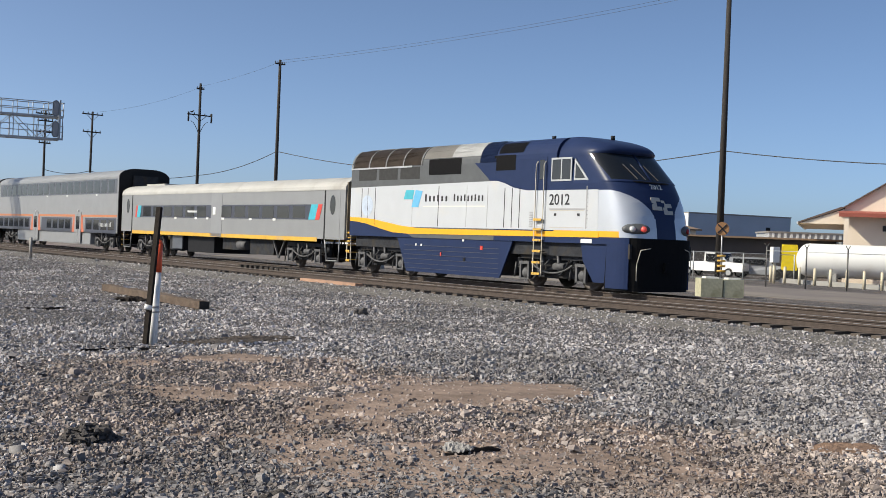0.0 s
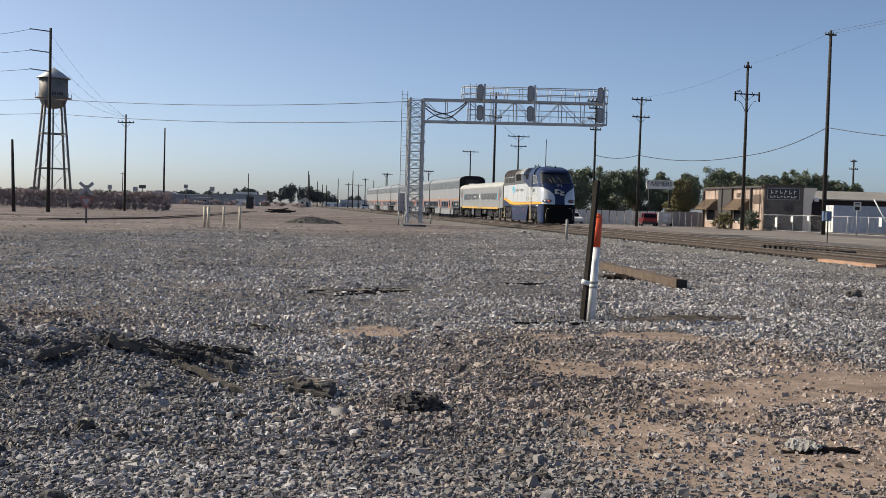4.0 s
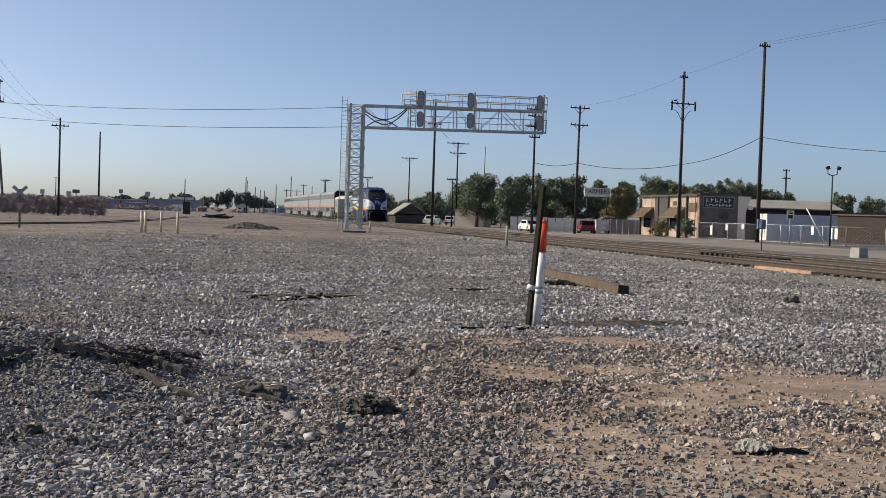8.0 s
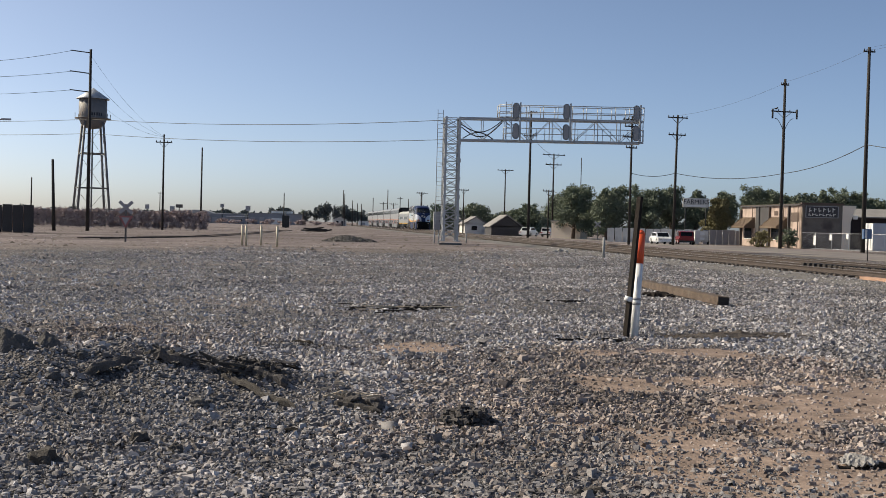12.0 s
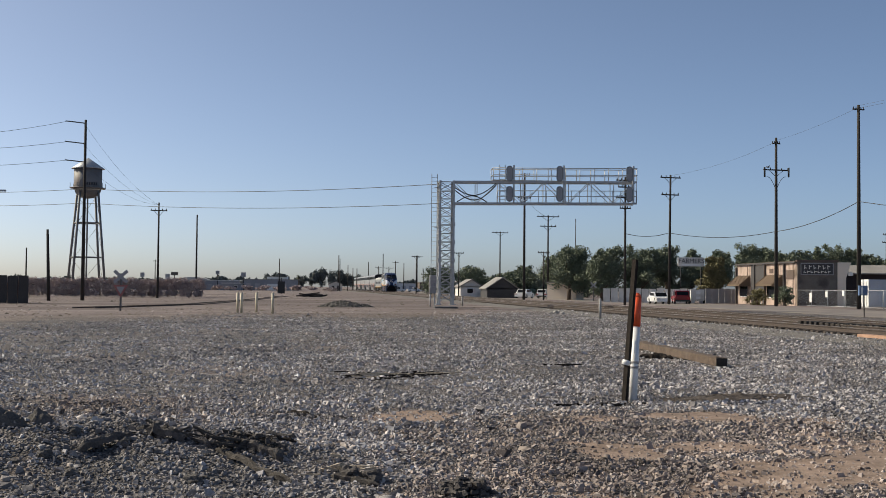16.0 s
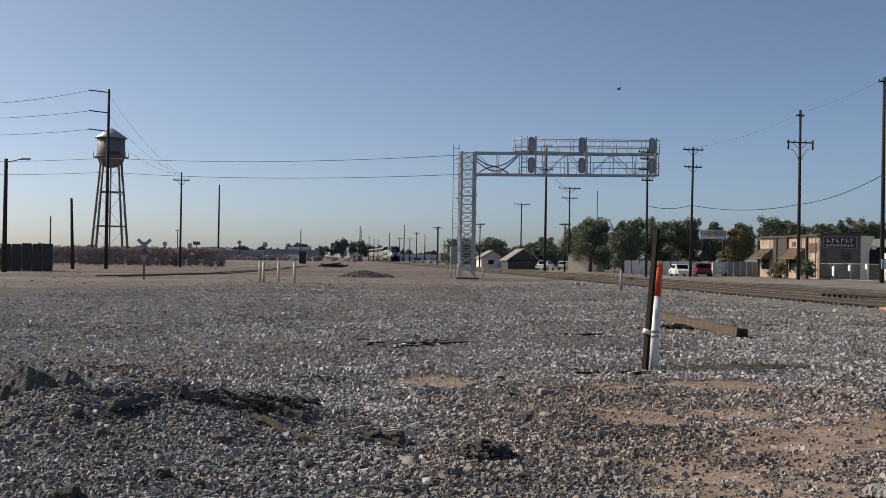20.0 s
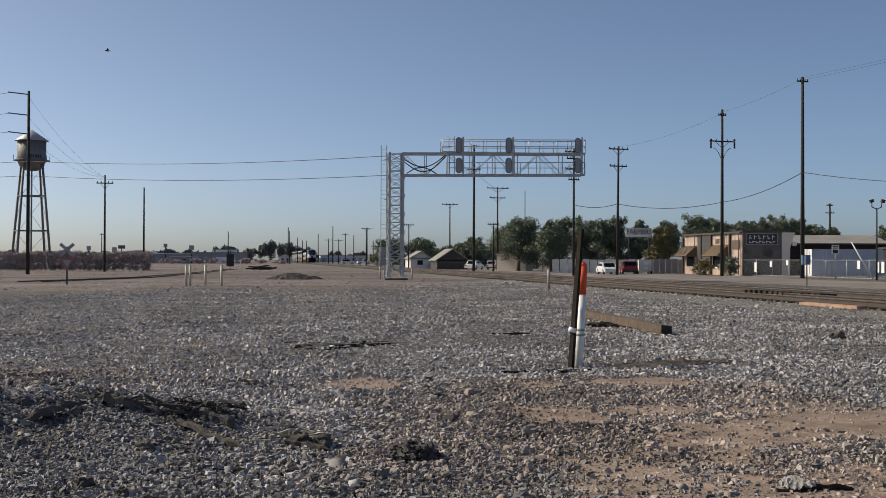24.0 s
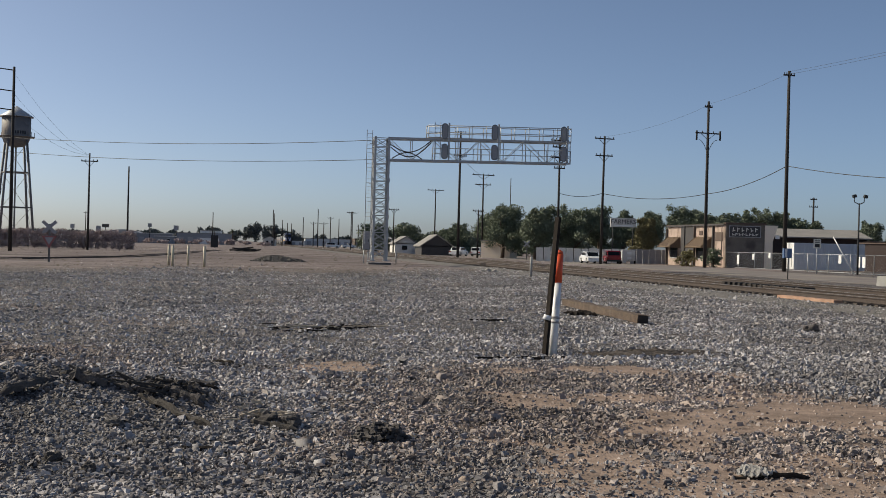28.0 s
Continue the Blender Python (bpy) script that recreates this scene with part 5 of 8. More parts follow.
# ---- loose stones ----
def stone_field(name, count, lo, hi, a0, a1, size, seed, label, faces=5):
    """Loose stones over the gravel: five-sided blocks near by, three-sided ones farther off."""
    rng = np.random.default_rng(seed)
    # even coverage as seen: thinner with distance
    u = rng.random(count)
    r = (lo ** 0.25 + u * (hi ** 0.25 - lo ** 0.25)) ** 4
    a = np.radians(a0 + (a1 - a0) * rng.random(count))
    x, y = r * np.sin(a) - 0.5, r * np.cos(a)
    bare = bareness(x, y)
    keep = rng.random(count) > 0.8 * np.clip((bare - 0.22) * 1.4, 0, 1) + 0.16 * (bare > 0.9)
    for cx, cy, rx, ry in DARK + BROWN:
        keep &= ~((((x - cx) / rx) ** 2 + ((y - cy) / ry) ** 2 + 0.4 * np.sin(x * 5 + cx) * np.sin(y * 7) < 1.0) & (rng.random(count) < 0.85))
    off = x - (23.3 + SLOPE * (y - 60))
    keep &= off < -5.5
    # thins out into the dirt of the yard
    keep &= rng.random(count) > np.clip((y - 0.75 * x + 9 * np.sin(x * 0.35) - 54) / 16, 0, 0.97)
    # worn thin in drifts farther out
    keep &= rng.random(count) > np.clip((cloud(x, y, 0.35, 9) - 0.48) / 0.12, 0, 0.5) * np.clip((y - 12) / 8, 0, 1)
    x, y, r, bare = x[keep], y[keep], r[keep], bare[keep]
    n = len(x)
    grow = 1 + np.minimum(r, 14) / 26 + np.maximum(r - 14, 0) / 75
    s = size * np.exp(rng.normal(0, 0.45, n)) * grow * (1 - 0.25 * bare)
    s = np.minimum(s, 0.03 * grow)
    s = np.where(rng.random(n) < 0.012, s * 1.9, s)
    if faces == 5:
        shape = np.array([(-1, -1, -1), (1, -1, -1), (1, 1, -1), (-1, 1, -1), (-1, -1, 1), (1, -1, 1), (1, 1, 1), (-1, 1, 1)], float)
        side = np.array([(4, 5, 6, 7), (0, 1, 5, 4), (1, 2, 6, 5), (2, 3, 7, 6), (3, 0, 4, 7)])
    else:
        shape = np.array([(-1, -0.8, -1), (1, -0.8, -1), (0, 1, -1), (-1, -0.8, 1), (1, -0.8, 1), (0, 1, 1)], float)
        side = np.array([(0, 1, 4), (0, 4, 3), (1, 2, 5), (1, 5, 4), (2, 0, 3), (2, 3, 5), (3, 4, 5)])
    nv, nf, nl = len(shape), len(side), side.shape[1]
    v = shape[None] * (0.30 + 0.55 * rng.random((n, nv, 3))) * (1.0 if faces == 5 else 1.25)
    v[:, nv // 2:, :2] *= 0.4 + 0.6 * rng.random((n, nv // 2, 2))
    v *= (np.array([1.15, 0.85, 0.6])[None, None] * (0.65 + 0.7 * rng.random((n, 1, 3))))
    t1, t2 = rng.random(n) * 2 * np.pi, rng.normal(0, 0.4, n)
    c, q = np.cos(t2)[:, None], np.sin(t2)[:, None]
    v = np.stack([v[..., 0], v[..., 1] * c - v[..., 2] * q, v[..., 1] * q + v[..., 2] * c], -1)
    c, q = np.cos(t1)[:, None], np.sin(t1)[:, None]
    v = np.stack([v[..., 0] * c - v[..., 1] * q, v[..., 0] * q + v[..., 1] * c, v[..., 2]], -1)
    v *= s[:, None, None]
    z = np.array([bumpy(float(p), float(w)) for p, w in zip(x, y)])
    z = np.maximum(z, np.clip((off[keep] + 7.2) / 0.9, 0, 1) * (RAIL_Z - 0.235))
    v += np.stack([x, y, z + s * 0.22], -1)[:, None]
    f = (side[None] + (np.arange(n) * nv)[:, None, None]).reshape(-1)
    me = bpy.data.meshes.new(name)
    me.vertices.add(n * nv)
    me.vertices.foreach_set("co", v.reshape(-1))
    me.loops.add(n * nf * nl)
    me.loops.foreach_set("vertex_index", f)
    me.polygons.add(n * nf)
    me.polygons.foreach_set("loop_start", np.arange(n * nf) * nl)
    for kind in ("stones", "dark_stones", "soiled_stones", "clean_stones"):
        me.materials.append(M[kind])
    # darker stones at the near left and over the bank
    near_left = (rng.random(n) < np.clip((9.5 - y) / 3.0, 0, 0.75)) & (x < 3.5)
    darker = near_left | (((x + 1.8) / 2.3) ** 2 + ((y - 10.2) / 1.9) ** 2 + 0.5 * rng.normal(size=n) < 0.9)
    dusty = 0.55 * np.exp(-(((x + 2.6) / 2.4) ** 2 + ((y - 16.5) / 2.2) ** 2))
    soiled = dusty + np.exp(-((((x - 4.0) / 3.6) ** 2 + ((y - 9.0) / 7.0) ** 2) ** 1.5)) + 0.6 * cloud(x, y, 0.5, 3) + 0.15 * rng.normal(size=n) > 0.72
    clean = fresh_stone(x, y) > rng.random(n)
    kinds = np.where(clean, 3, np.where(darker, 1, np.where(soiled, 2, 0))).astype(np.int32)
    me.polygons.foreach_set("material_index", np.repeat(kinds, nf))
    me.polygons.foreach_set("use_smooth", np.repeat(rng.random(n) < 0.1, nf))
    me.update(calc_edges=True)
    tagged(new(name, me), label, "gravel", kind="stuff")


def stone_material(name, brightness, tint=(1, 1, 1)):
    m = bpy.data.materials.new(name)
    m.use_nodes = True
    n, l = m.node_tree.nodes, m.node_tree.links
    bsdf = n["Principled BSDF"]
    geo = n.new("ShaderNodeNewGeometry")
    ramp = n.new("ShaderNodeValToRGB")
    ramp.color_ramp.elements[0].color = (0.075, 0.071, 0.069, 1)
    ramp.color_ramp.elements[1].color = (0.285, 0.28, 0.273, 1)
    for p, c in ((0.3, (0.165, 0.158, 0.153)), (0.72, (0.235, 0.228, 0.222)), (0.87, (0.25, 0.225, 0.20)), (0.94, (0.262, 0.256, 0.25))):
        ramp.color_ramp.elements.new(p).color = (*c, 1)
    for e in ramp.color_ramp.elements:
        e.color = (e.color[0] * tint[0], e.color[1] * tint[1], e.color[2] * tint[2], 1)
    l.new(geo.outputs["Random Per Island"], ramp.inputs[0])
    tex = n.new("ShaderNodeTexNoise")
    tex.inputs["Scale"].default_value, tex.inputs["Detail"].default_value = 70, 5
    l.new(geo.outputs["Position"], tex.inputs[0])
    r = n.new("ShaderNodeMapRange")
    r.inputs[1].default_value, r.inputs[2].default_value, r.inputs[3].default_value, r.inputs[4].default_value = 0.3, 0.7, 0.84 * brightness, 1.16 * brightness
    l.new(tex.outputs[0], r.inputs[0])
    stain = n.new("ShaderNodeTexNoise")
    stain.inputs["Scale"].default_value, stain.inputs["Detail"].default_value, stain.inputs["Roughness"].default_value = 1.3, 6, 0.68
    l.new(geo.outputs["Position"], stain.inputs[0])
    fresh = n.new("ShaderNodeMapRange")
    fresh.inputs[1].default_value, fresh.inputs[2].default_value, fresh.inputs[3].default_value, fresh.inputs[4].default_value = 0.36, 0.64, 0.86, 1.5
    l.new(stain.outputs[0], fresh.inputs[0])
    mu = n.new("ShaderNodeMath")
    mu.operation = "MULTIPLY"
    l.new(r.outputs[0], mu.inputs[0]), l.new(fresh.outputs[0], mu.inputs[1])
    # broad drifts of dirtier stone
    drift = n.new("ShaderNodeTexNoise")
    drift.inputs["Scale"].default_value, drift.inputs["Detail"].default_value, drift.inputs["Roughness"].default_value = 0.28, 5, 0.6
    l.new(geo.outputs["Position"], drift.inputs[0])
    dirty = n.new("ShaderNodeMapRange")
    dirty.inputs[1].default_value, dirty.inputs[2].default_value, dirty.inputs[3].default_value, dirty.inputs[4].default_value = 0.40, 0.60, 0.72, 1.12
    l.new(drift.outputs[0], dirty.inputs[0])
    both = n.new("ShaderNodeMath")
    both.operation = "MULTIPLY"
    l.new(mu.outputs[0], both.inputs[0]), l.new(dirty.outputs[0], both.inputs[1])
    mx = n.new("ShaderNodeMix")
    mx.data_type, mx.blend_type = "RGBA", "MULTIPLY"
    mx.inputs[0].default_value = 1
    l.new(ramp.outputs[0], mx.inputs[6]), l.new(both.outputs[0], mx.inputs[7])
    l.new(mx.outputs[2], bsdf.inputs["Base Color"])
    bsdf.inputs["Roughness"].default_value = 0.95
    bsdf.inputs["Specular IOR Level"].default_value = 0.15
    return m


M["stones"] = stone_material("stones", 1.79, (0.997, 0.982, 1.02))
M["clean_stones"] = stone_material("clean_stones", 1.5, (0.995, 0.982, 1.02))
M["dark_stones"] = stone_material("dark_stones", 1.16, (0.997, 0.982, 1.02))
M["soiled_stones"] = stone_material("soiled_stones", 1.34, (1.1, 0.972, 0.92))
stone_field("gravel_stones", 66000, 4.4, 7.7, -25, 64, 0.0128, 3, "loose crushed grey stones with angular faces")
stone_field("gravel_chips", 400000, 7.5, 85, -25, 63, 0.0122, 8, "small crushed grey stone chips spread over the yard", 3)


def clod_field():
    """Clods, dry tufts and stones over the yard dirt."""
    rng = np.random.default_rng(77)
    n = 4000
    u = rng.random(n)
    y = 60 + 190 * u ** 1.4
    x = -0.42 * y + rng.random(n) * (0.42 * y + 16.5 - 0.02 * (y - 60))
    s = 0.03 + 0.07 * rng.random(n) ** 3 + y * 0.0002
    corners = np.array([(-1, -1, 0), (1, -1, 0), (1, 1, 0), (-1, 1, 0), (0, 0, 1)], float)
    v = corners[None] * (0.5 + 0.8 * rng.random((n, 5, 3))) * s[:, None, None] * np.array([1.6, 1.2, 0.7])
    v += np.stack([x, y, np.full(n, -0.01)], -1)[:, None]
    tri = np.array([(0, 1, 4), (1, 2, 4), (2, 3, 4), (3, 0, 4)])
    me = bpy.data.meshes.new("yard_clods")
    me.vertices.add(n * 5)
    me.vertices.foreach_set("co", v.reshape(-1))
    me.loops.add(n * 12)
    me.loops.foreach_set("vertex_index", (tri[None] + (np.arange(n) * 5)[:, None, None]).reshape(-1))
    me.polygons.add(n * 4)
    me.polygons.foreach_set("loop_start", np.arange(n * 4) * 3)
    me.polygons.foreach_set("use_smooth", np.zeros(n * 4, bool))
    me.update(calc_edges=True)
    me.materials.append(M["clods"])
    tagged(new("yard_clods", me), "scattered dirt clods and dry tufts over the yard", "dirt", kind="stuff")


M["clods"] = material("clods", (0.16, 0.135, 0.11), 0.95, 0, 0.5, 0.8, 12)
clod_field()


# ---- ballast and ties ----
def ballast():
    bm = B()
    top = RAIL_Z - 0.235
    prof = [(-7.4, -0.1), (-7.2, 0.0), (-6.3, top), (2.2, top), (3.3, 0.0), (3.5, -0.1)]
    prism(bm, prof, -60, 900, "y")
    ob = solid("ballast_bed", bm, "ballast_mix", pose(track_x(0), 0, 0, 0, 0, HEAD), "grey stone ballast under the tracks", "ballast", kind="structure")


ballast()


def ties():
    bm = B()
    box(bm, (0, 0, -0.09), (2.55, 0.22, 0.18))
    me = mesh_of("tie", bm, "tie_wood")
    rng = random.Random(5)
    for t, off in TRACKS:
        k = 0
        y = 8.0
        lim = 300 if off < 0 else 240
        while k < lim:
            o = new("tie", me)
            o.parent = t
            o.matrix_basis = pose(rng.uniform(-0.05, 0.05), y + rng.uniform(-0.03, 0.03), -0.172, rng.uniform(-0.3, 0.3), 0, rng.uniform(-1.2, 1.2))
            y += 0.55
            k += 1
        bm = B()
        while y < 420:
            box(bm, (0, y, -0.262), (2.55, 0.22, 0.18))
            y += 0.55
        ob = part("far_ties", bm, "tie_wood", t, "weathered wooden ties farther along the track")
        tagged(ob, kind="stuff")


ties()


# ---- trees ----
def crown_mesh(name, blobs, count, leaf, seed, mat_):
    rng = np.random.default_rng(seed)
    vol = np.array([b[3] * b[4] * b[5] for b in blobs])
    pick = rng.choice(len(blobs), count, p=vol / vol.sum())
    d = rng.normal(size=(count, 3))
    d /= np.linalg.norm(d, axis=1)[:, None]
    rad = rng.random(count) ** 0.42
    bb = np.array(blobs)[pick]
    c = bb[:, :3] + d * rad[:, None] * bb[:, 3:]
    s = leaf * (0.6 + 0.8 * rng.random(count)) * np.where(rad < 0.62, 1.6, 0.85)
    a = rng.normal(size=(count, 3))
    a /= np.linalg.norm(a, axis=1)[:, None]
    b = np.cross(a, rng.normal(size=(count, 3)))
    b /= np.linalg.norm(b, axis=1)[:, None]
    v = np.stack([c - a * s[:, None], c + b * s[:, None] * 0.55, c + a * s[:, None], c - b * s[:, None] * 0.55], 1)
    me = bpy.data.meshes.new(name)
    me.vertices.add(count * 4)
    me.vertices.foreach_set("co", v.reshape(-1))
    me.loops.add(count * 4)
    me.loops.foreach_set("vertex_index", np.arange(count * 4))
    me.polygons.add(count)
    me.polygons.foreach_set("loop_start", np.arange(count) * 4)
    me.update(calc_edges=True)
    me.materials.append(M[mat_])
    return me


def tree(x, y, h, r, seed, mat_="leaf", count=3500, leaf=0.22, low=0.25, label="leafy broad-crowned street tree"):
    rng = random.Random(seed)
    t = thing("tree", pose(x, y, -0.2), label, "tree")
    bm = B()
    tube(bm, (0, 0, 0), (rng.uniform(-.2, .2), 0, h * 0.45), 0.035 * h, 9, 0.02 * h)
    part("trunk", bm, "bark", t)
    blobs = []
    for k in range(16):
        a = rng.uniform(0, 6.28)
        z = h * rng.uniform(low, 0.86)
        q = r * rng.uniform(0.2, 0.95) * (1.0 - 0.55 * max(0.0, z / h - 0.55) / 0.3)
        s = r * rng.uniform(0.2, 0.42)
        blobs.append((q * math.cos(a), q * math.sin(a), z, s, s, s * rng.uniform(0.6, 1.0)))
        if k % 2 == 0:
            bm = B()
            tube(bm, (0, 0, h * 0.2), (q * math.cos(a), q * math.sin(a), z), 0.014 * h, 6, 0.004 * h)
            part("limb", bm, "bark", t)
    blobs.append((0, 0, h * 0.58, r * 0.7, r * 0.7, h * 0.32))
    for k in range(7):
        a = rng.uniform(0, 6.28)
        q = r * rng.uniform(0.1, 0.6)
        blobs.append((q * math.cos(a), q * math.sin(a), h * rng.uniform(0.78, 0.93), r * 0.2, r * 0.2, h * 0.09))
    ob = new("crown", crown_mesh("crown", blobs, count, leaf, seed, mat_))
    ob.parent = t
    return t


def far_woods(name, items, seed, label, mat_="leaf_far", leaf=0.6, dense=700):
    blobs = []
    rng = random.Random(seed)
    for x, y, w, h in items:
        for k in range(7):
            s = w * rng.uniform(0.18, 0.32)
            blobs.append((x + rng.uniform(-0.36, 0.36) * w, y + rng.uniform(-4, 4), h * rng.uniform(0.25, 0.72), s, s, h * rng.uniform(0.16, 0.3)))
    me = crown_mesh(name, blobs, dense * len(items), leaf, seed, mat_)
    tagged(new(name, me), label, "trees", kind="stuff")


# ---- buildings ----
def building(name, at, w, d, h, wall, roof, label, category="building", openings=(), parapet=0.0, gable=0.0, overhang=0.3, side_openings=()):
    """A house with its front along local x at y = 0, facing -y. openings: (kind, x0, x1, z0, z1, material) on the front; side_openings on the x = 0 side."""
    t = thing(name, at, label, category)
    th = 0.2
    for nm, c, s in (("wall", (w / 2, th / 2, h / 2), (w, th, h)), ("wall", (w / 2, d - th / 2, h / 2), (w, th, h)), ("wall", (th / 2, d / 2, h / 2), (th, d - 2 * th, h)), ("wall", (w - th / 2, d / 2, h / 2), (th, d - 2 * th, h))):
        bm = B()
        box(bm, c, s)
        part(nm, bm, wall, t)
    if gable:
        bm = B()
        o = overhang
        prism(bm, [(-o, h - 0.05), (w / 2, h + gable), (w + o, h - 0.05), (w + o, h - 0.2), (w / 2, h + gable - 0.18), (-o, h - 0.2)], -o, d + o, "y")
        part("roof", bm, roof, t)
        for y in (0.0, d - th):
            bm = B()
            prism(bm, [(0, h - 0.15), (w, h - 0.15), (w / 2, h + gable - 0.17)], y, y + th, "y")
            part("gable", bm, wall, t)
    else:
        bm = B()
        box(bm, (w / 2, d / 2, h + 0.06 - parapet), (w - 0.4 if parapet else w + 2 * overhang, d - 0.4 if parapet else d + 2 * overhang, 0.14))
        part("roof", bm, roof, t)
        if parapet:
            bm = B()
            box(bm, (w / 2, -0.03, h + 0.04), (w + 0.1, 0.3, 0.1)), box(bm, (-0.03, d / 2, h + 0.04), (0.3, d, 0.1))
            part("coping", bm, roof, t)
    for kind, x0, x1, z0, z1, mt in openings:
        bm = B()
        box(bm, ((x0 + x1) / 2, -0.02, (z0 + z1) / 2), (x1 - x0 + 0.14, 0.08, z1 - z0 + 0.14))
        fr = part(kind + "_frame" if kind in ("window", "door") else kind, bm, mt if kind not in ("window", "door") else "white_paint", t)
        if kind in ("window", "door"):
            bm = B()
            box(bm, ((x0 + x1) / 2, -0.05, (z0 + z1) / 2), (x1 - x0, 0.06, z1 - z0))
            part("pane" if kind == "window" else "leaf", bm, mt, fr)
    for kind, y0, y1, z0, z1, mt in side_openings:
        bm = B()
        box(bm, (-0.02, (y0 + y1) / 2, (z0 + z1) / 2), (0.08, y1 - y0, z1 - z0))
        part(kind, bm, mt, t)
    return t


def chain_fence(pts, h, label="galvanised chain-link fence with white notices", notices=()):
    t = thing("chain_link_fence", pose(0, 0, 0), label, "fence")
    for a, b in zip(pts[:-1], pts[1:]):
        a, b = Vector((*a, 0)), Vector((*b, 0))
        n = max(1, int((b - a).length / 3))
        for k in range(n + 1):
            p = a.lerp(b, k / n)
            bm = B()
            tube(bm, p, p + Vector((0, 0, h)), 0.04, 8)
            part("fence_post", bm, "galvanised", t)
        for z in (h - 0.03, 0.1):
            bm = B()
            tube(bm, a + Vector((0, 0, z)), b + Vector((0, 0, z)), 0.025, 6)
            part("fence_rail", bm, "galvanised", t)
        # mesh of thin wires
        bm = B()
        L = (b - a).length
        d = (b - a) / L
        k = 0.0
        while k < L:
            for s in (-1, 1):
                e = k + s * h
                u0, u1 = k, min(max(e, 0), L)
                zz = h * abs(u1 - u0) / h
                if zz > 0.05:
                    bar(bm, a + d * u0 + Vector((0, 0, 0)), a + d * u1 + Vector((0, 0, zz)), 0.005)
            k += 0.28
        ob = part("chain_mesh", bm, "galvanised", t, "woven wire mesh")
        tagged(ob, kind="stuff")
    for x, y, z, w, hh in notices:
        bm = B()
        box(bm, (x - 0.06, y, z), (0.03, w, hh))
        part("notice", bm, "white_paint", t, "white notice board")
    return t


# street front with awnings: the long side faces the tracks
def corner_store():
    at = pose(50.2, 138.0, 0, 0, 0, -90) @ pose(0, 0, 0)
    t = building("corner_store", pose(50.6, 137.2, 0, 0, 0, -89), 17.2, 4.6, 4.75, "beige_stucco", "roof_brown", "beige stucco corner shop with tan awnings and dark front", "shop",
                 [("window", 9.3, 11.8, 0.9, 2.2, "glass_dark"), ("window", 1.2, 3.4, 0.9, 2.2, "glass_dark"), ("door", 6.2, 7.4, 0.0, 2.2, "dark_front"), ("pilaster", 4.6, 5.4, 0, 4.7, "dark_front"), ("pilaster", 8.0, 8.5, 0, 4.7, "dark_front")], parapet=0.3)
    for a, b in ((0.2, 4.2), (9.0, 13.6)):
        bm = B()
        prism(bm, [(0.0, 3.4), (-1.3, 2.3), (-1.3, 2.15), (0.0, 2.15)], a, b, "x")
        aw = part("awning", bm, "awning_tan", t, "sloping tan awning")
    for x, z0, z1 in ((0.1, 0, 4.4), (5.9, 0, 4.7), (8.75, 0, 4.6), (14.2, 0, 4.6)):
        bm = B()
        box(bm, (x, -0.14, (z0 + z1) / 2), (0.22, 0.22, z1 - z0))
        part("dark_post", bm, "dark_front", t)
    for a, b in ((0.0, 17.2),):
        bm = B()
        box(bm, ((a + b) / 2, -0.12, 4.72), (b - a, 0.26, 0.16))
        part("parapet_trim", bm, "dark_front", t)
    for a, b, z0, z1 in ((14.6, 16.6, 2.9, 3.9), (10.0, 11.0, 3.6, 4.1), (5.5, 5.85, 2.4, 4.4)):
        bm = B()
        box(bm, ((a + b) / 2, -0.03, (z0 + z1) / 2), (b - a, 0.06, z1 - z0))
        part("stained_panel", bm, "roof_brown", t)
    # shaded end wall with its worn sign
    bm = B()
    box(bm, (17.26, 2.3, 2.4), (0.1, 4.5, 4.75))
    part("end_wall", bm, "dark_wall", t, "dark stained end wall")
    bm = B()
    box(bm, (17.26, 2.3, 4.86), (0.34, 4.8, 0.2))
    part("end_coping", bm, "roof_brown", t)
    bm = B()
    box(bm, (17.36, 2.2, 4.0), (0.1, 3.7, 1.25))
    sg = part("sign_board", bm, "dark_front", t, "dark sign board with worn pale lettering")
    for c, sz in (((17.42, 2.2, 4.6), (0.04, 3.7, 0.07)), ((17.42, 2.2, 3.4), (0.04, 3.7, 0.07)), ((17.42, 0.38, 4.0), (0.04, 0.07, 1.2)), ((17.42, 4.02, 4.0), (0.04, 0.07, 1.2))):
        bm = B()
        box(bm, c, sz)
        part("sign_frame", bm, "fence_grey", sg)
    for zz, hh, count in ((4.2, 0.46, 6), (3.68, 0.26, 8)):
        for k in range(count):
            y0 = 0.62 + (k + 0.5) * 3.15 / count
            tilt = 0.35 * math.sin(k * 2.3 + zz)
            bm = B()
            box(bm, (17.42, y0 - 0.09, zz), (0.02, 0.09, hh), Matrix.Rotation(tilt * 0.5, 3, "X"))
            box(bm, (17.423, y0 + 0.06, zz + hh * (0.2 if k % 2 else -0.2)), (0.02, 0.2, 0.09), Matrix.Rotation(tilt, 3, "X"))
            part("lettering_bar", bm, "fence_white", sg)
    bm = B()
    prism(bm, [(4.56, 0.0), (5.5, 0.0), (5.5, 3.0), (6.1, 4.75), (4.56, 4.75)], 17.0, 17.36, "x")
    part("beige_return", bm, "cream", t)
    bm = B()
    box(bm, (17.42, 6.0, 3.5), (0.3, 0.4, 0.4))
    part("wall_light", bm, "white_paint", t)
    # flat dark panel painting the recess's shade between the bays, downpipes, meter box and low rail
    bm = B()
    box(bm, (7.0, -0.08, 2.9), (2.9, 0.08, 3.3))
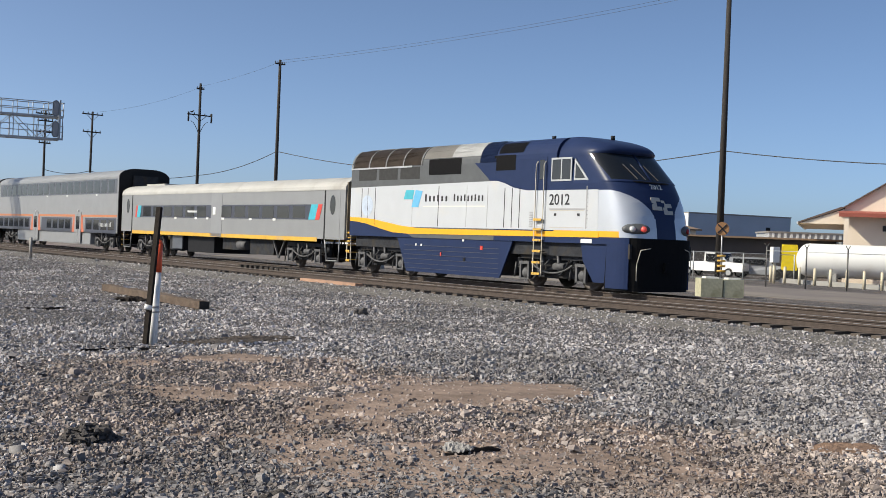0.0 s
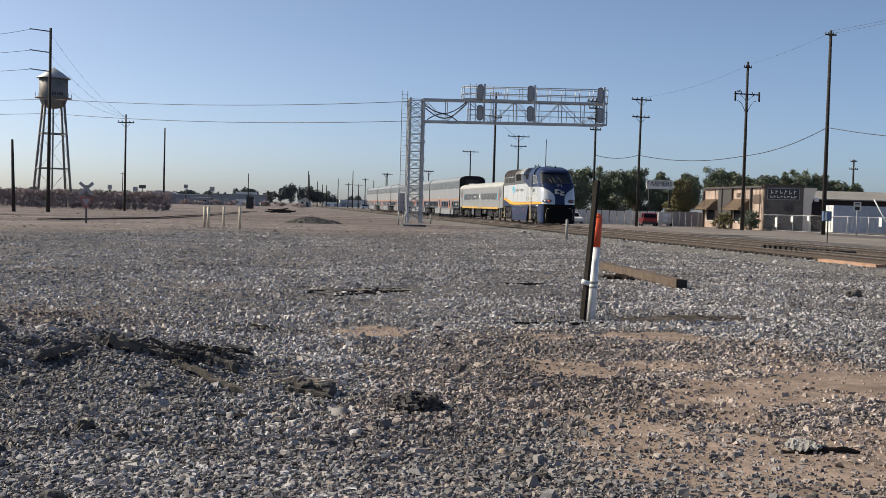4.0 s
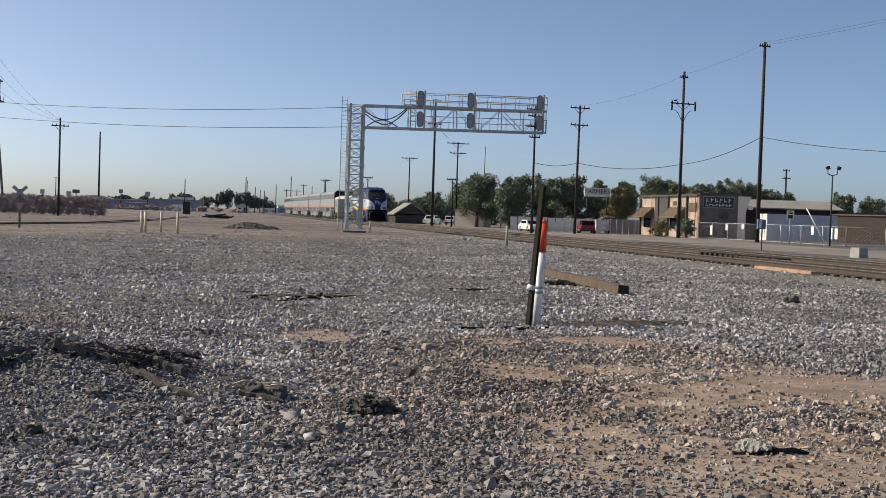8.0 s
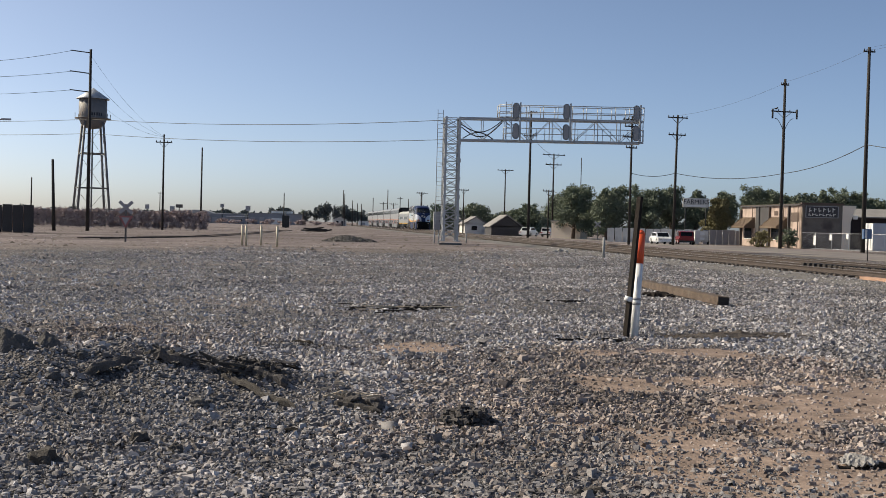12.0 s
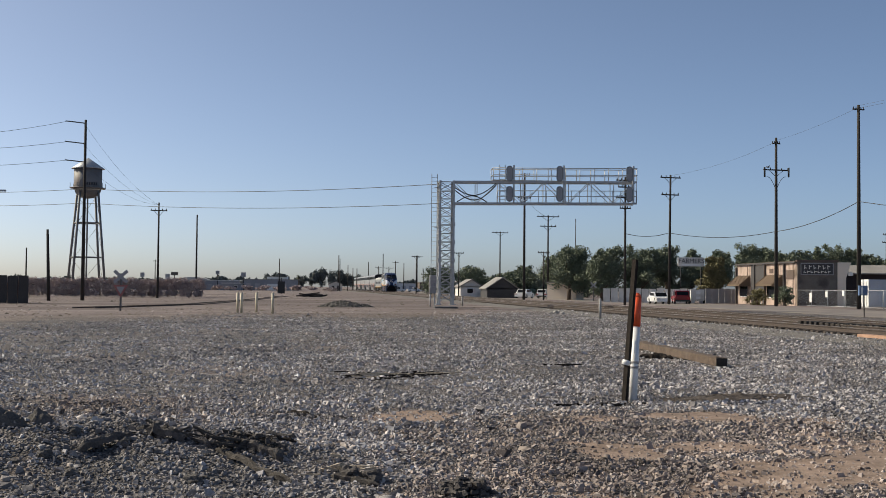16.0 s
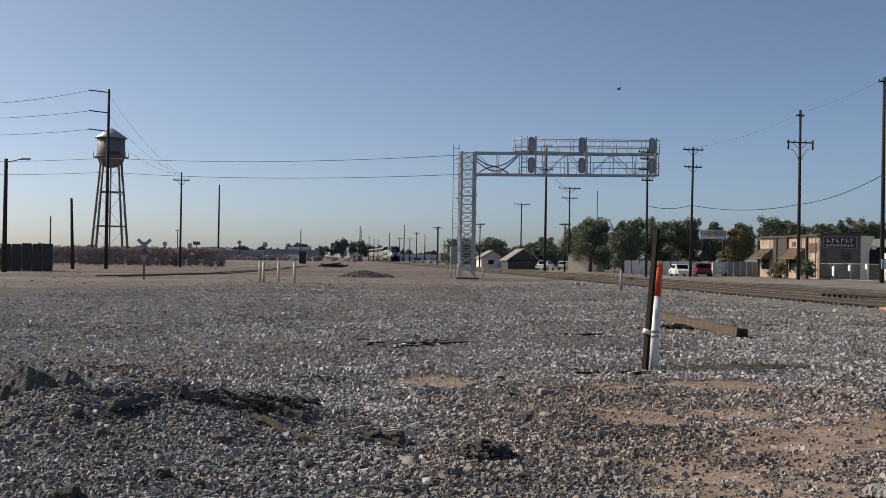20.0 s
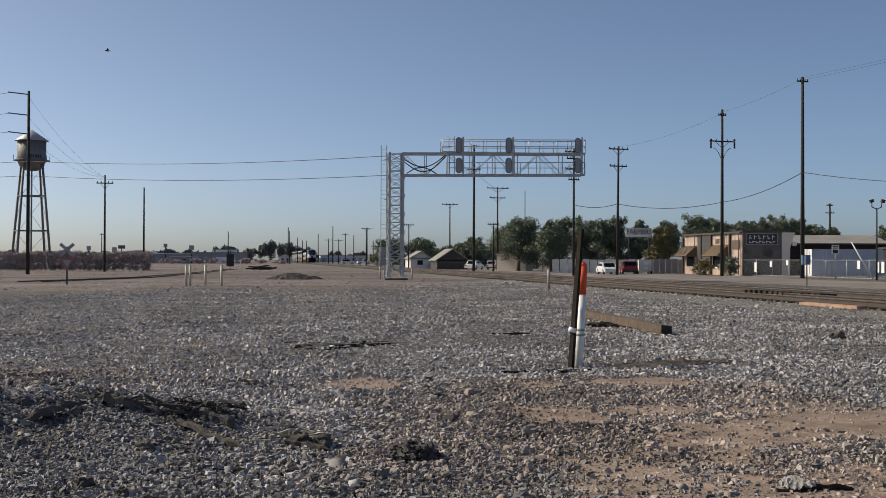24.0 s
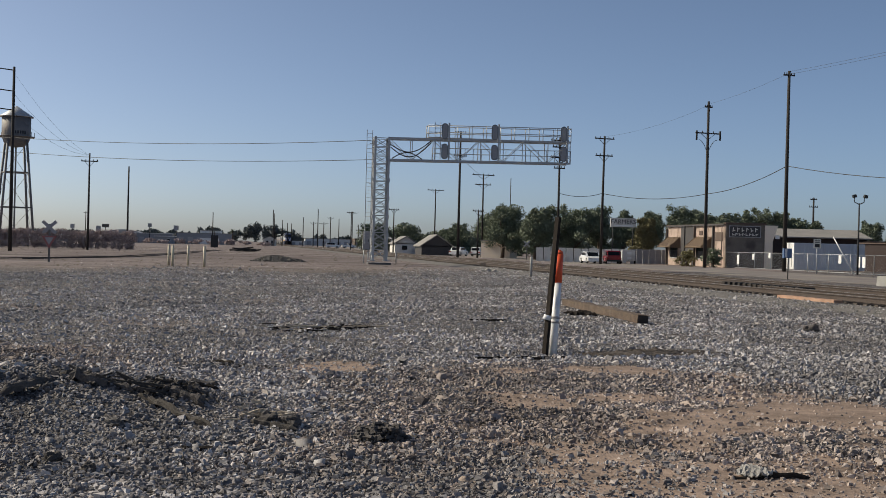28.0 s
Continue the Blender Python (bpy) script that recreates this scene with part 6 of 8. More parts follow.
    part("recess_panel", bm, "dark_front", t, "dark panel coloured as the shaded recess between the bays")
    for x in (3.9, 8.9, 12.9, 16.7):
        bm = B()
        tube(bm, (x, -0.2, 0.1), (x, -0.2, 4.6), 0.05, 8)
        part("downpipe", bm, "roof_brown", t)
    bm = B()
    box(bm, (14.4, -0.2, 1.5), (0.7, 0.2, 1.0))
    part("meter_cabinet", bm, "white_paint", t)
    for a, b in ((0.2, 4.2), (9.0, 13.6)):
        for e in (a, b):
            bm = B()
            prism(bm, [(0.0, 3.45), (-1.36, 2.3), (-1.36, 2.1), (0.0, 2.1)], e - 0.04, e + 0.04, "x")
            part("awning_cheek", bm, "awning_tan", t)
        for k in range(9):
            bm = B()
            x = a + (b - a) * (k + 0.5) / 9
            bar(bm, (x, -0.01, 3.43), (x, -1.34, 2.31), 0.05, 0.03)
            part("awning_rib", bm, "roof_brown", t)
    return t


M["dark_wall"] = material("dark_wall", (0.165, 0.142, 0.122), 0.9, 0, 0.3, 1.2, 25, 0.3, dirt=(0.09, 0.075, 0.066), dirt_at=0.52)
M["awning_tan"] = material("awning_tan", (0.17, 0.118, 0.078), 0.85, 0, 0.2, 1.5, 20)
corner_store()
building("long_shed", pose(59.3, 128.0, 0, 0, 0, -8), 12.0, 9.0, 3.6, "maroon", "roof_grey", "long low maroon building with a grey roof", "building", [("window", 3.0, 4.4, 1.2, 2.2, "glass_dark")], overhang=0.5)
building("dark_shed", pose(71.0, 126.0, 0, 0, 0, -8), 26.0, 8.0, 3.3, "maroon", "roof_brown", "dark maroon flat-roofed building", "building", overhang=0.3)


def shed_roof():
    t = thing("pitched_roof", pose(59.0, 127.7, 3.6, 0, 0, -8), "grey shallow pitched roof of the long building", "roof")
    bm = B()
    prism(bm, [(-0.4, 0.0), (-0.4, 0.12), (4.6, 1.15), (9.6, 0.12), (9.6, 0.0)], -0.3, 12.6, "x")
    part("covering", bm, "roof_grey", t)


shed_roof()


def container(at, L, wd, h, mat_, label, end=None):
    t = thing("shipping_container", at, label, "container")
    bm = B()
    box(bm, (L / 2, wd / 2, h / 2 + 0.1), (L, wd, h))
    part("body", bm, mat_, t)
    for k in range(int(L / 0.45)):
        bm = B()
        box(bm, (0.25 + k * 0.45, -0.02, h / 2 + 0.1), (0.2, 0.06, h - 0.3))
        part("corrugation", bm, mat_, t)
    if end:
        bm = B()
        box(bm, (-0.03, wd / 2, h / 2 + 0.1), (0.06, wd, h))
        e = part("door", bm, end, t, "white container door")
        for y in (0.5, wd - 0.5):
            bm = B()
            tube(bm, (-0.08, y, 0.3), (-0.08, y, h - 0.1), 0.025, 6)
            part("locking_bar", bm, "galvanised", e)
    return t


container(pose(54.9, 111.6, 0, 0, 0, -3), 7.6, 2.4, 2.75, "container_blue", "pale blue shipping container with a white end", "white_paint")
chain_fence([(51.0, 120.4), (51.8, 106.5), (52.5, 91.8)], 1.75, notices=[(51.2, 117.0, 0.95, 0.55, 1.0), (51.4, 113.6, 1.3, 0.5, 0.6), (51.6, 110.2, 1.45, 0.45, 0.5), (52.2, 97.0, 1.3, 0.5, 0.75), (52.35, 94.0, 1.1, 0.55, 0.95), (52.4, 93.2, 1.1, 0.5, 0.95)])
chain_fence([(52.5, 91.8), (56.0, 91.4)], 1.75)
chain_fence([(46.0, 61.5), (50.5, 57.0), (58.0, 47.0)], 1.8, notices=[(47.2, 60.2, 1.2, 0.5, 0.9), (52.0, 55.0, 1.2, 0.5, 0.9)])


def flood_lamp(x, y, h):
    t = thing("flood_lamp", pose(x, y, 0), "grey steel pole with twin floodlights", "street lamp")
    bm = B()
    tube(bm, (0, 0, 0), (0, 0, h - 0.7), 0.09, 8, 0.06)
    part("pole", bm, "signal_black", t)
    for s in (-1, 1):
        bm = B()
        tube(bm, (0, 0, h - 0.8), (s * 0.45, 0, h - 0.6), 0.04, 6), tube(bm, (s * 0.45, 0, h - 0.6), (s * 0.45, 0, h - 0.2), 0.04, 6)
        part("bracket", bm, "signal_black", t)
        bm = B()
        box(bm, (s * 0.52, -0.1, h - 0.1), (0.3, 0.26, 0.26), Matrix.Rotation(s * 0.3, 3, "Y"))
        part("floodlight", bm, "signal_black", t)


flood_lamp(51.6, 92.9, 6.9)


def small_street_things():
    t = thing("notice_post", pose(34.2, 70.2, 0), "blue box sign on a slim post", "sign")
    bm = B()
    tube(bm, (0, 0, 0), (0, 0, 2.0), 0.035, 6)
    part("post", bm, "signal_black", t)
    bm = B()
    box(bm, (-0.08, 0, 1.7), (0.55, 0.2, 0.62))
    part("box", bm, "sign_blue", t)
    bm = B()
    box(bm, (-0.2, -0.12, 1.7), (0.14, 0.03, 0.5))
    part("notice", bm, "white_paint", t)
    t = thing("speed_sign", pose(47.86, 93.0, 0, 0, 0, -20), "white rectangular road sign on a slim steel post", "road sign")
    bm = B()
    tube(bm, (0, 0.04, 0), (0, 0.04, 2.9), 0.035, 8)
    part("post", bm, "galvanised", t)
    bm = B()
    box(bm, (0, 0, 2.6), (0.62, 0.02, 0.78))
    plate = part("plate", bm, "fence_white", t)
    for z, w, h in ((2.86, 0.44, 0.07), (2.74, 0.4, 0.07), (2.45, 0.4, 0.3)):
        bm = B()
        box(bm, (0, -0.014, z), (w, 0.008, h))
        part("lettering_bar", bm, "letter_black", plate)
    t = thing("leaning_pole", pose(49.7, 89.9, 0), "white leaning steel pole", "pole")
    bm = B()
    tube(bm, (0, 0, 0), (-1.75, 0.5, 3.2), 0.05, 8)
    part("shaft", bm, "white_paint", t)
    t = thing("concrete_block", pose(34.5, 58.9, 0, 0, 0, 20), "pale concrete block on the gravel", "block")
    bm = B()
    box(bm, (0, 0, 0.28), (0.75, 0.65, 0.56), None, 0.9)
    bmesh.ops.bevel(bm, geom=bm.edges[:], offset=0.03, segments=2)
    part("body", bm, "concrete", t)
    # utility boxes near the crossing
    for k, (x, y, w, h) in enumerate(((32.75, 31.2, 0.85, 0.72), (33.5, 30.75, 0.8, 0.7))):
        t = thing("utility_box", pose(x, y, 0, 0, 0, -32), "pale utility box with faded paint and graffiti", "utility box", "utility boxes")
        bm = B()
        box(bm, (0, 0, h / 2), (w, 0.85, h))
        bmesh.ops.bevel(bm, geom=bm.edges[:], offset=0.03, segments=2)
        part("body", bm, "graffiti", t)
        bm = B()
        box(bm, (0.05, 0, h + 0.03), (w * 0.6, 0.6, 0.07))
        part("lid", bm, "white_paint", t)


M["graffiti"] = material("graffiti", (0.52, 0.50, 0.36), 0.7, 0, 0.2, 1.5, 10, dirt=(0.25, 0.22, 0.12), dirt_at=0.55)
small_street_things()


def vehicle(name, at, L, w, h, paint, label, kind="car"):
    """A parked road vehicle, nose towards +x."""
    t = thing(name, at, label, "car" if kind != "pickup" else "pickup truck")
    hood = 0.55 * h
    if kind == "car":
        prof = [(0, 0.28), (0, hood), (0.12 * L, hood + 0.04), (0.26 * L, h), (0.62 * L, h), (0.78 * L, hood + 0.05), (L, hood - 0.08), (L, 0.28)]
    elif kind == "suv":
        prof = [(0, 0.3), (0, hood + 0.1), (0.04 * L, h - 0.05), (0.1 * L, h), (0.62 * L, h), (0.76 * L, hood + 0.12), (L, hood + 0.02), (L, 0.3)]
    else:
        prof = [(0, 0.4), (0, hood + 0.1), (0.42 * L, hood + 0.1), (0.43 * L, h), (0.66 * L, h), (0.76 * L, hood + 0.12), (L, hood + 0.06), (L, 0.4)]
    bm = B()
    prism(bm, prof, -w / 2, w / 2, "y")
    for v in bm.verts:
        if v.co.z > hood + 0.06:
            v.co.y *= 0.82
    bmesh.ops.bevel(bm, geom=bm.edges[:], offset=0.04, segments=2)
    part("body", bm, paint, t)
    for s in (-1, 1):
        bm = B()
        if kind == "pickup":
            g = rect(0.46 * L, 0.66 * L, hood + 0.14, h - 0.1)
        elif kind == "suv":
            g = rect(0.1 * L, 0.64 * L, hood + 0.16, h - 0.12)
        else:
            g = [(0.2 * L, hood + 0.07), (0.28 * L, h - 0.1), (0.6 * L, h - 0.1), (0.72 * L, hood + 0.07)]
        prism(bm, g, s * w * 0.46, s * (w * 0.46 + 0.03), "y")
        part("side_window", bm, "glass_dark", t)
        for x in (0.2 * L, 0.8 * L):
            bm = B()
            lathe(bm, [(0.2, -0.1), (0.32, -0.1), (0.33, 0.0), (0.32, 0.1), (0.2, 0.1)], 18, (x, s * (w / 2 - 0.08), 0.33), "y")
            wh = part("wheel", bm, "rubber", t)
            bm = B()
            lathe(bm, [(0.0, -0.11), (0.19, -0.11), (0.19, 0.11), (0.0, 0.11)][1:3], 14, (x, s * (w / 2 - 0.08), 0.33), "y")
            part("hub", bm, "galvanised", wh)
    # windscreen and rear window on the slopes of the cabin
    for name, p, q in (("windscreen", prof[-4], prof[-3]), ("rear_window", prof[2], prof[3]) if kind != "suv" else ("rear_window", prof[1], prof[2])):
        d = Vector((q[0] - p[0], 0, q[1] - p[1]))
        out = Vector((-d.z, 0, d.x)).normalized() * 0.012
        lo, hi = Vector((p[0], 0, p[1])) + d * 0.1 + out, Vector((p[0], 0, p[1])) + d * 0.88 + out
        bm = B()
        rim = [bm.verts.new((*v.xz[:1], sy * w * 0.37, v.z)) for v, sy in ((lo, -1), (lo, 1), (hi, 1), (hi, -1))]
        bm.faces.new(rim)
        bmesh.ops.solidify(bm, geom=bm.faces[:], thickness=0.02)
        part(name, bm, "glass_dark", t)
    for x, name, mt in ((0, "tail_light", "red_glass"), (L, "headlight", "lamp_glass")):
        for s in (-1, 1):
            bm = B()
            box(bm, (x, s * w * 0.38, hood - 0.14), (0.07, w * 0.2, 0.14))
            bmesh.ops.bevel(bm, geom=bm.edges[:], offset=0.02, segments=1)
            part(name, bm, mt, t)
        bm = B()
        box(bm, (x, 0, 0.38), (0.1, w * 0.92, 0.2))
        bmesh.ops.bevel(bm, geom=bm.edges[:], offset=0.03, segments=2)
        part("bumper", bm, "signal_black" if kind != "car" else paint, t)
    return t


vehicle("red_car", pose(41.3, 129.5, 0, 0, 0, 78), 4.3, 1.8, 1.55, "car_red", "red sport utility car parked along the street", "suv")
STREET_CAR = vehicle("white_car", pose(0, 0, 0), 4.2, 1.7, 1.36, "car_white", "white saloon car rolling up beside the red car", "car")


def cargo_trailer(at):
    t = thing("cargo_trailer", at, "small white box trailer parked along the panel fence", "trailer")
    bm = B()
    box(bm, (0, 0, 1.0), (1.5, 2.6, 1.3))
    bmesh.ops.bevel(bm, geom=bm.edges[:], offset=0.05, segments=2)
    body = part("body", bm, "fence_white", t)
    for z in (0.7, 1.3):
        bm = B()
        box(bm, (0.1, -1.31, z), (0.5, 0.02, 0.3))
        part("notice", bm, "white_paint", body)
    for sx in (-1, 1):
        bm = B()
        lathe(bm, [(0.16, -0.1), (0.3, -0.1), (0.31, 0.0), (0.3, 0.1), (0.16, 0.1)], 16, (sx * 0.82, 0, 0.31), "x")
        part("wheel", bm, "rubber", t)
        bm = B()
        prism(bm, [(0.45 * math.cos(math.pi * k / 8), 0.4 + 0.32 * math.sin(math.pi * k / 8)) for k in range(9)], sx * 0.76, sx * 0.92, "x")
        part("mudguard", bm, "fence_grey", t)
    bm = B()
    bar(bm, (0, -1.3, 0.4), (0, -2.3, 0.38), 0.08)
    part("drawbar", bm, "post_steel", t)
    return t


cargo_trailer(pose(44.7, 134.6, 0, 0, 0, -16))
vehicle("white_car", pose(32.3, 187.0, 0, 0, 0, 60), 4.6, 1.8, 1.5, "car_white", "white car parked far down the street", "car")
vehicle("white_car", pose(35.5, 185.0, 0, 0, 0, 60), 4.6, 1.8, 1.5, "car_white", "white car parked far down the street", "suv")
vehicle("pickup_truck", pose(58.0, 68.3, 0, 0, 0, -60), 5.4, 1.9, 1.75, "car_white", "white pickup truck parked behind the fence", "pickup")
vehicle("pickup_truck", pose(62.2, 60.6, 0, 0, 0, -75), 5.4, 1.9, 1.75, "car_white", "white pickup truck parked behind the fence", "pickup")
vehicle("grey_car", pose(63.6, 57.2, 0, 0, 0, -60), 4.4, 1.8, 1.5, "far_blue", "grey car parked behind the tank fence", "suv")


def board_fence(name, a, b, h, mat_, label, step=0.9):
    t = thing(name, pose(0, 0, 0), label, "fence")
    a, b = Vector((*a, 0)), Vector((*b, 0))
    n = int((b - a).length / step)
    ang = math.degrees(math.atan2(b.y - a.y, b.x - a.x))
    bm = B()
    box(bm, (0, 0, 0), (step - 0.05, 0.06, h))
    me = mesh_of("panel", bm, mat_)
    rng = random.Random(3)
    for k in range(n):
        p = a.lerp(b, (k + 0.5) / n)
        o = new("panel", me)
        o.parent = t
        o.matrix_basis = pose(p.x, p.y, h / 2 + rng.uniform(-0.05, 0.05), 0, 0, ang)
    return t


board_fence("panel_fence", (34.8, 141.0), (45.8, 138.5), 1.75, "fence_white", "white weathered panel fence along the street")
board_fence("panel_fence", (46.2, 138.4), (51.5, 139.5), 1.8, "fence_grey", "grey metal panel fence along the street")
building("small_house", pose(33.0, 167.5, 0, 0, 0, -28), 4.4, 4.0, 2.5, "cream", "roof_grey", "small cream shed under the trees", "shed", overhang=0.15)
building("white_cottage", pose(24.6, 204, 0, 0, 0, 0), 4.0, 8.0, 1.9, "fence_white", "roof_grey", "small white gabled cottage", "house", gable=1.3, openings=[("window", 1.2, 2.2, 0.7, 1.5, "glass_dark")])
building("dark_cottage", pose(27.5, 191, 0, 0, 0, 0), 5.2, 8.0, 1.6, "dark_front", "roof_grey", "grey cottage with a dark gabled roof", "house", gable=1.9)


def market_sign():
    t = thing("market_sign", pose(47.2, 150, 0, 0, 0, 0), "faded white market sign on posts above the trees", "sign")
    for x in (0.4, 3.2):
        bm = B()
        tube(bm, (x, 0.1, 0), (x, 0.1, 5.7), 0.08, 8)
        part("post", bm, "signal_black", t)
    bm = B()
    box(bm, (1.8, 0, 5.35), (3.6, 0.15, 1.2))
    part("board", bm, "fence_white", t)
    lettering("FARMERS", 0.86, "letter_black", t, pose(1.8, -0.09, 5.2, 90, 0, 0), "sign_text")
    bm = B()
    box(bm, (1.8, -0.09, 4.95), (2.6, 0.02, 0.18))
    part("lettering_bar", bm, "white_paint", t)


market_sign()

# street trees
STREET_TREES = ((35.7, 165, 8.3, 3.6, "leaf"), (38.6, 157, 7.0, 2.9, "leaf"), (42.6, 168, 8.0, 3.2, "leaf"), (46.6, 166, 8.2, 3.4, "leaf"), (51.1, 168, 8.4, 2.8, "leaf"), (54.3, 166, 7.6, 2.4, "leaf"), (52.2, 150, 6.0, 2.0, "leaf_dry"), (58.6, 166, 7.4, 2.6, "leaf"), (63.4, 166, 8.4, 3.1, "leaf"), (65.9, 164, 8.0, 2.8, "leaf"), (68.7, 162, 7.4, 2.8, "leaf"), (71.5, 162, 7.8, 2.6, "leaf"), (74.6, 162, 8.3, 2.9, "leaf"), (77.2, 162, 7.8, 2.6, "leaf"), (79.9, 162, 6.9, 2.5, "leaf"), (82.6, 162, 6.6, 2.4, "leaf"), (90.5, 160, 6.8, 2.4, "leaf"), (95.5, 160, 6.4, 3.0, "leaf"), (37.5, 178, 7.4, 3.8, "leaf"), (27.0, 262, 6.4, 5.0, "leaf"), (34.0, 262, 6.8, 5.0, "leaf"), (43.3, 262, 5.8, 3.6, "leaf"), (46.0, 262, 6.7, 4.0, "leaf"), (50.0, 215, 7.0, 4.6, "leaf"))
for k, (x, y, h, r, mt) in enumerate(STREET_TREES):
    tree(x, y, h * 1.06, r * 1.12, 20 + k, mt, 11500 if y < 180 else 6000, 0.145 if y < 180 else 0.22, 0.2 if y < 180 else 0.1)

# bushes by the shop
tree(48.3, 124.5, 2.2, 1.3, 91, "leaf_dry", 900, 0.12, 0.0, "low dry shrub beside the shop wall")
tree(49.4, 119.5, 2.4, 1.3, 92, "leaf", 900, 0.12, 0.0, "low green shrub beside the shop wall")


# ---- yard across the crossing: tank, depot, trailers ----
def gas_tank():
    t = thing("gas_tank", pose(57.4, 46.4, 0, 0, 0, -56.5), "white horizontal gas tank on concrete saddles", "storage tank")
    bm = B()
    prof = [(0.05, 0.0)] + [(1.03 * math.sin(a), 0.75 - 0.75 * math.cos(a)) for a in [math.pi / 2 * k / 7 for k in range(1, 8)]]
    prof += [(1.03, 11.0)] + [(1.03 * math.cos(a), 11.0 + 0.75 * math.sin(a)) for a in [math.pi / 2 * k / 7 for k in range(1, 7)]]
    lathe(bm, prof, 32, (0, 0, 1.5), "x")
    part("shell", bm, "tank_white", t)
    for x in (2.2, 9.2):
        bm = B()
        box(bm, (x, 0, 0.35), (0.5, 1.7, 0.7))
        part("saddle", bm, "concrete", t)
    bm = B()
    tube(bm, (5.5, 0, 2.5), (5.5, 0, 2.75), 0.25, 14)
    part("manway", bm, "tank_white", t)


gas_tank()


def bollards():
    first = thing("bollard", pose(56.5, 47.6, 0), "cream painted steel bollard guarding the tank", "bollard", "bollards round the tank")
    bm = B()
    tube(bm, (0, 0, 0), (0, 0, 1.0), 0.09, 12), tube(bm, (0, 0, 1.0), (0, 0, 1.05), 0.09, 12, 0.03)
    part("pipe", bm, "post_cream", first)
    for k in range(1, 8):
        copy_thing(first, pose(56.5 - k * 0.35, 47.6 - k * 1.37, 0))


bollards()
for k in range(7):
    t = thing("parking_block", pose(57.4 - k * 0.4, 46.9 - k * 1.5, 0, 0, 0, -75), "low pale concrete block beside the bollards", "block", "blocks under the tank")
    bm = B()
    box(bm, (0, 0, 0.14), (1.1, 0.35, 0.28), None, 0.9)
    part("body", bm, "concrete", t)


def depot():
    t = thing("depot", pose(62.9, 47.0, 0, 0, 0, -54), "cream depot building with dark brown roof and red canopy", "building")
    w, d, h = 16.0, 16.0, 5.0
    for c, s in (((w / 2, 0.1, h / 2), (w, 0.2, h)), ((0.1, d / 2 + 0.1, h / 2), (0.2, d - 0.2, h)), ((w / 2, d + 0.1, h / 2), (w, 0.2, h)), ((w - 0.1, d / 2 + 0.1, h / 2), (0.2, d - 0.2, h))):
        bm = B()
        box(bm, c, s)
        part("wall", bm, "cream", t)
    top = h + 0.63 * w / 2
    bm = B()
    prism(bm, [(0, h), (w, h), (w / 2, top)], 0.0, 0.2, "y")
    part("gable", bm, "cream", t)
    for s in (0, 1):
        e = lambda x: x if s == 0 else w - x
        bm = B()
        prism(bm, [(e(-0.25), h - 0.05), (w / 2, top + 0.16), (w / 2, top + 0.01), (e(-0.05), h - 0.02)], -0.3, d + 0.4, "y")
        part("roof", bm, "roof_brown", t, "dark brown shingle roof")
        bm = B()
        prism(bm, [(e(-0.2), h + 0.05), (e(-2.95), 3.98), (e(-2.9), 3.9), (e(-0.1), h - 0.08)], -0.3, d + 0.4, "y")
        part("porch_roof", bm, "roof_brown", t, "dark brown porch roof")
        bm = B()
        prism(bm, [(e(-2.85), 3.9), (e(-0.02), 3.9), (e(-0.02), h - 0.1)], -0.2, d, "y")
        part("porch_soffit", bm, "cream", t)
        bm = B()
        box(bm, (e(-2.93), d / 2, 3.92), (0.1, d + 0.6, 0.14))
        part("gutter", bm, "white_paint", t)
    bm = B()
    box(bm, (w / 2 - 0.1, -0.75, h - 0.42), (w + 0.5, 1.5, 0.26), Matrix.Rotation(0.12, 3, "X"))
    part("red_canopy", bm, "roof_red", t, "red metal canopy")
    bm = B()
    box(bm, (0.12, -1.25, 2.2), (0.3, 0.3, 4.4))
    part("canopy_post", bm, "cream", t)
    bm = B()
    box(bm, (2.6, -0.15, 3.7), (0.5, 0.3, 0.36))
    part("wall_lamp", bm, "signal_black", t)


depot()
building("warehouse", pose(89.3, 85.4, 0, 0, 0, -13), 13.2, 14, 5.8, "warehouse_blue", "roof_grey", "large blue-grey metal warehouse with a white end", "warehouse", [("vent", 10.0, 10.4, 4.2, 4.6, "black_paint")], side_openings=[("white_bay", 0.0, 14.0, 0, 5.8, "white_paint")], overhang=0.05)
building("brown_shop", pose(65.8, 118.0, 0, 0, 0, -75.8), 14.6, 7, 3.0, "maroon", "roof_brown", "brown windowless shop with a flat dark roof", "building", openings=[("window", 9.5, 10.5, 1.0, 1.8, "fence_white")], overhang=0.15)
building("cream_hall", pose(64.8, 88.2, 0, 0, 0, -84), 14.6, 13, 3.9, "cream", "roof_rust", "cream hall with a rusty shallow gabled roof", "building", [("window", 6.7, 7.6, 3.9, 4.6, "glass_dark")], gable=1.35, overhang=0.4)
building("open_shed", pose(64.0, 70.5, 0, 0, 0, -46), 18, 5, 3.0, "dark_front", "roof_rust", "dark open shed with a weathered metal roof", "shed", overhang=0.6)
building("metal_shed", pose(76.2, 64.0, 0, 0, 0, -40), 14, 6, 3.6, "galvanised", "roof_grey", "grey ribbed metal shed behind the tank", "shed", [("rib", 0.3 + 0.5 * k, 0.36 + 0.5 * k, 2.2, 3.55, "white_paint") for k in range(27)], overhang=0.1)


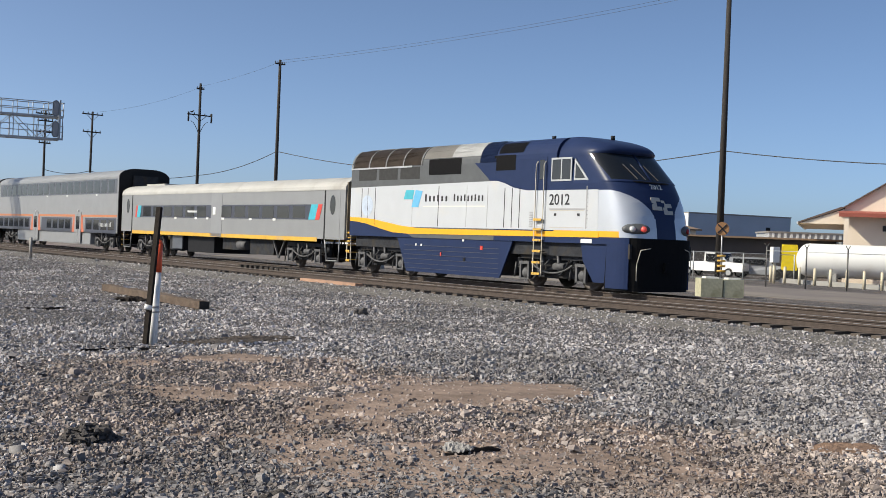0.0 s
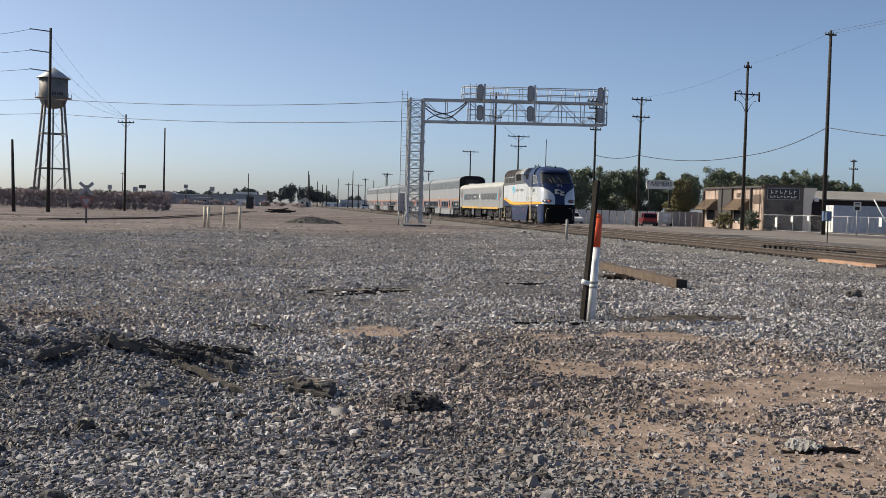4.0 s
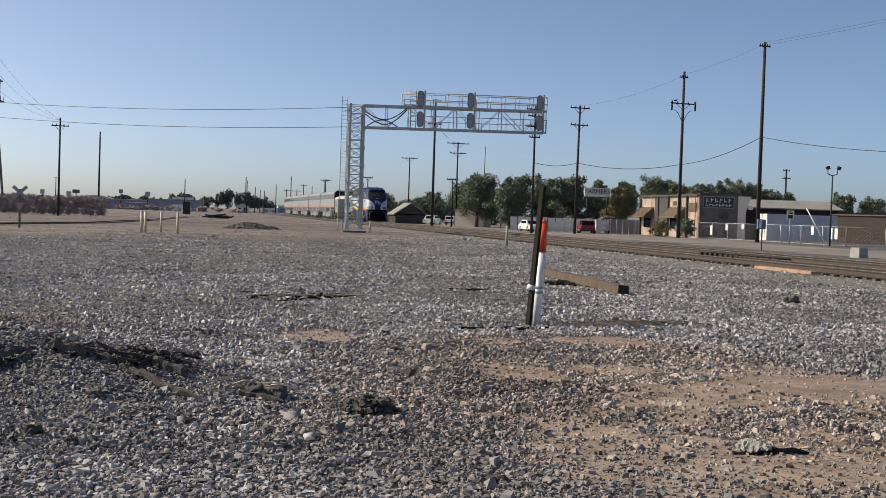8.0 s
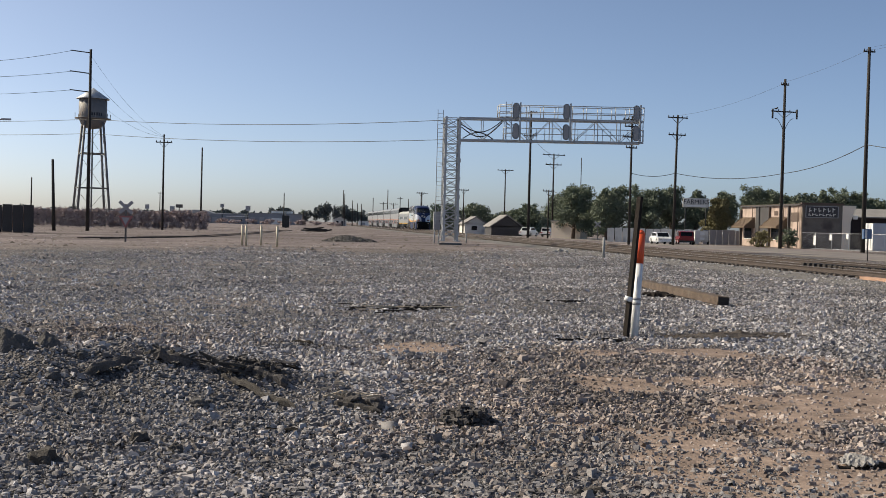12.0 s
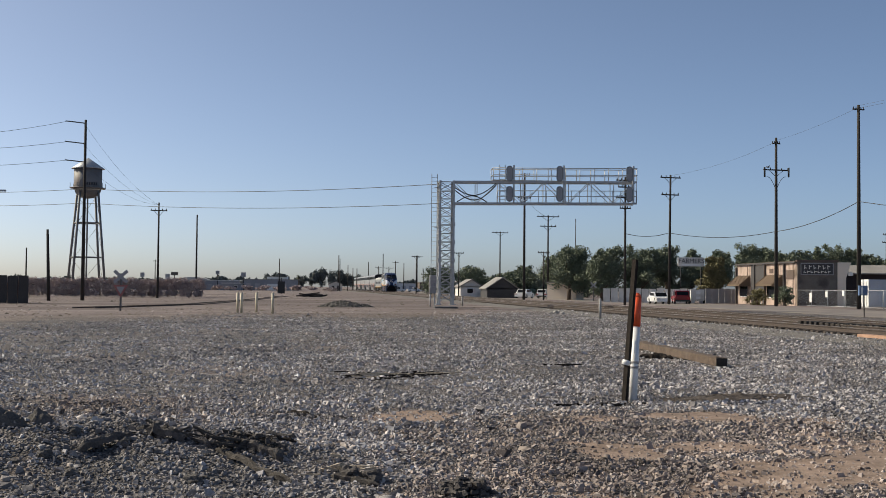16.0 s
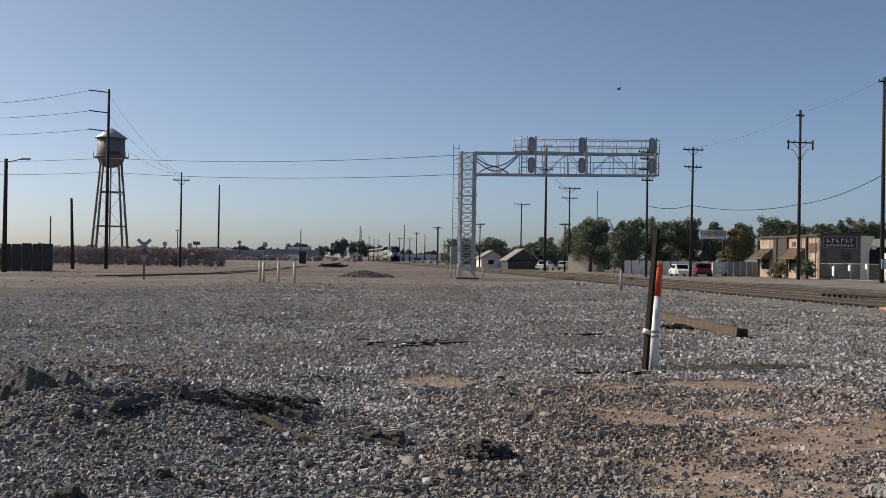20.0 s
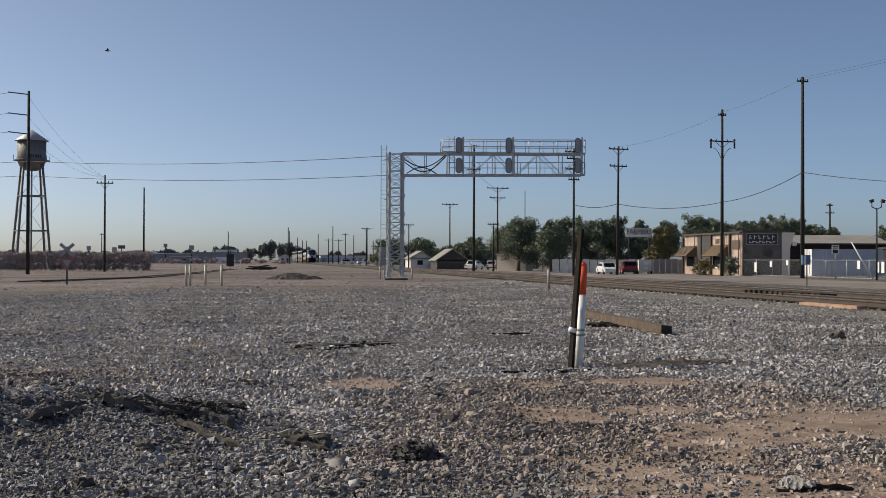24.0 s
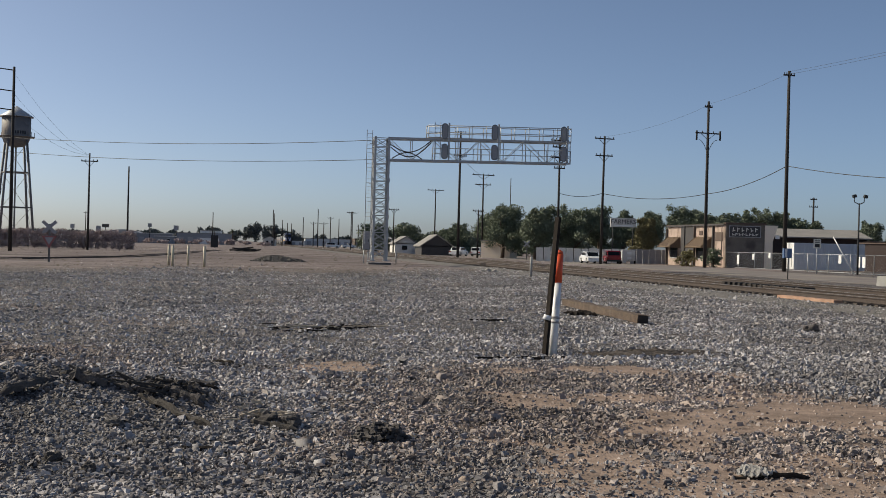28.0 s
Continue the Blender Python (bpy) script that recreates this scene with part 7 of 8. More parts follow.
def trailer(x, y, rz, L=12.0):
    t = thing("semi_trailer", pose(x, y, 0, 0, 0, rz), "grey box semi-trailer parked in the yard", "trailer", "parked trailers")
    bm = B()
    box(bm, (L / 2, 1.25, 2.35), (L, 2.5, 2.6))
    part("box_body", bm, "trailer", t)
    bm = B()
    box(bm, (-0.02, 1.25, 2.35), (0.06, 2.4, 2.5))
    part("rear_door", bm, "fence_grey", t)
    bm = B()
    box(bm, (0.1, 1.25, 0.7), (0.15, 2.4, 0.3))
    part("bumper", bm, "white_paint", t)
    for k in (0.8, 2.1):
        for yy in (0.3, 2.2):
            bm = B()
            tube(bm, (k, yy - 0.25, 0.5), (k, yy + 0.25, 0.5), 0.5, 16)
            part("wheel", bm, "rubber", t)
    for yy in (0.4, 2.1):
        bm = B()
        box(bm, (L - 2.6, yy, 0.55), (0.15, 0.15, 1.1))
        part("landing_leg", bm, "signal_black", t)


trailer(54.4, 74.7, -83, 13.6), trailer(61.4, 84.0, 54.5, 9.0)


def yellow_cab():
    t = thing("yellow_truck", pose(71.6, 104.6, 0, 0, 0, -34), "yellow and white box truck parked by the brown shop", "truck")
    bm = B()
    box(bm, (0.5, 1.6, 2.9), (1.1, 3.0, 2.9))
    bmesh.ops.bevel(bm, geom=bm.edges[:], offset=0.06, segments=2)
    part("yellow_box", bm, "yellow_paint", t)
    bm = B()
    box(bm, (1.75, 1.6, 1.9), (1.4, 3.0, 2.3))
    bmesh.ops.bevel(bm, geom=bm.edges[:], offset=0.1, segments=2)
    part("white_body", bm, "white_paint", t)
    for k in range(3):
        bm = B()
        box(bm, (1.75, 0.07, 1.2 + 0.65 * k), (1.2, 0.05, 0.3))
        part("locker_door", bm, "fence_grey", t)
    bm = B()
    box(bm, (1.25, 1.5, 0.75), (2.5, 3.2, 0.25))
    part("chassis", bm, "white_paint", t)
    for x in (0.4, 2.1):
        for y in (0.3, 2.6):
            bm = B()
            tube(bm, (x - 0.15, y, 0.45), (x + 0.15, y, 0.45), 0.45, 14)
            part("wheel", bm, "rubber", t)


yellow_cab()
t = thing("yellow_forklift", pose(60.9, 49.7, 0, 0, 0, -50), "small yellow yard tractor behind the tank", "tractor")
bm = B()
box(bm, (0, 0, 1.5), (1.0, 1.3, 1.9))
bmesh.ops.bevel(bm, geom=bm.edges[:], offset=0.12, segments=2)
part("cab", bm, "yellow_paint", t)
bm = B()
box(bm, (-0.52, 0, 1.55), (0.04, 0.6, 0.6))
part("window", bm, "glass_dark", t)
bm = B()
box(bm, (0, 0, 0.5), (1.6, 1.4, 0.5))
part("chassis", bm, "signal_black", t)
for s in (-1, 1):
    bm = B()
    tube(bm, (s * 0.6, -0.8, 0.4), (s * 0.6, 0.8, 0.4), 0.4, 14)
    part("axle_wheels", bm, "rubber", t)


def advance_sign():
    t = thing("crossing_sign", pose(59.75, 54.55, 0, 0, 0, -45), "round orange railway sign with a black cross", "road sign")
    bm = B()
    lathe(bm, [(0.47, 0.0), (0.47, 0.03)], 24, (0, 0, 3.4), "y")
    part("disc", bm, "sign_orange", t)
    for s in (-1, 1):
        bm = B()
        box(bm, (0, -0.03, 3.4), (0.85, 0.02, 0.09), Matrix.Rotation(s * math.pi / 4, 3, "Y"))
        part("cross_bar", bm, "letter_black", t)
    bm = B()
    tube(bm, (0, 0.06, 0), (0, 0.06, 3.8), 0.05, 8)
    part("post", bm, "galvanised", t)
    for k in range(4):
        bm = B()
        tube(bm, (0, 0.3, 0.4 + k * 0.35), (0, 0.3, 0.55 + k * 0.35), 0.32, 14)
        part("pole_band", bm, "step_yellow", t)


M["sign_orange"] = material("sign_orange", (0.36, 0.19, 0.09), 0.75, 0, 0.3, 5, 40)
advance_sign()


# ---- yard on the other side: crossing, water tower, hedge ----
def water_tower():
    t = thing("water_tower", pose(-33.4, 170, 0, 0, 0, 20), "old grey steel water tower on four legs", "water tower")
    bm = B()
    prof = [(0.15, 13.9), (1.0, 14.05), (1.65, 14.6), (1.95, 15.4), (1.95, 18.2)]
    lathe(bm, prof, 28)
    part("tank", bm, "tank_grey", t)
    for k in range(6):
        a = -1.95 + k * 0.17
        bm = B()
        box(bm, (1.96 * math.cos(a), 1.96 * math.sin(a), 15.95), (0.03, 0.2, 0.42), Matrix.Rotation(a, 3, "Z"))
        part("lettering_bar", bm, "letter_black", t)
    bm = B()
    lathe(bm, [(2.3, 18.15), (2.3, 18.22), (0.05, 19.75)], 28)
    part("roof", bm, "galvanised", t, "pale conical roof")
    bm = B()
    lathe(bm, [(2.02, 15.35), (2.5, 15.35), (2.5, 15.45), (2.02, 15.45)], 28)
    part("balcony", bm, "tank_grey", t)
    for k in range(8):
        a = k * math.pi / 4
        bm = B()
        tube(bm, (2.45 * math.cos(a), 2.45 * math.sin(a), 15.4), (2.45 * math.cos(a), 2.45 * math.sin(a), 16.1), 0.04, 5)
        part("balcony_post", bm, "tank_grey", t)
    legs = []
    for sx, sy in ((-1, -1), (1, -1), (1, 1), (-1, 1)):
        lo, hi = Vector((sx * 2.35, sy * 2.35, 0)), Vector((sx * 1.25, sy * 1.25, 14.9))
        legs.append((lo, hi))
        bm = B()
        tube(bm, lo, hi, 0.17, 8)
        part("leg", bm, "tank_grey", t)
    for z in (5.5, 10.4):
        for i in range(4):
            a, b = legs[i], legs[(i + 1) % 4]
            bm = B()
            tube(bm, a[0].lerp(a[1], z / 14.9), b[0].lerp(b[1], z / 14.9), 0.09, 6)
            part("girt", bm, "tank_grey", t)
    for z0, z1 in ((0.3, 5.5), (5.5, 10.4), (10.4, 14.5)):
        for i in range(4):
            a, b = legs[i], legs[(i + 1) % 4]
            bm = B()
            tube(bm, a[0].lerp(a[1], z0 / 14.9), b[0].lerp(b[1], z1 / 14.9), 0.025, 4)
            part("tie_rod", bm, "tank_grey", t)
    bm = B()
    tube(bm, (0, 0, 0), (0, 0, 14), 0.12, 8)
    part("riser", bm, "tank_grey", t)


water_tower()


def crossbuck(x, y, z=2.0, yield_sign=True, rz=0.0, s=1.0):
    t = thing("crossbuck", pose(x, y, 0, 0, 0, rz), "white railway crossbuck over a faded yield sign", "railway sign")
    bm = B()
    bar(bm, (0, 0.06, 0), (0, 0.06, 2.35), 0.11)
    part("post", bm, "post_steel", t)
    # blades and yield centre are grey: shade on the white put into the colour
    for q in (-1, 1):
        bm = B()
        box(bm, (0, -0.01 - 0.02 * q, z + 0.15), (1.08, 0.03, 0.2), Matrix.Rotation(q * radians(42), 3, "Y"))
        part("blade", bm, "fence_grey", t)
    if yield_sign:
        bm = B()
        prism(bm, [(-0.45, 1.62), (0.45, 1.62), (0, 0.84)], -0.03, 0.0, "y")
        y_ = part("yield_plate", bm, "faded_red", t, "faded red yield sign")
        bm = B()
        prism(bm, [(-0.26, 1.52), (0.26, 1.52), (0, 1.06)], -0.045, -0.03, "y")
        part("yield_centre", bm, "fence_grey", y_)


M["faded_red"] = material("faded_red", (0.32, 0.12, 0.11), 0.7)
crossbuck(-12.4, 73.9)
crossbuck(36.8, 154.4, 2.0, False)


def yellow_posts():
    spots = ((-5.05, 71.8), (-4.75, 70.8), (-3.98, 73.2), (-2.85, 69.9))
    first = thing("bollard_post", pose(*spots[0], 0), "pale yellow steel guard post", "bollard", "guard posts in the yard")
    bm = B()
    tube(bm, (0, 0, 0), (0, 0, 1.22), 0.075, 12), tube(bm, (0, 0, 1.22), (0, 0, 1.26), 0.075, 12, 0.03)
    part("pipe", bm, "post_cream", first)
    for x, y in spots[1:]:
        copy_thing(first, pose(x, y, 0))


yellow_posts()


def white_marker(x, y, h, lean=0.0):
    t = thing("white_marker", pose(x, y, -0.05), "short pale concrete marker post by the track", "marker post")
    bm = B()
    tube(bm, (0, 0, 0), (lean, 0, h), 0.075, 14), tube(bm, (lean, 0, h), (lean, 0, h + 0.04), 0.075, 14, 0.03)
    part("pipe", bm, "concrete", t)


white_marker(15.3, 62.6, 1.15)
white_marker(12.65, 103.5, 0.9)


def relay_cabinet():
    t = thing("relay_cabinet", pose(9.32, 97, 0), "pale grey steel relay cabinet on a post beside the signal tower", "cabinet")
    bm = B()
    box(bm, (0, 0, 1.9), (0.56, 0.45, 1.5))
    bmesh.ops.bevel(bm, geom=bm.edges[:], offset=0.03, segments=1)
    part("body", bm, "fence_grey", t)
    bm = B()
    box(bm, (0, -0.235, 1.9), (0.48, 0.02, 1.4))
    door = part("door", bm, "fence_grey", t)
    bm = B()
    box(bm, (0.18, -0.255, 1.9), (0.03, 0.03, 0.2))
    part("latch", bm, "signal_black", door)
    for x in (-0.18, 0.18):
        bm = B()
        tube(bm, (x, 0, 0), (x, 0, 1.16), 0.05, 8)
        part("leg", bm, "galvanised", t)
    t = thing("switch_signal", pose(-8.24, 243.6, 0), "dark trackside signal case on a mast", "signal")
    bm = B()
    box(bm, (0, 0, 1.35), (1.5, 0.6, 2.5))
    part("case", bm, "signal_black", t)
    bm = B()
    tube(bm, (0, 0, 0), (0, 0, 3.4), 0.1, 8)
    part("mast", bm, "signal_black", t)


relay_cabinet()


def heap(name, x, y, rx, ry, h, mat_, seed, label, category):
    """A rough mound of spoil."""
    bm = B()
    n, m = 60, 22
    ring_prev = None
    for j in range(m + 1):
        q = j / m
        row = []
        for i in range(n):
            a = 2 * math.pi * i / n
            wob = 1 + 0.25 * noise.noise((math.cos(a) * 1.5 + seed, math.sin(a) * 1.5, q * 2))
            zz = h * (1 - q * q) * (0.75 + 0.6 * noise.noise((math.cos(a) * q * 3 + seed, math.sin(a) * q * 3, 3.3)) + 0.5 * noise.noise((math.cos(a) * q * 13 + seed, math.sin(a) * q * 13, 1.3)) * (1 - q)) - 0.04
            row.append(bm.verts.new((rx * q * wob * math.cos(a), ry * q * wob * math.sin(a), zz)))
        if ring_prev:
            for i in range(n):
                bm.faces.new((ring_prev[i], ring_prev[(i + 1) % n], row[(i + 1) % n], row[i]))
        ring_prev = row
    bmesh.ops.remove_doubles(bm, verts=bm.verts[:], dist=1e-5)
    return solid(name, bm, mat_, pose(x, y, 0), label, category)


M["char_soil"] = material("char_soil", (0.06, 0.05, 0.043), 0.95, 0, 0.4, 2.5, 18, 0.8)
M["spoil"] = material("spoil", (0.15, 0.138, 0.126), 0.95, 0, 0.35, 2.5, 18, 1.0)
heap("gravel_mound", 1.75, 94.0, 1.75, 1.3, 0.5, "spoil", 2.0, "low heap of grey gravel spoil in the yard", "heap")
heap("debris_mound", -1.4, 176.0, 2.0, 1.4, 0.3, "char_soil", 8.0, "dark pile of old ties and debris", "debris")


def rubble(name, x, y, rx, ry, h, count, size, mat_, seed, label):
    """Broken lumps that cover a heap."""
    rng = random.Random(seed)
    bm = B()
    for k in range(count):
        a, q = rng.uniform(0, math.tau), math.sqrt(rng.random()) * 1.08
        e = size * rng.uniform(0.5, 1.6)
        rot = Matrix.Rotation(rng.uniform(0, 6), 3, "Z") @ Matrix.Rotation(rng.uniform(-0.7, 0.7), 3, "X")
        box(bm, (x + rx * q * math.cos(a), y + ry * q * math.sin(a), h * max(0.02, 1 - q * q) * rng.uniform(0.75, 1.15)), (e, e * rng.uniform(0.5, 1.0), e * rng.uniform(0.4, 0.8)), rot, rng.uniform(0.4, 0.9))
    tagged(solid(name, bm, mat_, None, label, "rubble"), label, "rubble", kind="stuff")


rubble("gravel_rubble", 1.75, 94.0, 1.9, 1.4, 0.46, 520, 0.13, "spoil", 61, "broken grey lumps covering the gravel heap")
rubble("gravel_rubble", 3.3, 94.4, 0.9, 0.7, 0.22, 120, 0.13, "spoil", 62, "broken grey lumps beside the gravel heap")
for k, (dx, dy, L, rz, z) in enumerate(((-0.6, 0.0, 2.6, 8, 0.28), (0.5, -0.3, 2.4, -14, 0.3), (-1.2, -0.6, 2.2, 20, 0.12), (0.9, -0.9, 2.5, 4, 0.08), (0.1, 0.4, 2.6, -30, 0.42), (1.6, 0.2, 1.8, 35, 0.1))):
    bm = B()
    box(bm, (0, 0, 0.1), (L, 0.24, 0.2))
    bmesh.ops.bevel(bm, geom=bm.edges[:], offset=0.02, segments=1)
    solid("old_tie", bm, "tarred_wood", pose(-1.4 + dx, 176.0 + dy, z, 0, 5 - 3 * k, rz), "black creosoted tie thrown on the debris pile", "railway tie", "ties on the debris pile")
heap("debris_mound", 16.4, 124.0, 1.3, 6.5, 0.4, "char_soil", 13.0, "low dark bank of dirt and old ties by the track", "debris")
heap("debris_mound", 19.6, 131.0, 1.4, 3.0, 0.3, "char_soil", 17.0, "low dark bank of dirt by the track", "debris")

# dark hedge and scrub along the yard edge
M["screen_dark"] = material("screen_dark", (0.05, 0.046, 0.045), 0.9, 0, 0.3, 0.6, 12)


def hedge(name, a, b, h, seed, label):
    """A dense, flat-topped run of dry scrub from a to b."""
    rng = random.Random(seed)
    n = int(math.dist(a, b) / 0.45)
    blobs = []
    for k in range(n):
        u = k / n
        top = h * rng.uniform(0.82, 1.0)
        for z in (0.25, 0.55, 0.82):
            blobs.append((a[0] + (b[0] - a[0]) * u + rng.uniform(-0.2, 0.2), a[1] + (b[1] - a[1]) * u + rng.uniform(-0.5, 0.5), top * z, 0.5, 0.5, h * 0.2))
    tagged(new(name, crown_mesh(name, blobs, 650 * n, 0.085, seed, "hedge_dark")), label, "hedge", kind="stuff")


hedge("scrub_hedge", (-37.0, 152.0), (-14.5, 148.0), 2.7, 11, "dry brown scrub hedge along the yard fence")
hedge("dry_hedge", (-40.0, 112.0), (-24.6, 100.5), 2.3, 12, "dry brown hedge behind the screen fence")
board_fence("screen_fence", (-36.0, 102.0), (-24.2, 99.6), 2.3, "screen_dark", "dark screened fence at the yard edge")

# left-hand poles
utility_pole(-24.2, 121.5, 18.5, [], 0.2)
for z in (18.0, 15.9, 14.0):
    bm = B()
    bar(bm, (-26.2, 121.5, z + 0.35), (-24.2, 121.5, z + 0.15), 0.1)
    solid("side_arm", bm, "pole_wood", None, "wooden side arm on the tall pole", "crossarm")
utility_pole(-26.5, 117.0, 7.0, [], 0.19, lean=(-0.25, 0))
utility_pole(-20.2, 147.0, 11.9, [(10.9, 2.0, 0)], 0.15)
utility_pole(-17.4, 165.0, 11.5, [], 0.15)
utility_pole(-29.7, 121.0, 5.3, [], 0.1)


def yard_lamp(x, y, h):
    t = thing("street_lamp", pose(x, y, 0), "tall dark street lamp with a short arm", "street lamp")
    bm = B()
    tube(bm, (0, 0, 0), (0, 0, h), 0.2, 10, 0.14)
    part("pole", bm, "pole_wood", t)
    bm = B()
    tube(bm, (0, 0, h - 0.3), (1.2, 0, h), 0.04, 6)
    part("arm", bm, "signal_black", t)
    bm = B()
    box(bm, (1.5, 0, h), (0.7, 0.25, 0.14))
    part("head", bm, "galvanised", t)


yard_lamp(-26.4, 93.3, 8.9)


# ---- litter and debris on the gravel ----
def on_ground(x, y, dz=0.0, rx=0.0, ry=0.0, rz=0.0):
    return pose(x, y, bumpy(x, y) + dz, rx, ry, rz)


def plank(name, a, b, w, h, mat_, label, category="wood scrap", seed=1, lift=0.0):
    """A split, weathered piece of wood lying from a to b."""
    rng = random.Random(seed)
    a, b = Vector((*a, 0)), Vector((*b, 0))
    L = (b - a).length
    bm = B()
    n = max(7, min(16, int(L / 0.05)))
    rows = []
    for k in range(n + 1):
        u = k / n
        q = (1 - 0.55 * abs(2 * u - 1) ** 6) * (0.8 + 0.35 * rng.random())
        dy, dz = w * 0.35 * noise.noise((u * 5, seed, 0.3)), h * 0.4 * noise.noise((u * 6, seed, 4.4))
        ring = []
        for y, z in ((-1, -1), (1, -1), (1.1, 0.1), (0.6, 0.9), (-0.1, 0.65), (-0.5, 1.05), (-1, 0.5)):
            ring.append(bm.verts.new((u * L + w * 0.3 * rng.uniform(-1, 1) * (k in (0, n)), dy + y * w / 2 * q * rng.uniform(0.7, 1.2), h / 2 * (1 + z * rng.uniform(0.65, 1.25)) * (q if z > 0 else 1) + dz)))
        if rows:
            for i in range(7):
                bm.faces.new((rows[-1][i], rows[-1][(i + 1) % 7], ring[(i + 1) % 7], ring[i]))
        rows.append(ring)
    bm.faces.new(rows[0][::-1])
    bm.faces.new(rows[-1])
    z0, z1 = bumpy(a.x, a.y), bumpy(b.x, b.y)
    return solid(name, bm, mat_, pose(a.x, a.y, z0 - 0.015 + lift, 0, -math.degrees(math.atan2(z1 - z0, L)), math.degrees(math.atan2(b.y - a.y, b.x - a.x))), label, category)


def clod(name, x, y, r, mat_, label, category="rock", seed=1, flat=0.7):
    bm = B()
    bmesh.ops.create_icosphere(bm, subdivisions=3, radius=r)
    for v in bm.verts:
        k = 1 + 0.55 * noise.noise(v.co / r * 1.3 + Vector((seed, 0, 0))) + 0.2 * noise.noise(v.co / r * 4 + Vector((0, seed, 0)))
        v.co = Vector((v.co.x * k, v.co.y * k * 0.8, v.co.z * k * flat))
    return solid(name, bm, mat_, on_ground(x, y, r * flat * 0.45, 0, 0, seed * 47), label, category)


def mound(x, y, r, h, seed, label, mat_="spoil_dark", name="soil_mound"):
    """A low crumbling heap of hard soil with a broken outline."""
    bm = B()
    rings, seg = 14, 40
    rows = []
    for i in range(rings + 1):
        u = i / rings
        row = []
        for j in range(seg):
            a = math.tau * j / seg
            q = r * u * (1 + 0.45 * noise.noise((math.cos(a) * 1.3 + seed, math.sin(a) * 1.3, 0.5)))
            px, py = q * math.cos(a) * 1.25, q * math.sin(a) * 0.7
            z = h * (1 - u ** 2.2) * (0.8 + 0.7 * noise.noise((px * 5 + seed, py * 5, 1))) + 0.55 * h * noise.noise((px * 17, py * 17 + seed, 2)) * (1 - u * 0.5)
            row.append(bm.verts.new((px, py, z - 0.03 * (i == rings) + bumpy(x + px, y + py) - bumpy(x, y))))
        if rows:
            for j in range(seg):
                bm.faces.new((rows[-1][j], rows[-1][(j + 1) % seg], row[(j + 1) % seg], row[j]))
        rows.append(row)
    bmesh.ops.remove_doubles(bm, verts=rows[0], dist=0.02)
    return solid(name, bm, mat_, on_ground(x, y, 0), label, "dirt mound")


def twigs(name, x, y, w, d, count, mat_, label, seed, length=0.35, thick=0.012, rise=0.04):
    """Loose splinters and twigs, too many to count."""
    rng = random.Random(seed)
    bm = B()
    for k in range(count):
        px, py = x + rng.gauss(0, 0.4) * w, y + rng.gauss(0, 0.4) * d
        a = rng.uniform(-0.5, 0.5) + (math.pi if rng.random() < 0.5 else 0)
        L = length * rng.uniform(0.3, 1.2)
        z = bumpy(px, py) + rng.uniform(0.0, rise)
        bar(bm, (px, py, z), (px + L * math.cos(a), py + L * math.sin(a) * 0.7, bumpy(px + L * math.cos(a), py) + rng.uniform(0.0, rise)), thick * rng.uniform(0.6, 1.8))
    ob = solid(name, bm, mat_, None, label, "wood scrap")
    tagged(ob, label, "wood scrap", kind="stuff")


def lumps(name, x, y, w, d, count, size, mat_, label, category, seed):
    """A low pile of dark crumbs."""
    rng = random.Random(seed)
    bm = B()
    for k in range(count):
        px, py = x + rng.gauss(0, 0.42) * w, y + rng.gauss(0, 0.42) * d
        e = max(0.0, 1 - ((px - x) / w) ** 2 - ((py - y) / d) ** 2)
        s = size * rng.uniform(0.5, 1.3)
        rot = Matrix.Rotation(rng.uniform(0, 6), 3, "Z") @ Matrix.Rotation(rng.uniform(-0.6, 0.6), 3, "X")
        box(bm, (px, py, bumpy(px, py) + s * 0.3 + e * rng.uniform(0, 1) * size * 3.0), (s * rng.uniform(0.7, 2.2), s * rng.uniform(0.5, 0.9), s * rng.uniform(0.3, 0.7)), rot, rng.uniform(0.3, 0.9))
    ob = solid(name, bm, mat_, None, label, category)
    tagged(ob, label, category, kind="stuff")


M["char"] = material("char", (0.078, 0.069, 0.065), 0.95, 0, 0.5, 6, 60, 0.8)
M["spoil_dark"] = material("spoil_dark", (0.092, 0.085, 0.081), 0.95, 0, 0.4, 10, 60, 1.0)
M["grey_wood"] = material("grey_wood", (0.062, 0.053, 0.046), 0.9, 0, 0.4, 8, 60, 0.7, stretch=(0.5, 4, 4))
M["pale_wood"] = material("pale_wood", (0.46, 0.38, 0.29), 0.85, 0, 0.3, 8, 60, 0.5, stretch=(0.5, 4, 4))
M["rag"] = material("rag", (0.30, 0.285, 0.27), 0.95, 0, 0.3, 12, 80, 0.6)
M["orange_board"] = material("orange_board", (0.40, 0.24, 0.165), 0.85, 0, 0.3, 3, 40, 0.5, dirt=(0.3, 0.2, 0.15), dirt_at=0.5)

plank("driftwood_log", (-0.92, 10.62), (-0.2, 9.75), 0.06, 0.05, "grey_wood", "split grey rotten timber lying on the spoil bank", "log", 3, 0.0)
plank("wood_scrap", (-0.8, 10.85), (-0.3, 10.45), 0.09, 0.08, "char", "black rotten timber on the bank", seed=21, lift=0.03)
plank("wood_scrap", (-0.55, 11.45), (-0.22, 11.5), 0.07, 0.06, "dark_wood", "dark rotten board on the bank", seed=22, lift=0.02)
plank("wood_scrap", (7.75, 27.5), (8.3, 26.9), 0.3, 0.12, "dark_wood", "broken dark tie end beside the timber", seed=23)
plank("wood_scrap", (-0.56, 12.2), (-0.22, 12.15), 0.09, 0.08, "char", "short charred board end on the gravel", seed=4)
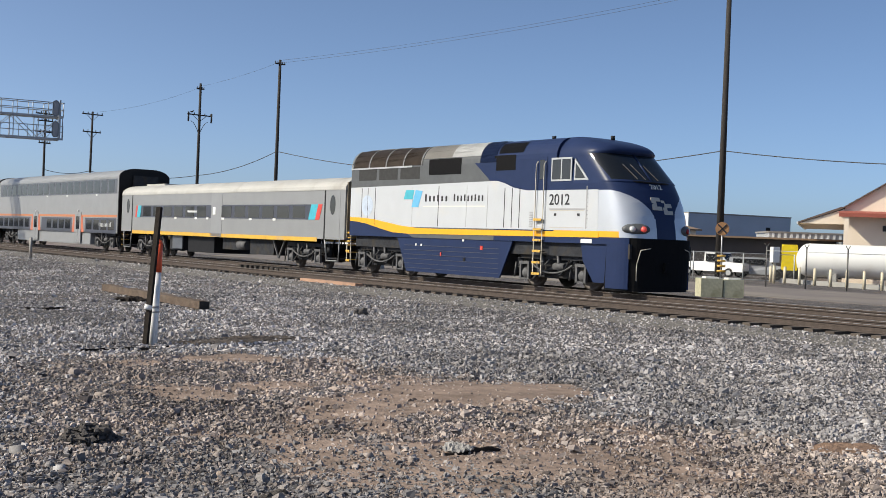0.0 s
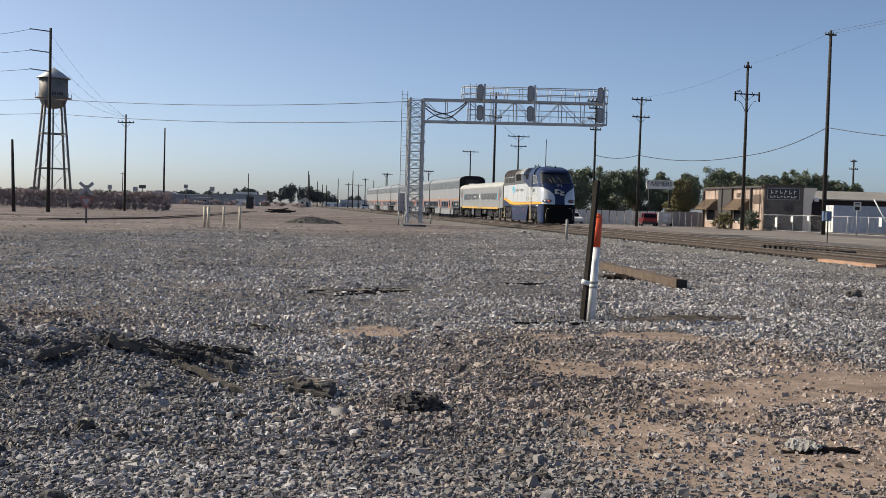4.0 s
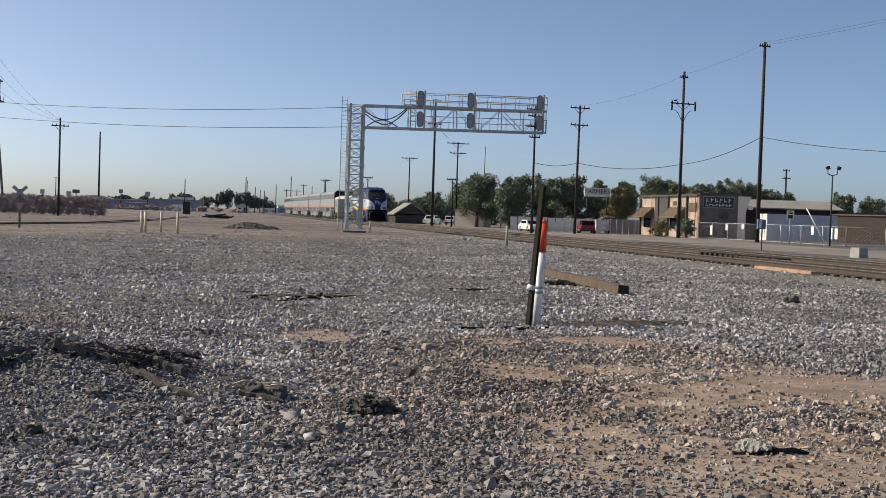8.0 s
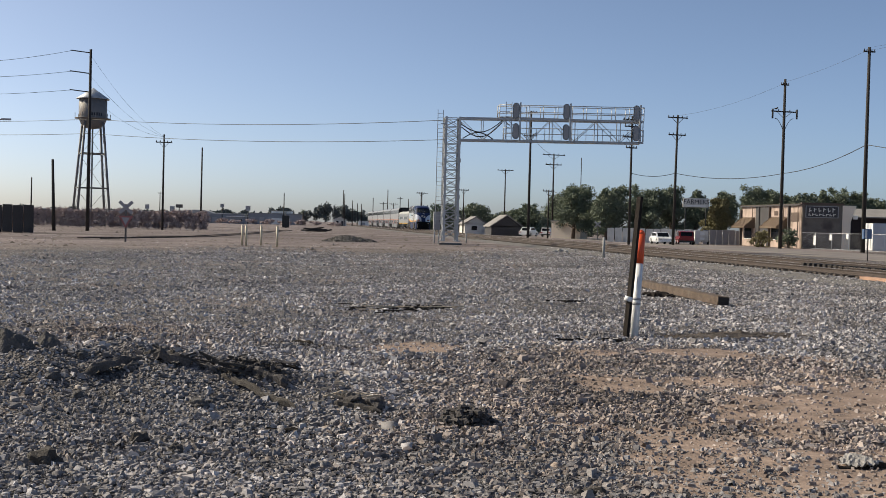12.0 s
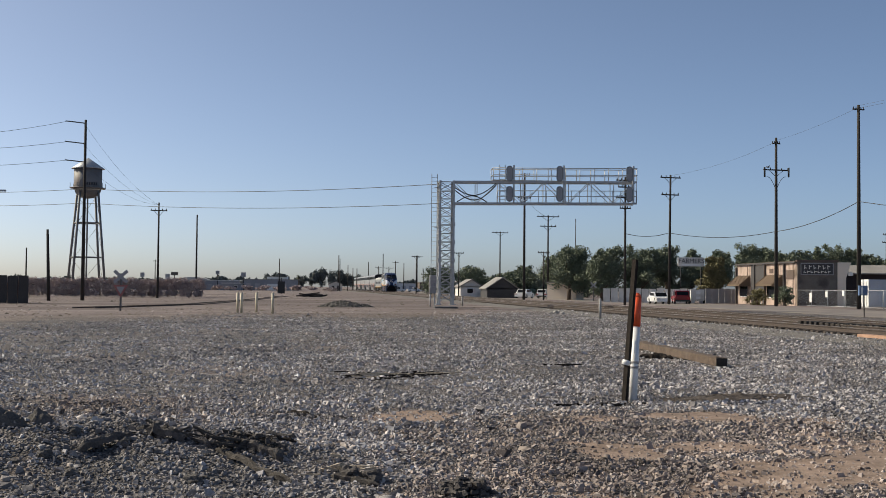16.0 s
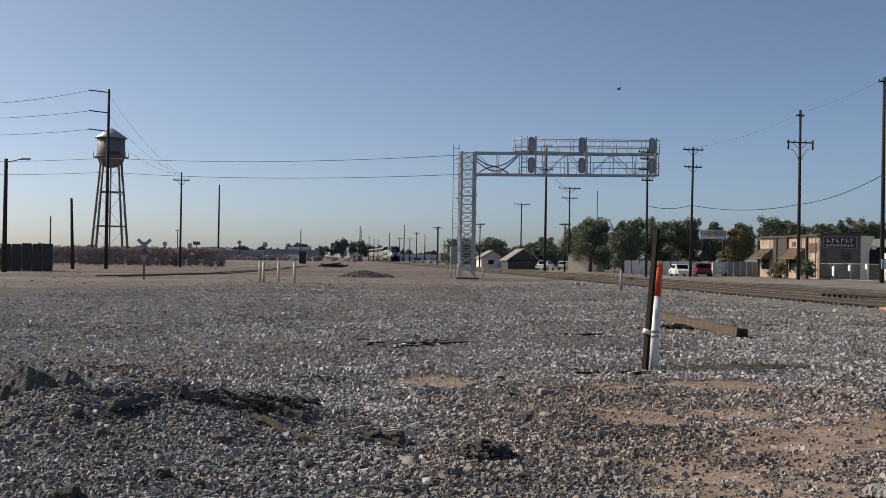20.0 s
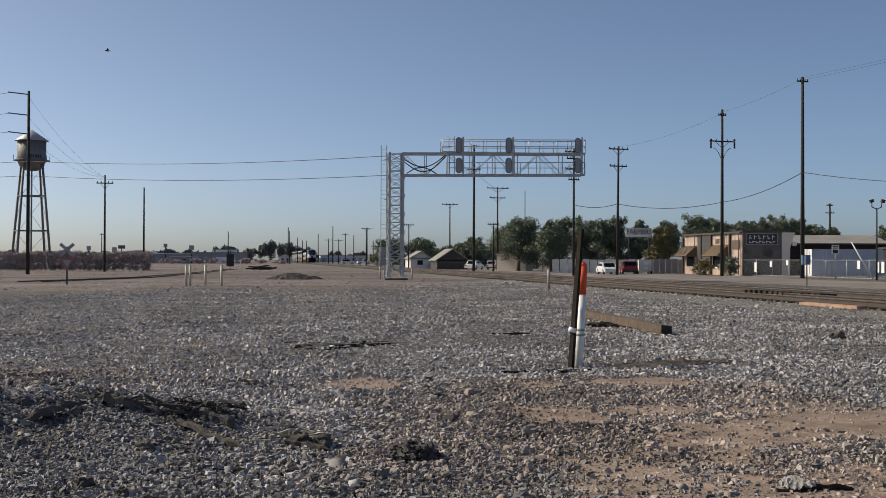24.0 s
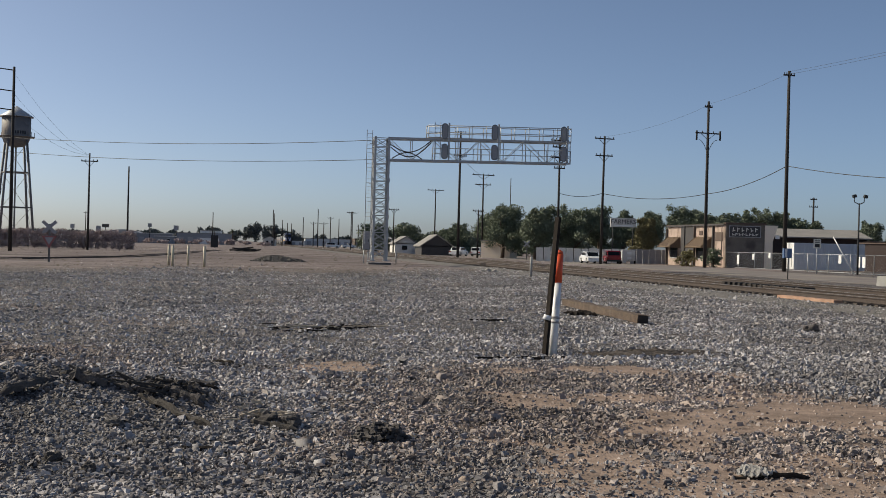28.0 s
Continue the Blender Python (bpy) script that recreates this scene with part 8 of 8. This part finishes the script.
plank("wood_scrap", (-1.52, 10.75), (-1.2, 10.68), 0.1, 0.09, "char", "dark rotten board on the crest of the bank", seed=5, lift=0.02)
plank("wood_scrap", (-2.08, 10.45), (-1.66, 10.72), 0.09, 0.08, "char", "dark rotten board on the crest of the bank", seed=6, lift=0.01)
plank("wood_scrap", (0.16, 10.35), (0.42, 9.8), 0.09, 0.07, "grey_wood", "weathered grey piece of plank among stones", seed=7)
plank("wood_scrap", (-0.42, 8.9), (0.02, 8.82), 0.05, 0.05, "dark_wood", "thin dark stick on the gravel", seed=8)
plank("wood_scrap", (-0.44, 15.45), (0.08, 15.05), 0.1, 0.07, "dark_wood", "thin dark stick lying on the gravel", seed=9)
plank("wood_scrap", (0.12, 15.16), (0.5, 14.98), 0.04, 0.03, "grey_wood", "thin grey stick lying on the gravel", seed=10)
plank("wood_scrap", (1.48, 6.75), (1.72, 6.85), 0.1, 0.06, "grey_wood", "broken grey wood chunk on the gravel", seed=11)
plank("wood_scrap", (3.5, 7.62), (3.86, 7.55), 0.05, 0.035, "dark_wood", "dark split stick under a dirty rag", seed=12)
plank("wood_scrap", (3.8, 7.6), (4.12, 7.58), 0.045, 0.04, "dark_wood", "dark split stick under a dirty rag", seed=13, lift=0.02)
clod("dark_rock", 0.47, 9.88, 0.1, "char", "round dark rock at the end of the debris", seed=2)
clod("dark_rock", 0.27, 10.0, 0.09, "char", "dark lump of tar among the stones", seed=3)
clod("dark_rock", 11.85, 22.7, 0.12, "char", "black lump lying on grey ballast", seed=4, flat=0.9)
clod("dark_rock", 11.7, 22.75, 0.08, "char", "black lump lying on grey ballast", seed=9, flat=1.1)
for x, y, r, h, k in ((-3.05, 11.0, 0.3, 0.2, 31), (-2.5, 11.05, 0.13, 0.17, 38), (-1.36, 6.25, 0.16, 0.1, 46)):
    mound(x, y, r, h * 0.75, k, "low mound of dark hard soil on the bank")
plank("wood_scrap", (-2.9, 10.0), (-2.45, 10.12), 0.08, 0.05, "char", "black rotten slab half sunk in the bank", seed=61)
for x, y, r, k in ((-2.2, 10.86, 0.07, 32), (-2.3, 10.2, 0.07, 35), (-1.7, 10.6, 0.06, 36), (-1.12, 6.35, 0.08, 34), (-1.0, 9.65, 0.08, 45), (-2.0, 9.8, 0.06, 47)):
    clod("soil_clod", x, y, r, "spoil_dark", "dark lump of hard soil on the bank", "clod", k, 0.6)
M["char_crust"] = material("char_crust", (0.07, 0.056, 0.047), 0.95, 0, 0.5, 12, 60, 1.0)
M["rust_soil"] = material("rust_soil", (0.20, 0.125, 0.085), 0.95, 0, 0.4, 14, 70, 0.8)
mound(6.25, 17.2, 0.62, 0.07, 52, "dark crusted soil turned up beside the marker post", "char_crust", "soil_crust")
mound(5.6, 17.0, 0.28, 0.04, 53, "dark crusted soil turned up beside the marker post", "char_crust", "soil_crust")
mound(6.95, 17.3, 0.3, 0.045, 54, "dark crusted soil turned up beside the marker post", "char_crust", "soil_crust")
mound(7.17, 6.45, 0.42, 0.035, 51, "flat patch of rust-brown crusted soil on the gravel", "rust_soil", "soil_crust")
plank("wood_scrap", (-1.62, 10.82), (-1.26, 10.78), 0.07, 0.05, "grey_wood", "grey split board on the crest of the bank", seed=41, lift=0.05)
plank("wood_scrap", (-1.2, 10.75), (-0.95, 10.62), 0.06, 0.04, "char", "dark rotten board on the crest of the bank", seed=42, lift=0.02)
plank("wood_scrap", (-1.9, 9.0), (-1.82, 8.6), 0.025, 0.02, "grey_wood", "thin grey stick on the gravel", seed=43, lift=0.02)
plank("wood_scrap", (0.12, 9.95), (0.5, 9.7), 0.07, 0.04, "grey_wood", "grey splintered board among stones", seed=44, lift=0.02)
clod("grey_rock", -1.28, 8.38, 0.085, "grey_wood", "flat grey stone larger than the gravel", seed=5)
clod("grey_rock", -0.98, 8.0, 0.06, "grey_wood", "flat grey stone larger than the gravel", seed=6)
clod("grey_rock", -1.75, 7.6, 0.12, "grey_wood", "flat grey stone larger than the gravel", seed=7)
lumps("charred_clump", 1.18, 9.25, 0.27, 0.18, 240, 0.05, "char", "clump of black charred lumps on the gravel", "debris", 1)
lumps("charred_debris", -0.62, 10.75, 0.42, 0.26, 190, 0.042, "char", "mass of black rotten wood on the bank", "debris", 2)
twigs("twig_scatter", -1.0, 10.75, 0.7, 0.3, 26, "grey_wood", "grey splinters around the rotten timber", 4, 0.3, 0.014, 0.12)
twigs("twig_scatter", 0.2, 10.3, 0.35, 0.3, 14, "pale_wood", "pale splinters among the stones", 5, 0.2, 0.014, 0.06)
twigs("twig_scatter", 1.5, 21.6, 1.1, 1.0, 70, "dark_wood", "dark sticks and bark strewn across the gravel", 6, 0.3, 0.02, 0.03)
twigs("twig_scatter", 1.7, 21.7, 0.8, 0.6, 20, "pale_wood", "pale splintered sticks strewn across the gravel", 7, 0.5, 0.02, 0.05)
twigs("twig_scatter", 4.0, 16.4, 0.55, 0.2, 22, "dark_wood", "dark bark strips at the foot of the marker", 8, 0.3, 0.02, 0.03)
twigs("twig_scatter", 5.2, 24.3, 0.5, 0.3, 12, "dark_wood", "dark bark strips on the gravel", 9, 0.4, 0.02, 0.03)


def rag():
    bm = B()
    n = 16
    vs = [[bm.verts.new(((i / n - 0.5) * 0.26, (j / n - 0.5) * 0.24, 0.03 * max(0.0, 1 - abs(i / n - 0.62) * 2.6) * (0.5 + j / n) + 0.05 * abs(noise.noise((i * 0.36, j * 0.42, 2.2))) + 0.03 * abs(noise.noise((i * 1.1, j * 0.9, 5.2))))) for j in range(n + 1)] for i in range(n + 1)]
    for i in range(n):
        for j in range(n):
            if math.hypot(i - 8, j - 8) + 3 * noise.noise((i * 0.3, j * 0.3, 8.0)) < 8.6:
                bm.faces.new((vs[i][j], vs[i + 1][j], vs[i + 1][j + 1], vs[i][j + 1]))
    bmesh.ops.delete(bm, geom=[v for v in bm.verts if not v.link_faces], context="VERTS")
    bmesh.ops.solidify(bm, geom=bm.faces[:], thickness=0.006)
    solid("rag", bm, "rag", on_ground(3.74, 7.66, 0.015, 0, 0, 20), "crumpled dirty white rag on the gravel", "rag")


rag()

# boards laid beside the rails
for off, y0, y1, mt, lab in ((-5.75, 33.4, 37.2, "orange_board", "faded orange-painted board beside the rail"), (-1.75, 33.8, 36.0, "orange_board", "faded orange-painted board between the tracks"), (-2.1, 36.3, 38.4, "pale_wood", "pale wooden board between the tracks")):
    bm = B()
    box(bm, (0, (y0 + y1) / 2, 0.05), (0.3, y1 - y0, 0.1))
    bmesh.ops.bevel(bm, geom=bm.edges[:], offset=0.012, segments=1)
    solid("track_board", bm, mt, pose(track_x(0, off), 0, 0.13, 0, 0, HEAD), lab, "board")
for k, (off, y, s) in enumerate(((1.9, 35.0, 0.3), (1.7, 36.4, 0.22), (2.1, 33.8, 0.34), (1.8, 37.6, 0.24))):
    bm = B()
    box(bm, (0, 0, s * 0.25), (s, s * 1.4, s * 0.5), Matrix.Rotation(k * 0.8, 3, "Z"), 0.8)
    solid("white_block", bm, "white_paint", pose(track_x(y, off), y, 0.12), "small broken white block beside the track", "block")

# loose ties, a long bar and pale rubble along the tracks
bm = B()
box(bm, (0, 0, 0.1), (0.7, 0.22, 0.24))
bmesh.ops.bevel(bm, geom=bm.edges[:], offset=0.02, segments=1)
stub = solid("tie_stub", bm, "tarred_wood", pose(track_x(40.6, -3.1), 40.6, 0.18, 0, 0, HEAD), "short black creosoted tie stub between the tracks", "railway tie", "tie stubs between the tracks")
for k in range(1, 14):
    y = 40.6 + 0.46 * k
    copy_thing(stub, pose(track_x(y, -3.1) - 0.02 * k, y, 0.18, 0, 0, HEAD + 4 * math.sin(k * 1.7)))
bm = B()
box(bm, (0, 0, 0.09), (0.24, 4.6, 0.18))
bmesh.ops.bevel(bm, geom=bm.edges[:], offset=0.02, segments=1)
solid("track_board", bm, "tarred_wood", pose(track_x(59.4, 1.65), 59.4, 0.16, 0, 0, HEAD), "long black timber lying beside the far track", "board")
for k, (x, y, r) in enumerate(((15.25, 74.3, 0.22), (15.6, 74.0, 0.16), (15.05, 75.1, 0.14), (16.3, 78.2, 0.15))):
    clod("pale_rock", x, y, r, "concrete", "pale broken lump of concrete beside the track", seed=70 + k)

# siding that crosses the yard, its rails flush in the dirt
for dx in (0.0, 1.5):
    bm = B()
    pts = [(-16.9 + dx, 81.7), (-11.6 + dx, 99.4), (-8.9 + dx * 0.8, 130.0), (-6.3 + dx * 0.7, 189.0)]
    for a, b in zip(pts[:-1], pts[1:]):
        bar(bm, (*a, 0.03), (*b, 0.03), 0.07, 0.09)
    solid("siding_rail", bm, "rust", None, "old rusty rail half buried in the yard dirt", "rail", kind="structure")


# ---- the far side of the yard ----
def far_hall(x0, x1, y, h, wall, label, roof="roof_grey", d=16.0, doors=4):
    L = x1 - x0
    op = [("bay_door", L * (k + 0.25) / doors, L * (k + 0.75) / doors, 0.0, h * 0.62, "fence_grey") for k in range(doors)]
    building("far_hall", pose(x0, y, 0), L, d, h, wall, roof, label, "building", op, overhang=0.2)


far_hall(-76.0, -66.0, 430, 2.6, "white_paint", "low white hall beyond the scrub", doors=2)
far_hall(-50.5, -45.0, 425, 3.1, "far_wall", "low pale hall beyond the scrub", doors=2)
far_hall(-44.0, -29.0, 420, 3.4, "far_blue", "long grey-blue hall with a white roof edge", "white_paint", doors=5)
far_hall(-27.5, -8.3, 420, 3.9, "far_blue", "long grey-blue hall beyond the yard", doors=6)
far_hall(-19.4, -12.3, 421, 4.9, "white_paint", "white upper storey of the grey hall", doors=2)
far_hall(25.5, 56.0, 600, 3.6, "far_wall", "long pale industrial shed in the distance", doors=8)
far_hall(58.0, 100.0, 600, 3.2, "fence_grey", "long grey industrial shed in the distance", doors=8)
far_hall(17.0, 25.0, 590, 2.2, "white_paint", "small white shed in the distance", doors=2)
far_hall(40.0, 46.0, 470, 3.6, "roof_brown", "brown shed in the distance beside the poles", doors=2)


for x, y, rz, mt, kind, lab in ((22.5, 375.0, 0, "car_white", "suv", "white car parked at the far sheds"), (28.0, 378.0, 8, "car_white", "pickup", "white pickup truck parked at the far sheds"), (33.0, 372.0, 0, "far_blue", "car", "grey car parked at the far sheds"), (38.5, 380.0, -6, "car_white", "suv", "white car parked at the far sheds")):
    vehicle("parked_car" if kind != "pickup" else "pickup_truck", pose(x, y, 0, 0, 0, rz), 4.6, 1.9, 1.7, mt, lab, kind)
container(pose(-18.6, 405.0, 0), 6.2, 2.4, 2.1, "white_paint", "white storage container before the grey hall")


def arch_hall(x0, x1, y, h, label):
    """A long shed with a rounded roof, gable end towards the yard."""
    t = thing("arch_hall", pose((x0 + x1) / 2, y, 0), label, "building")
    w = (x1 - x0) / 2
    bm = B()
    box(bm, (0, 6, h * 0.3), (2 * w, 12, h * 0.6))
    part("wall", bm, "far_blue", t)
    bm = B()
    prism(bm, [(w * math.cos(math.pi * k / 14), h * 0.6 + h * 0.4 * math.sin(math.pi * k / 14)) for k in range(15)], -0.1, 12.1, "y")
    part("roof", bm, "fence_grey", t)
    bm = B()
    box(bm, (0, -0.03, h * 0.25), (w * 0.7, 0.1, h * 0.5))
    part("bay_door", bm, "far_wall", t)


arch_hall(-53.5, -41.0, 436, 4.7, "grey arched-roof shed beyond the scrub")
for x, w, h, wall in ((-108, 9, 3.0, "fence_white"), (-97, 6, 2.6, "far_wall"), (-89, 7, 3.3, "fence_grey"), (-80, 5, 2.8, "white_paint"), (-64, 4, 3.0, "fence_white"), (-58, 5, 3.2, "far_wall"), (3.0, 5, 2.6, "fence_white"), (50.0, 8, 3.4, "fence_white")):
    building("far_house", pose(x, 445, 0), w, 8.0, h, wall, "roof_grey", "small pale house far beyond the yard", "house", [("window", w * 0.2, w * 0.4, 0.9, 1.9, "glass_dark"), ("door", w * 0.6, w * 0.75, 0.0, 2.0, "dark_front")], gable=1.0)

for x, w, h, y in ((-104, 12, 3.4, 400), (-90, 9, 2.9, 405), (-79, 13, 3.3, 402), (-58, 10, 3.6, 408), (-33, 6, 2.4, 398)):
    building("far_store", pose(x, y, 0), w, 9.0, h, "far_blue", "roof_white", "low grey store with a white metal roof beyond the scrub", "building", [("bay_door", w * 0.15, w * 0.4, 0.0, h * 0.6, "fence_white"), ("window", w * 0.6, w * 0.8, h * 0.35, h * 0.65, "glass_dark")], overhang=0.5)
M["haze_leaf"] = material("haze_leaf", (0.12, 0.135, 0.13), 0.9, 0, 0.3, 0.3, 4)
far_woods("far_trees", [(-8.5, 600, 9, 7.5), (-2.0, 600, 9, 13.0), (-3.5, 604, 6, 11.0), (8.0, 600, 10, 12.0), (14.0, 604, 9, 10.0), (20.0, 602, 8, 9.0), (11.0, 606, 8, 11.0)], 31, "clumps of dark trees at the end of the yard", "haze_leaf")
far_woods("far_trees", [(27 + k * 4.5, 640 + (k % 3) * 6, 7, 4.5 + (k * 7 % 3)) for k in range(22)], 32, "line of distant trees behind the sheds", "haze_leaf")
far_woods("far_trees", [(-60 - k * 6.0, 470 + (k % 3) * 6, 8, 4.0 + (k * 5 % 3) * 0.8) for k in range(12)], 33, "line of distant trees behind the halls", "haze_leaf")
far_woods("far_brush", [(-60 + k * 5.2, 360 + (k * 37 % 40), 4.5, 1.5 + (k * 5 % 3) * 0.4) for k in range(13)], 36, "low dry brush along the far side of the yard", "hedge_dark", 0.3, 420)
far_woods("far_trees", [(-40.0, 452, 14, 5.6), (-47.0, 455, 8, 5.0), (-30.0, 440, 7, 5.6), (-26.0, 445, 5, 5.4), (-17.0, 440, 9, 7.0), (-11.0, 445, 4, 4.8)], 34, "round distant trees behind the grey halls", "haze_leaf")
far_woods("far_trees", [(45 + k * 4.0, 330 + (k % 4) * 8, 8, 6.0 + (k * 5 % 4) * 0.5) for k in range(14)], 35, "street trees behind the cottages", "leaf_far")


def tall_sign(x, y, top, w, h, mat_, label):
    t = thing("pylon_sign", pose(x, y, 0), label, "sign")
    bm = B()
    tube(bm, (0, 0, 0), (0, 0, top - h), 0.16, 8)
    part("post", bm, "signal_black", t)
    bm = B()
    box(bm, (0, 0, top - h / 2), (w, 0.4, h))
    bmesh.ops.bevel(bm, geom=bm.edges[:], offset=0.08, segments=1)
    part("panel", bm, mat_, t)


for x, top, w, h, mt, lab in ((-63.1, 6.0, 1.4, 1.6, "fence_grey", "tall roadside sign with a grey panel"), (-54.3, 5.6, 1.6, 1.7, "far_blue", "tall roadside sign with a blue panel"), (-51.9, 6.3, 2.4, 1.2, "dark_front", "wide dark roadside sign on a pole"), (-36.8, 6.9, 1.3, 1.3, "far_blue", "square blue roadside sign on a pole"), (-27.7, 6.4, 1.7, 1.7, "fence_grey", "rounded roadside sign on a pole")):
    tall_sign(x, 420.0, top, w, h, mt, lab)


def palm(x, y, h, r, seed):
    t = thing("palm_tree", pose(x, y, -0.1), "tall slim palm tree in the distance", "tree")
    bm = B()
    tube(bm, (0, 0, 0), (0.1, 0, h), 0.24, 8, 0.15)
    part("trunk", bm, "bark", t)
    rng = random.Random(seed)
    for k in range(22):
        a, up = rng.uniform(0, 6.28), rng.uniform(-0.9, 1.1)
        bm = B()
        prev = None
        for i in range(6):
            u = i / 5
            p = Vector((0.1 + r * u * math.cos(a) * math.cos(up * (1 - u * 0.4)), r * u * math.sin(a) * math.cos(up), h + r * (math.sin(up) * u - 0.55 * u * u)))
            wv = Vector((-math.sin(a), math.cos(a), 0)) * 0.16 * r * math.sin(math.pi * min(0.95, u + 0.12))
            cur = (bm.verts.new(p - wv), bm.verts.new(p + Vector((0, 0, 0.05))), bm.verts.new(p + wv))
            if prev:
                bm.faces.new((prev[0], prev[1], cur[1], cur[0])), bm.faces.new((prev[1], prev[2], cur[2], cur[1]))
            prev = cur
        part("frond", bm, "leaf_far", t)
    return t


palm(103.0, 150.0, 6.3, 1.6, 1), palm(-8.1, 418.0, 5.2, 1.3, 2), palm(36.0, 330.0, 4.6, 1.8, 3)
flood_lamp(105.0, 150.0, 7.3)


# tank yard: notices and posts
def yard_posts():
    for x, y in POSTS:
        t = thing("fence_post", pose(x, y, 0), "slim dark fence post with a forked top", "post", "fence posts before the tank")
        bm = B()
        tube(bm, (0, 0, 0), (0, 0, 2.2), 0.04, 8)
        part("shaft", bm, "post_steel", t)
        for s in (-1, 1):
            bm = B()
            tube(bm, (0, 0, 2.15), (s * 0.2, 0, 2.34), 0.02, 6)
            part("fork", bm, "post_steel", t)
    a, b = POSTS[0], POSTS[-1]
    bm = B()
    tube(bm, (*a, 1.95), (*b, 1.95), 0.02, 6)
    solid("fence_wire", bm, "galvanised", None, "thin steel wire between the fence posts", "wire")
    t = thing("meter_post", pose(54.86, 46.0, 0), "white meter box on a cream post", "meter")
    bm = B()
    tube(bm, (0, 0, 0), (0, 0, 1.3), 0.09, 8)
    part("post", bm, "post_cream", t)
    bm = B()
    box(bm, (0, 0, 1.75), (0.6, 0.25, 0.95))
    part("box", bm, "white_paint", t)


POSTS = ((47.87, 40.86), (48.65, 38.89), (49.43, 36.92), (50.2, 34.95))
yard_posts()


# ---- bird ----
def bird():
    t = thing("bird", pose(0, 0, 0), "small dark bird flying over the yard", "bird")
    bm = B()
    lathe(bm, [(0.005, -0.2), (0.05, -0.12), (0.075, 0.0), (0.05, 0.12), (0.015, 0.2)], 10, (0, 0, 0), "x")
    part("body", bm, "char", t)
    bm = B()
    prism(bm, [(0.17, -0.03), (0.32, -0.06), (0.32, 0.06), (0.17, 0.03)], -0.01, 0.01, "z")
    part("tail", bm, "char", t)
    for s in (-1, 1):
        bm = B()
        prism(bm, [(-0.1, 0.04), (-0.06, 0.22), (0.02, 0.42), (0.1, 0.3), (0.1, 0.04)], -0.008, 0.008, "z")
        for v in bm.verts:
            v.co = Vector((v.co.x, s * v.co.y, v.co.z + 0.35 * v.co.y))
        part("wing", bm, "char", t)
    return t


BIRD = bird()


# seconds and place of the bird, from its perch on the pole across the yard
FLIGHT = [(0, 46.2, 116.3, 14.5), (17.5, 46.2, 116.3, 14.5)] + [(18, 43.47, 115.0, 14.05), (18.5, 38.97, 113.75, 16.28), (19, 35.1, 112.5, 18.15), (19.5, 30.46, 111.25, 18.6), (20, 26.38, 110.0, 18.27), (20.5, 21.54, 108.75, 17.92), (22.5, 1.05, 103.75, 17.19), (23, -4.22, 102.5, 17.54), (23.5, -9.05, 101.25, 18.31), (24, -13.62, 100.0, 19.06), (25, -20.98, 97.5, 21.21), (28, -43.06, 91.5, 27.21)]


# white car: seconds, middle x, y, heading
ROLL = [(0, 33.3, 141.2, 277), (3.5, 34.15, 139.2, 277), (5.5, 34.85, 137.5, 277), (6.5, 35.15, 136.6, 277), (7.5, 35.45, 135.6, 276), (8, 35.85, 134.9, 275), (8.5, 36.4, 134.0, 274), (9, 37.15, 132.7, 273), (9.5, 37.6, 131.9, 272), (10, 37.85, 131.3, 271), (11, 38.15, 130.1, 269), (13.5, 38.35, 129.2, 268), (15, 38.4, 129.0, 268), (28, 38.4, 129.0, 268)]


def rolled(x, y, heading):
    a = radians(heading)
    return pose(x - 2.1 * math.cos(a), y - 2.1 * math.sin(a), 0, 0, 0, heading)


def motions():
    for car, off in TRAIN:
        walk(car, [(t, along(y + off)) for t, y in NOSE])
    walk(STREET_CAR, [(t, rolled(*v)) for t, *v in ROLL])
    walk(BIRD, [(t, pose(x, y, z, 0, 0, 8)) for t, x, y, z in FLIGHT])


motions()
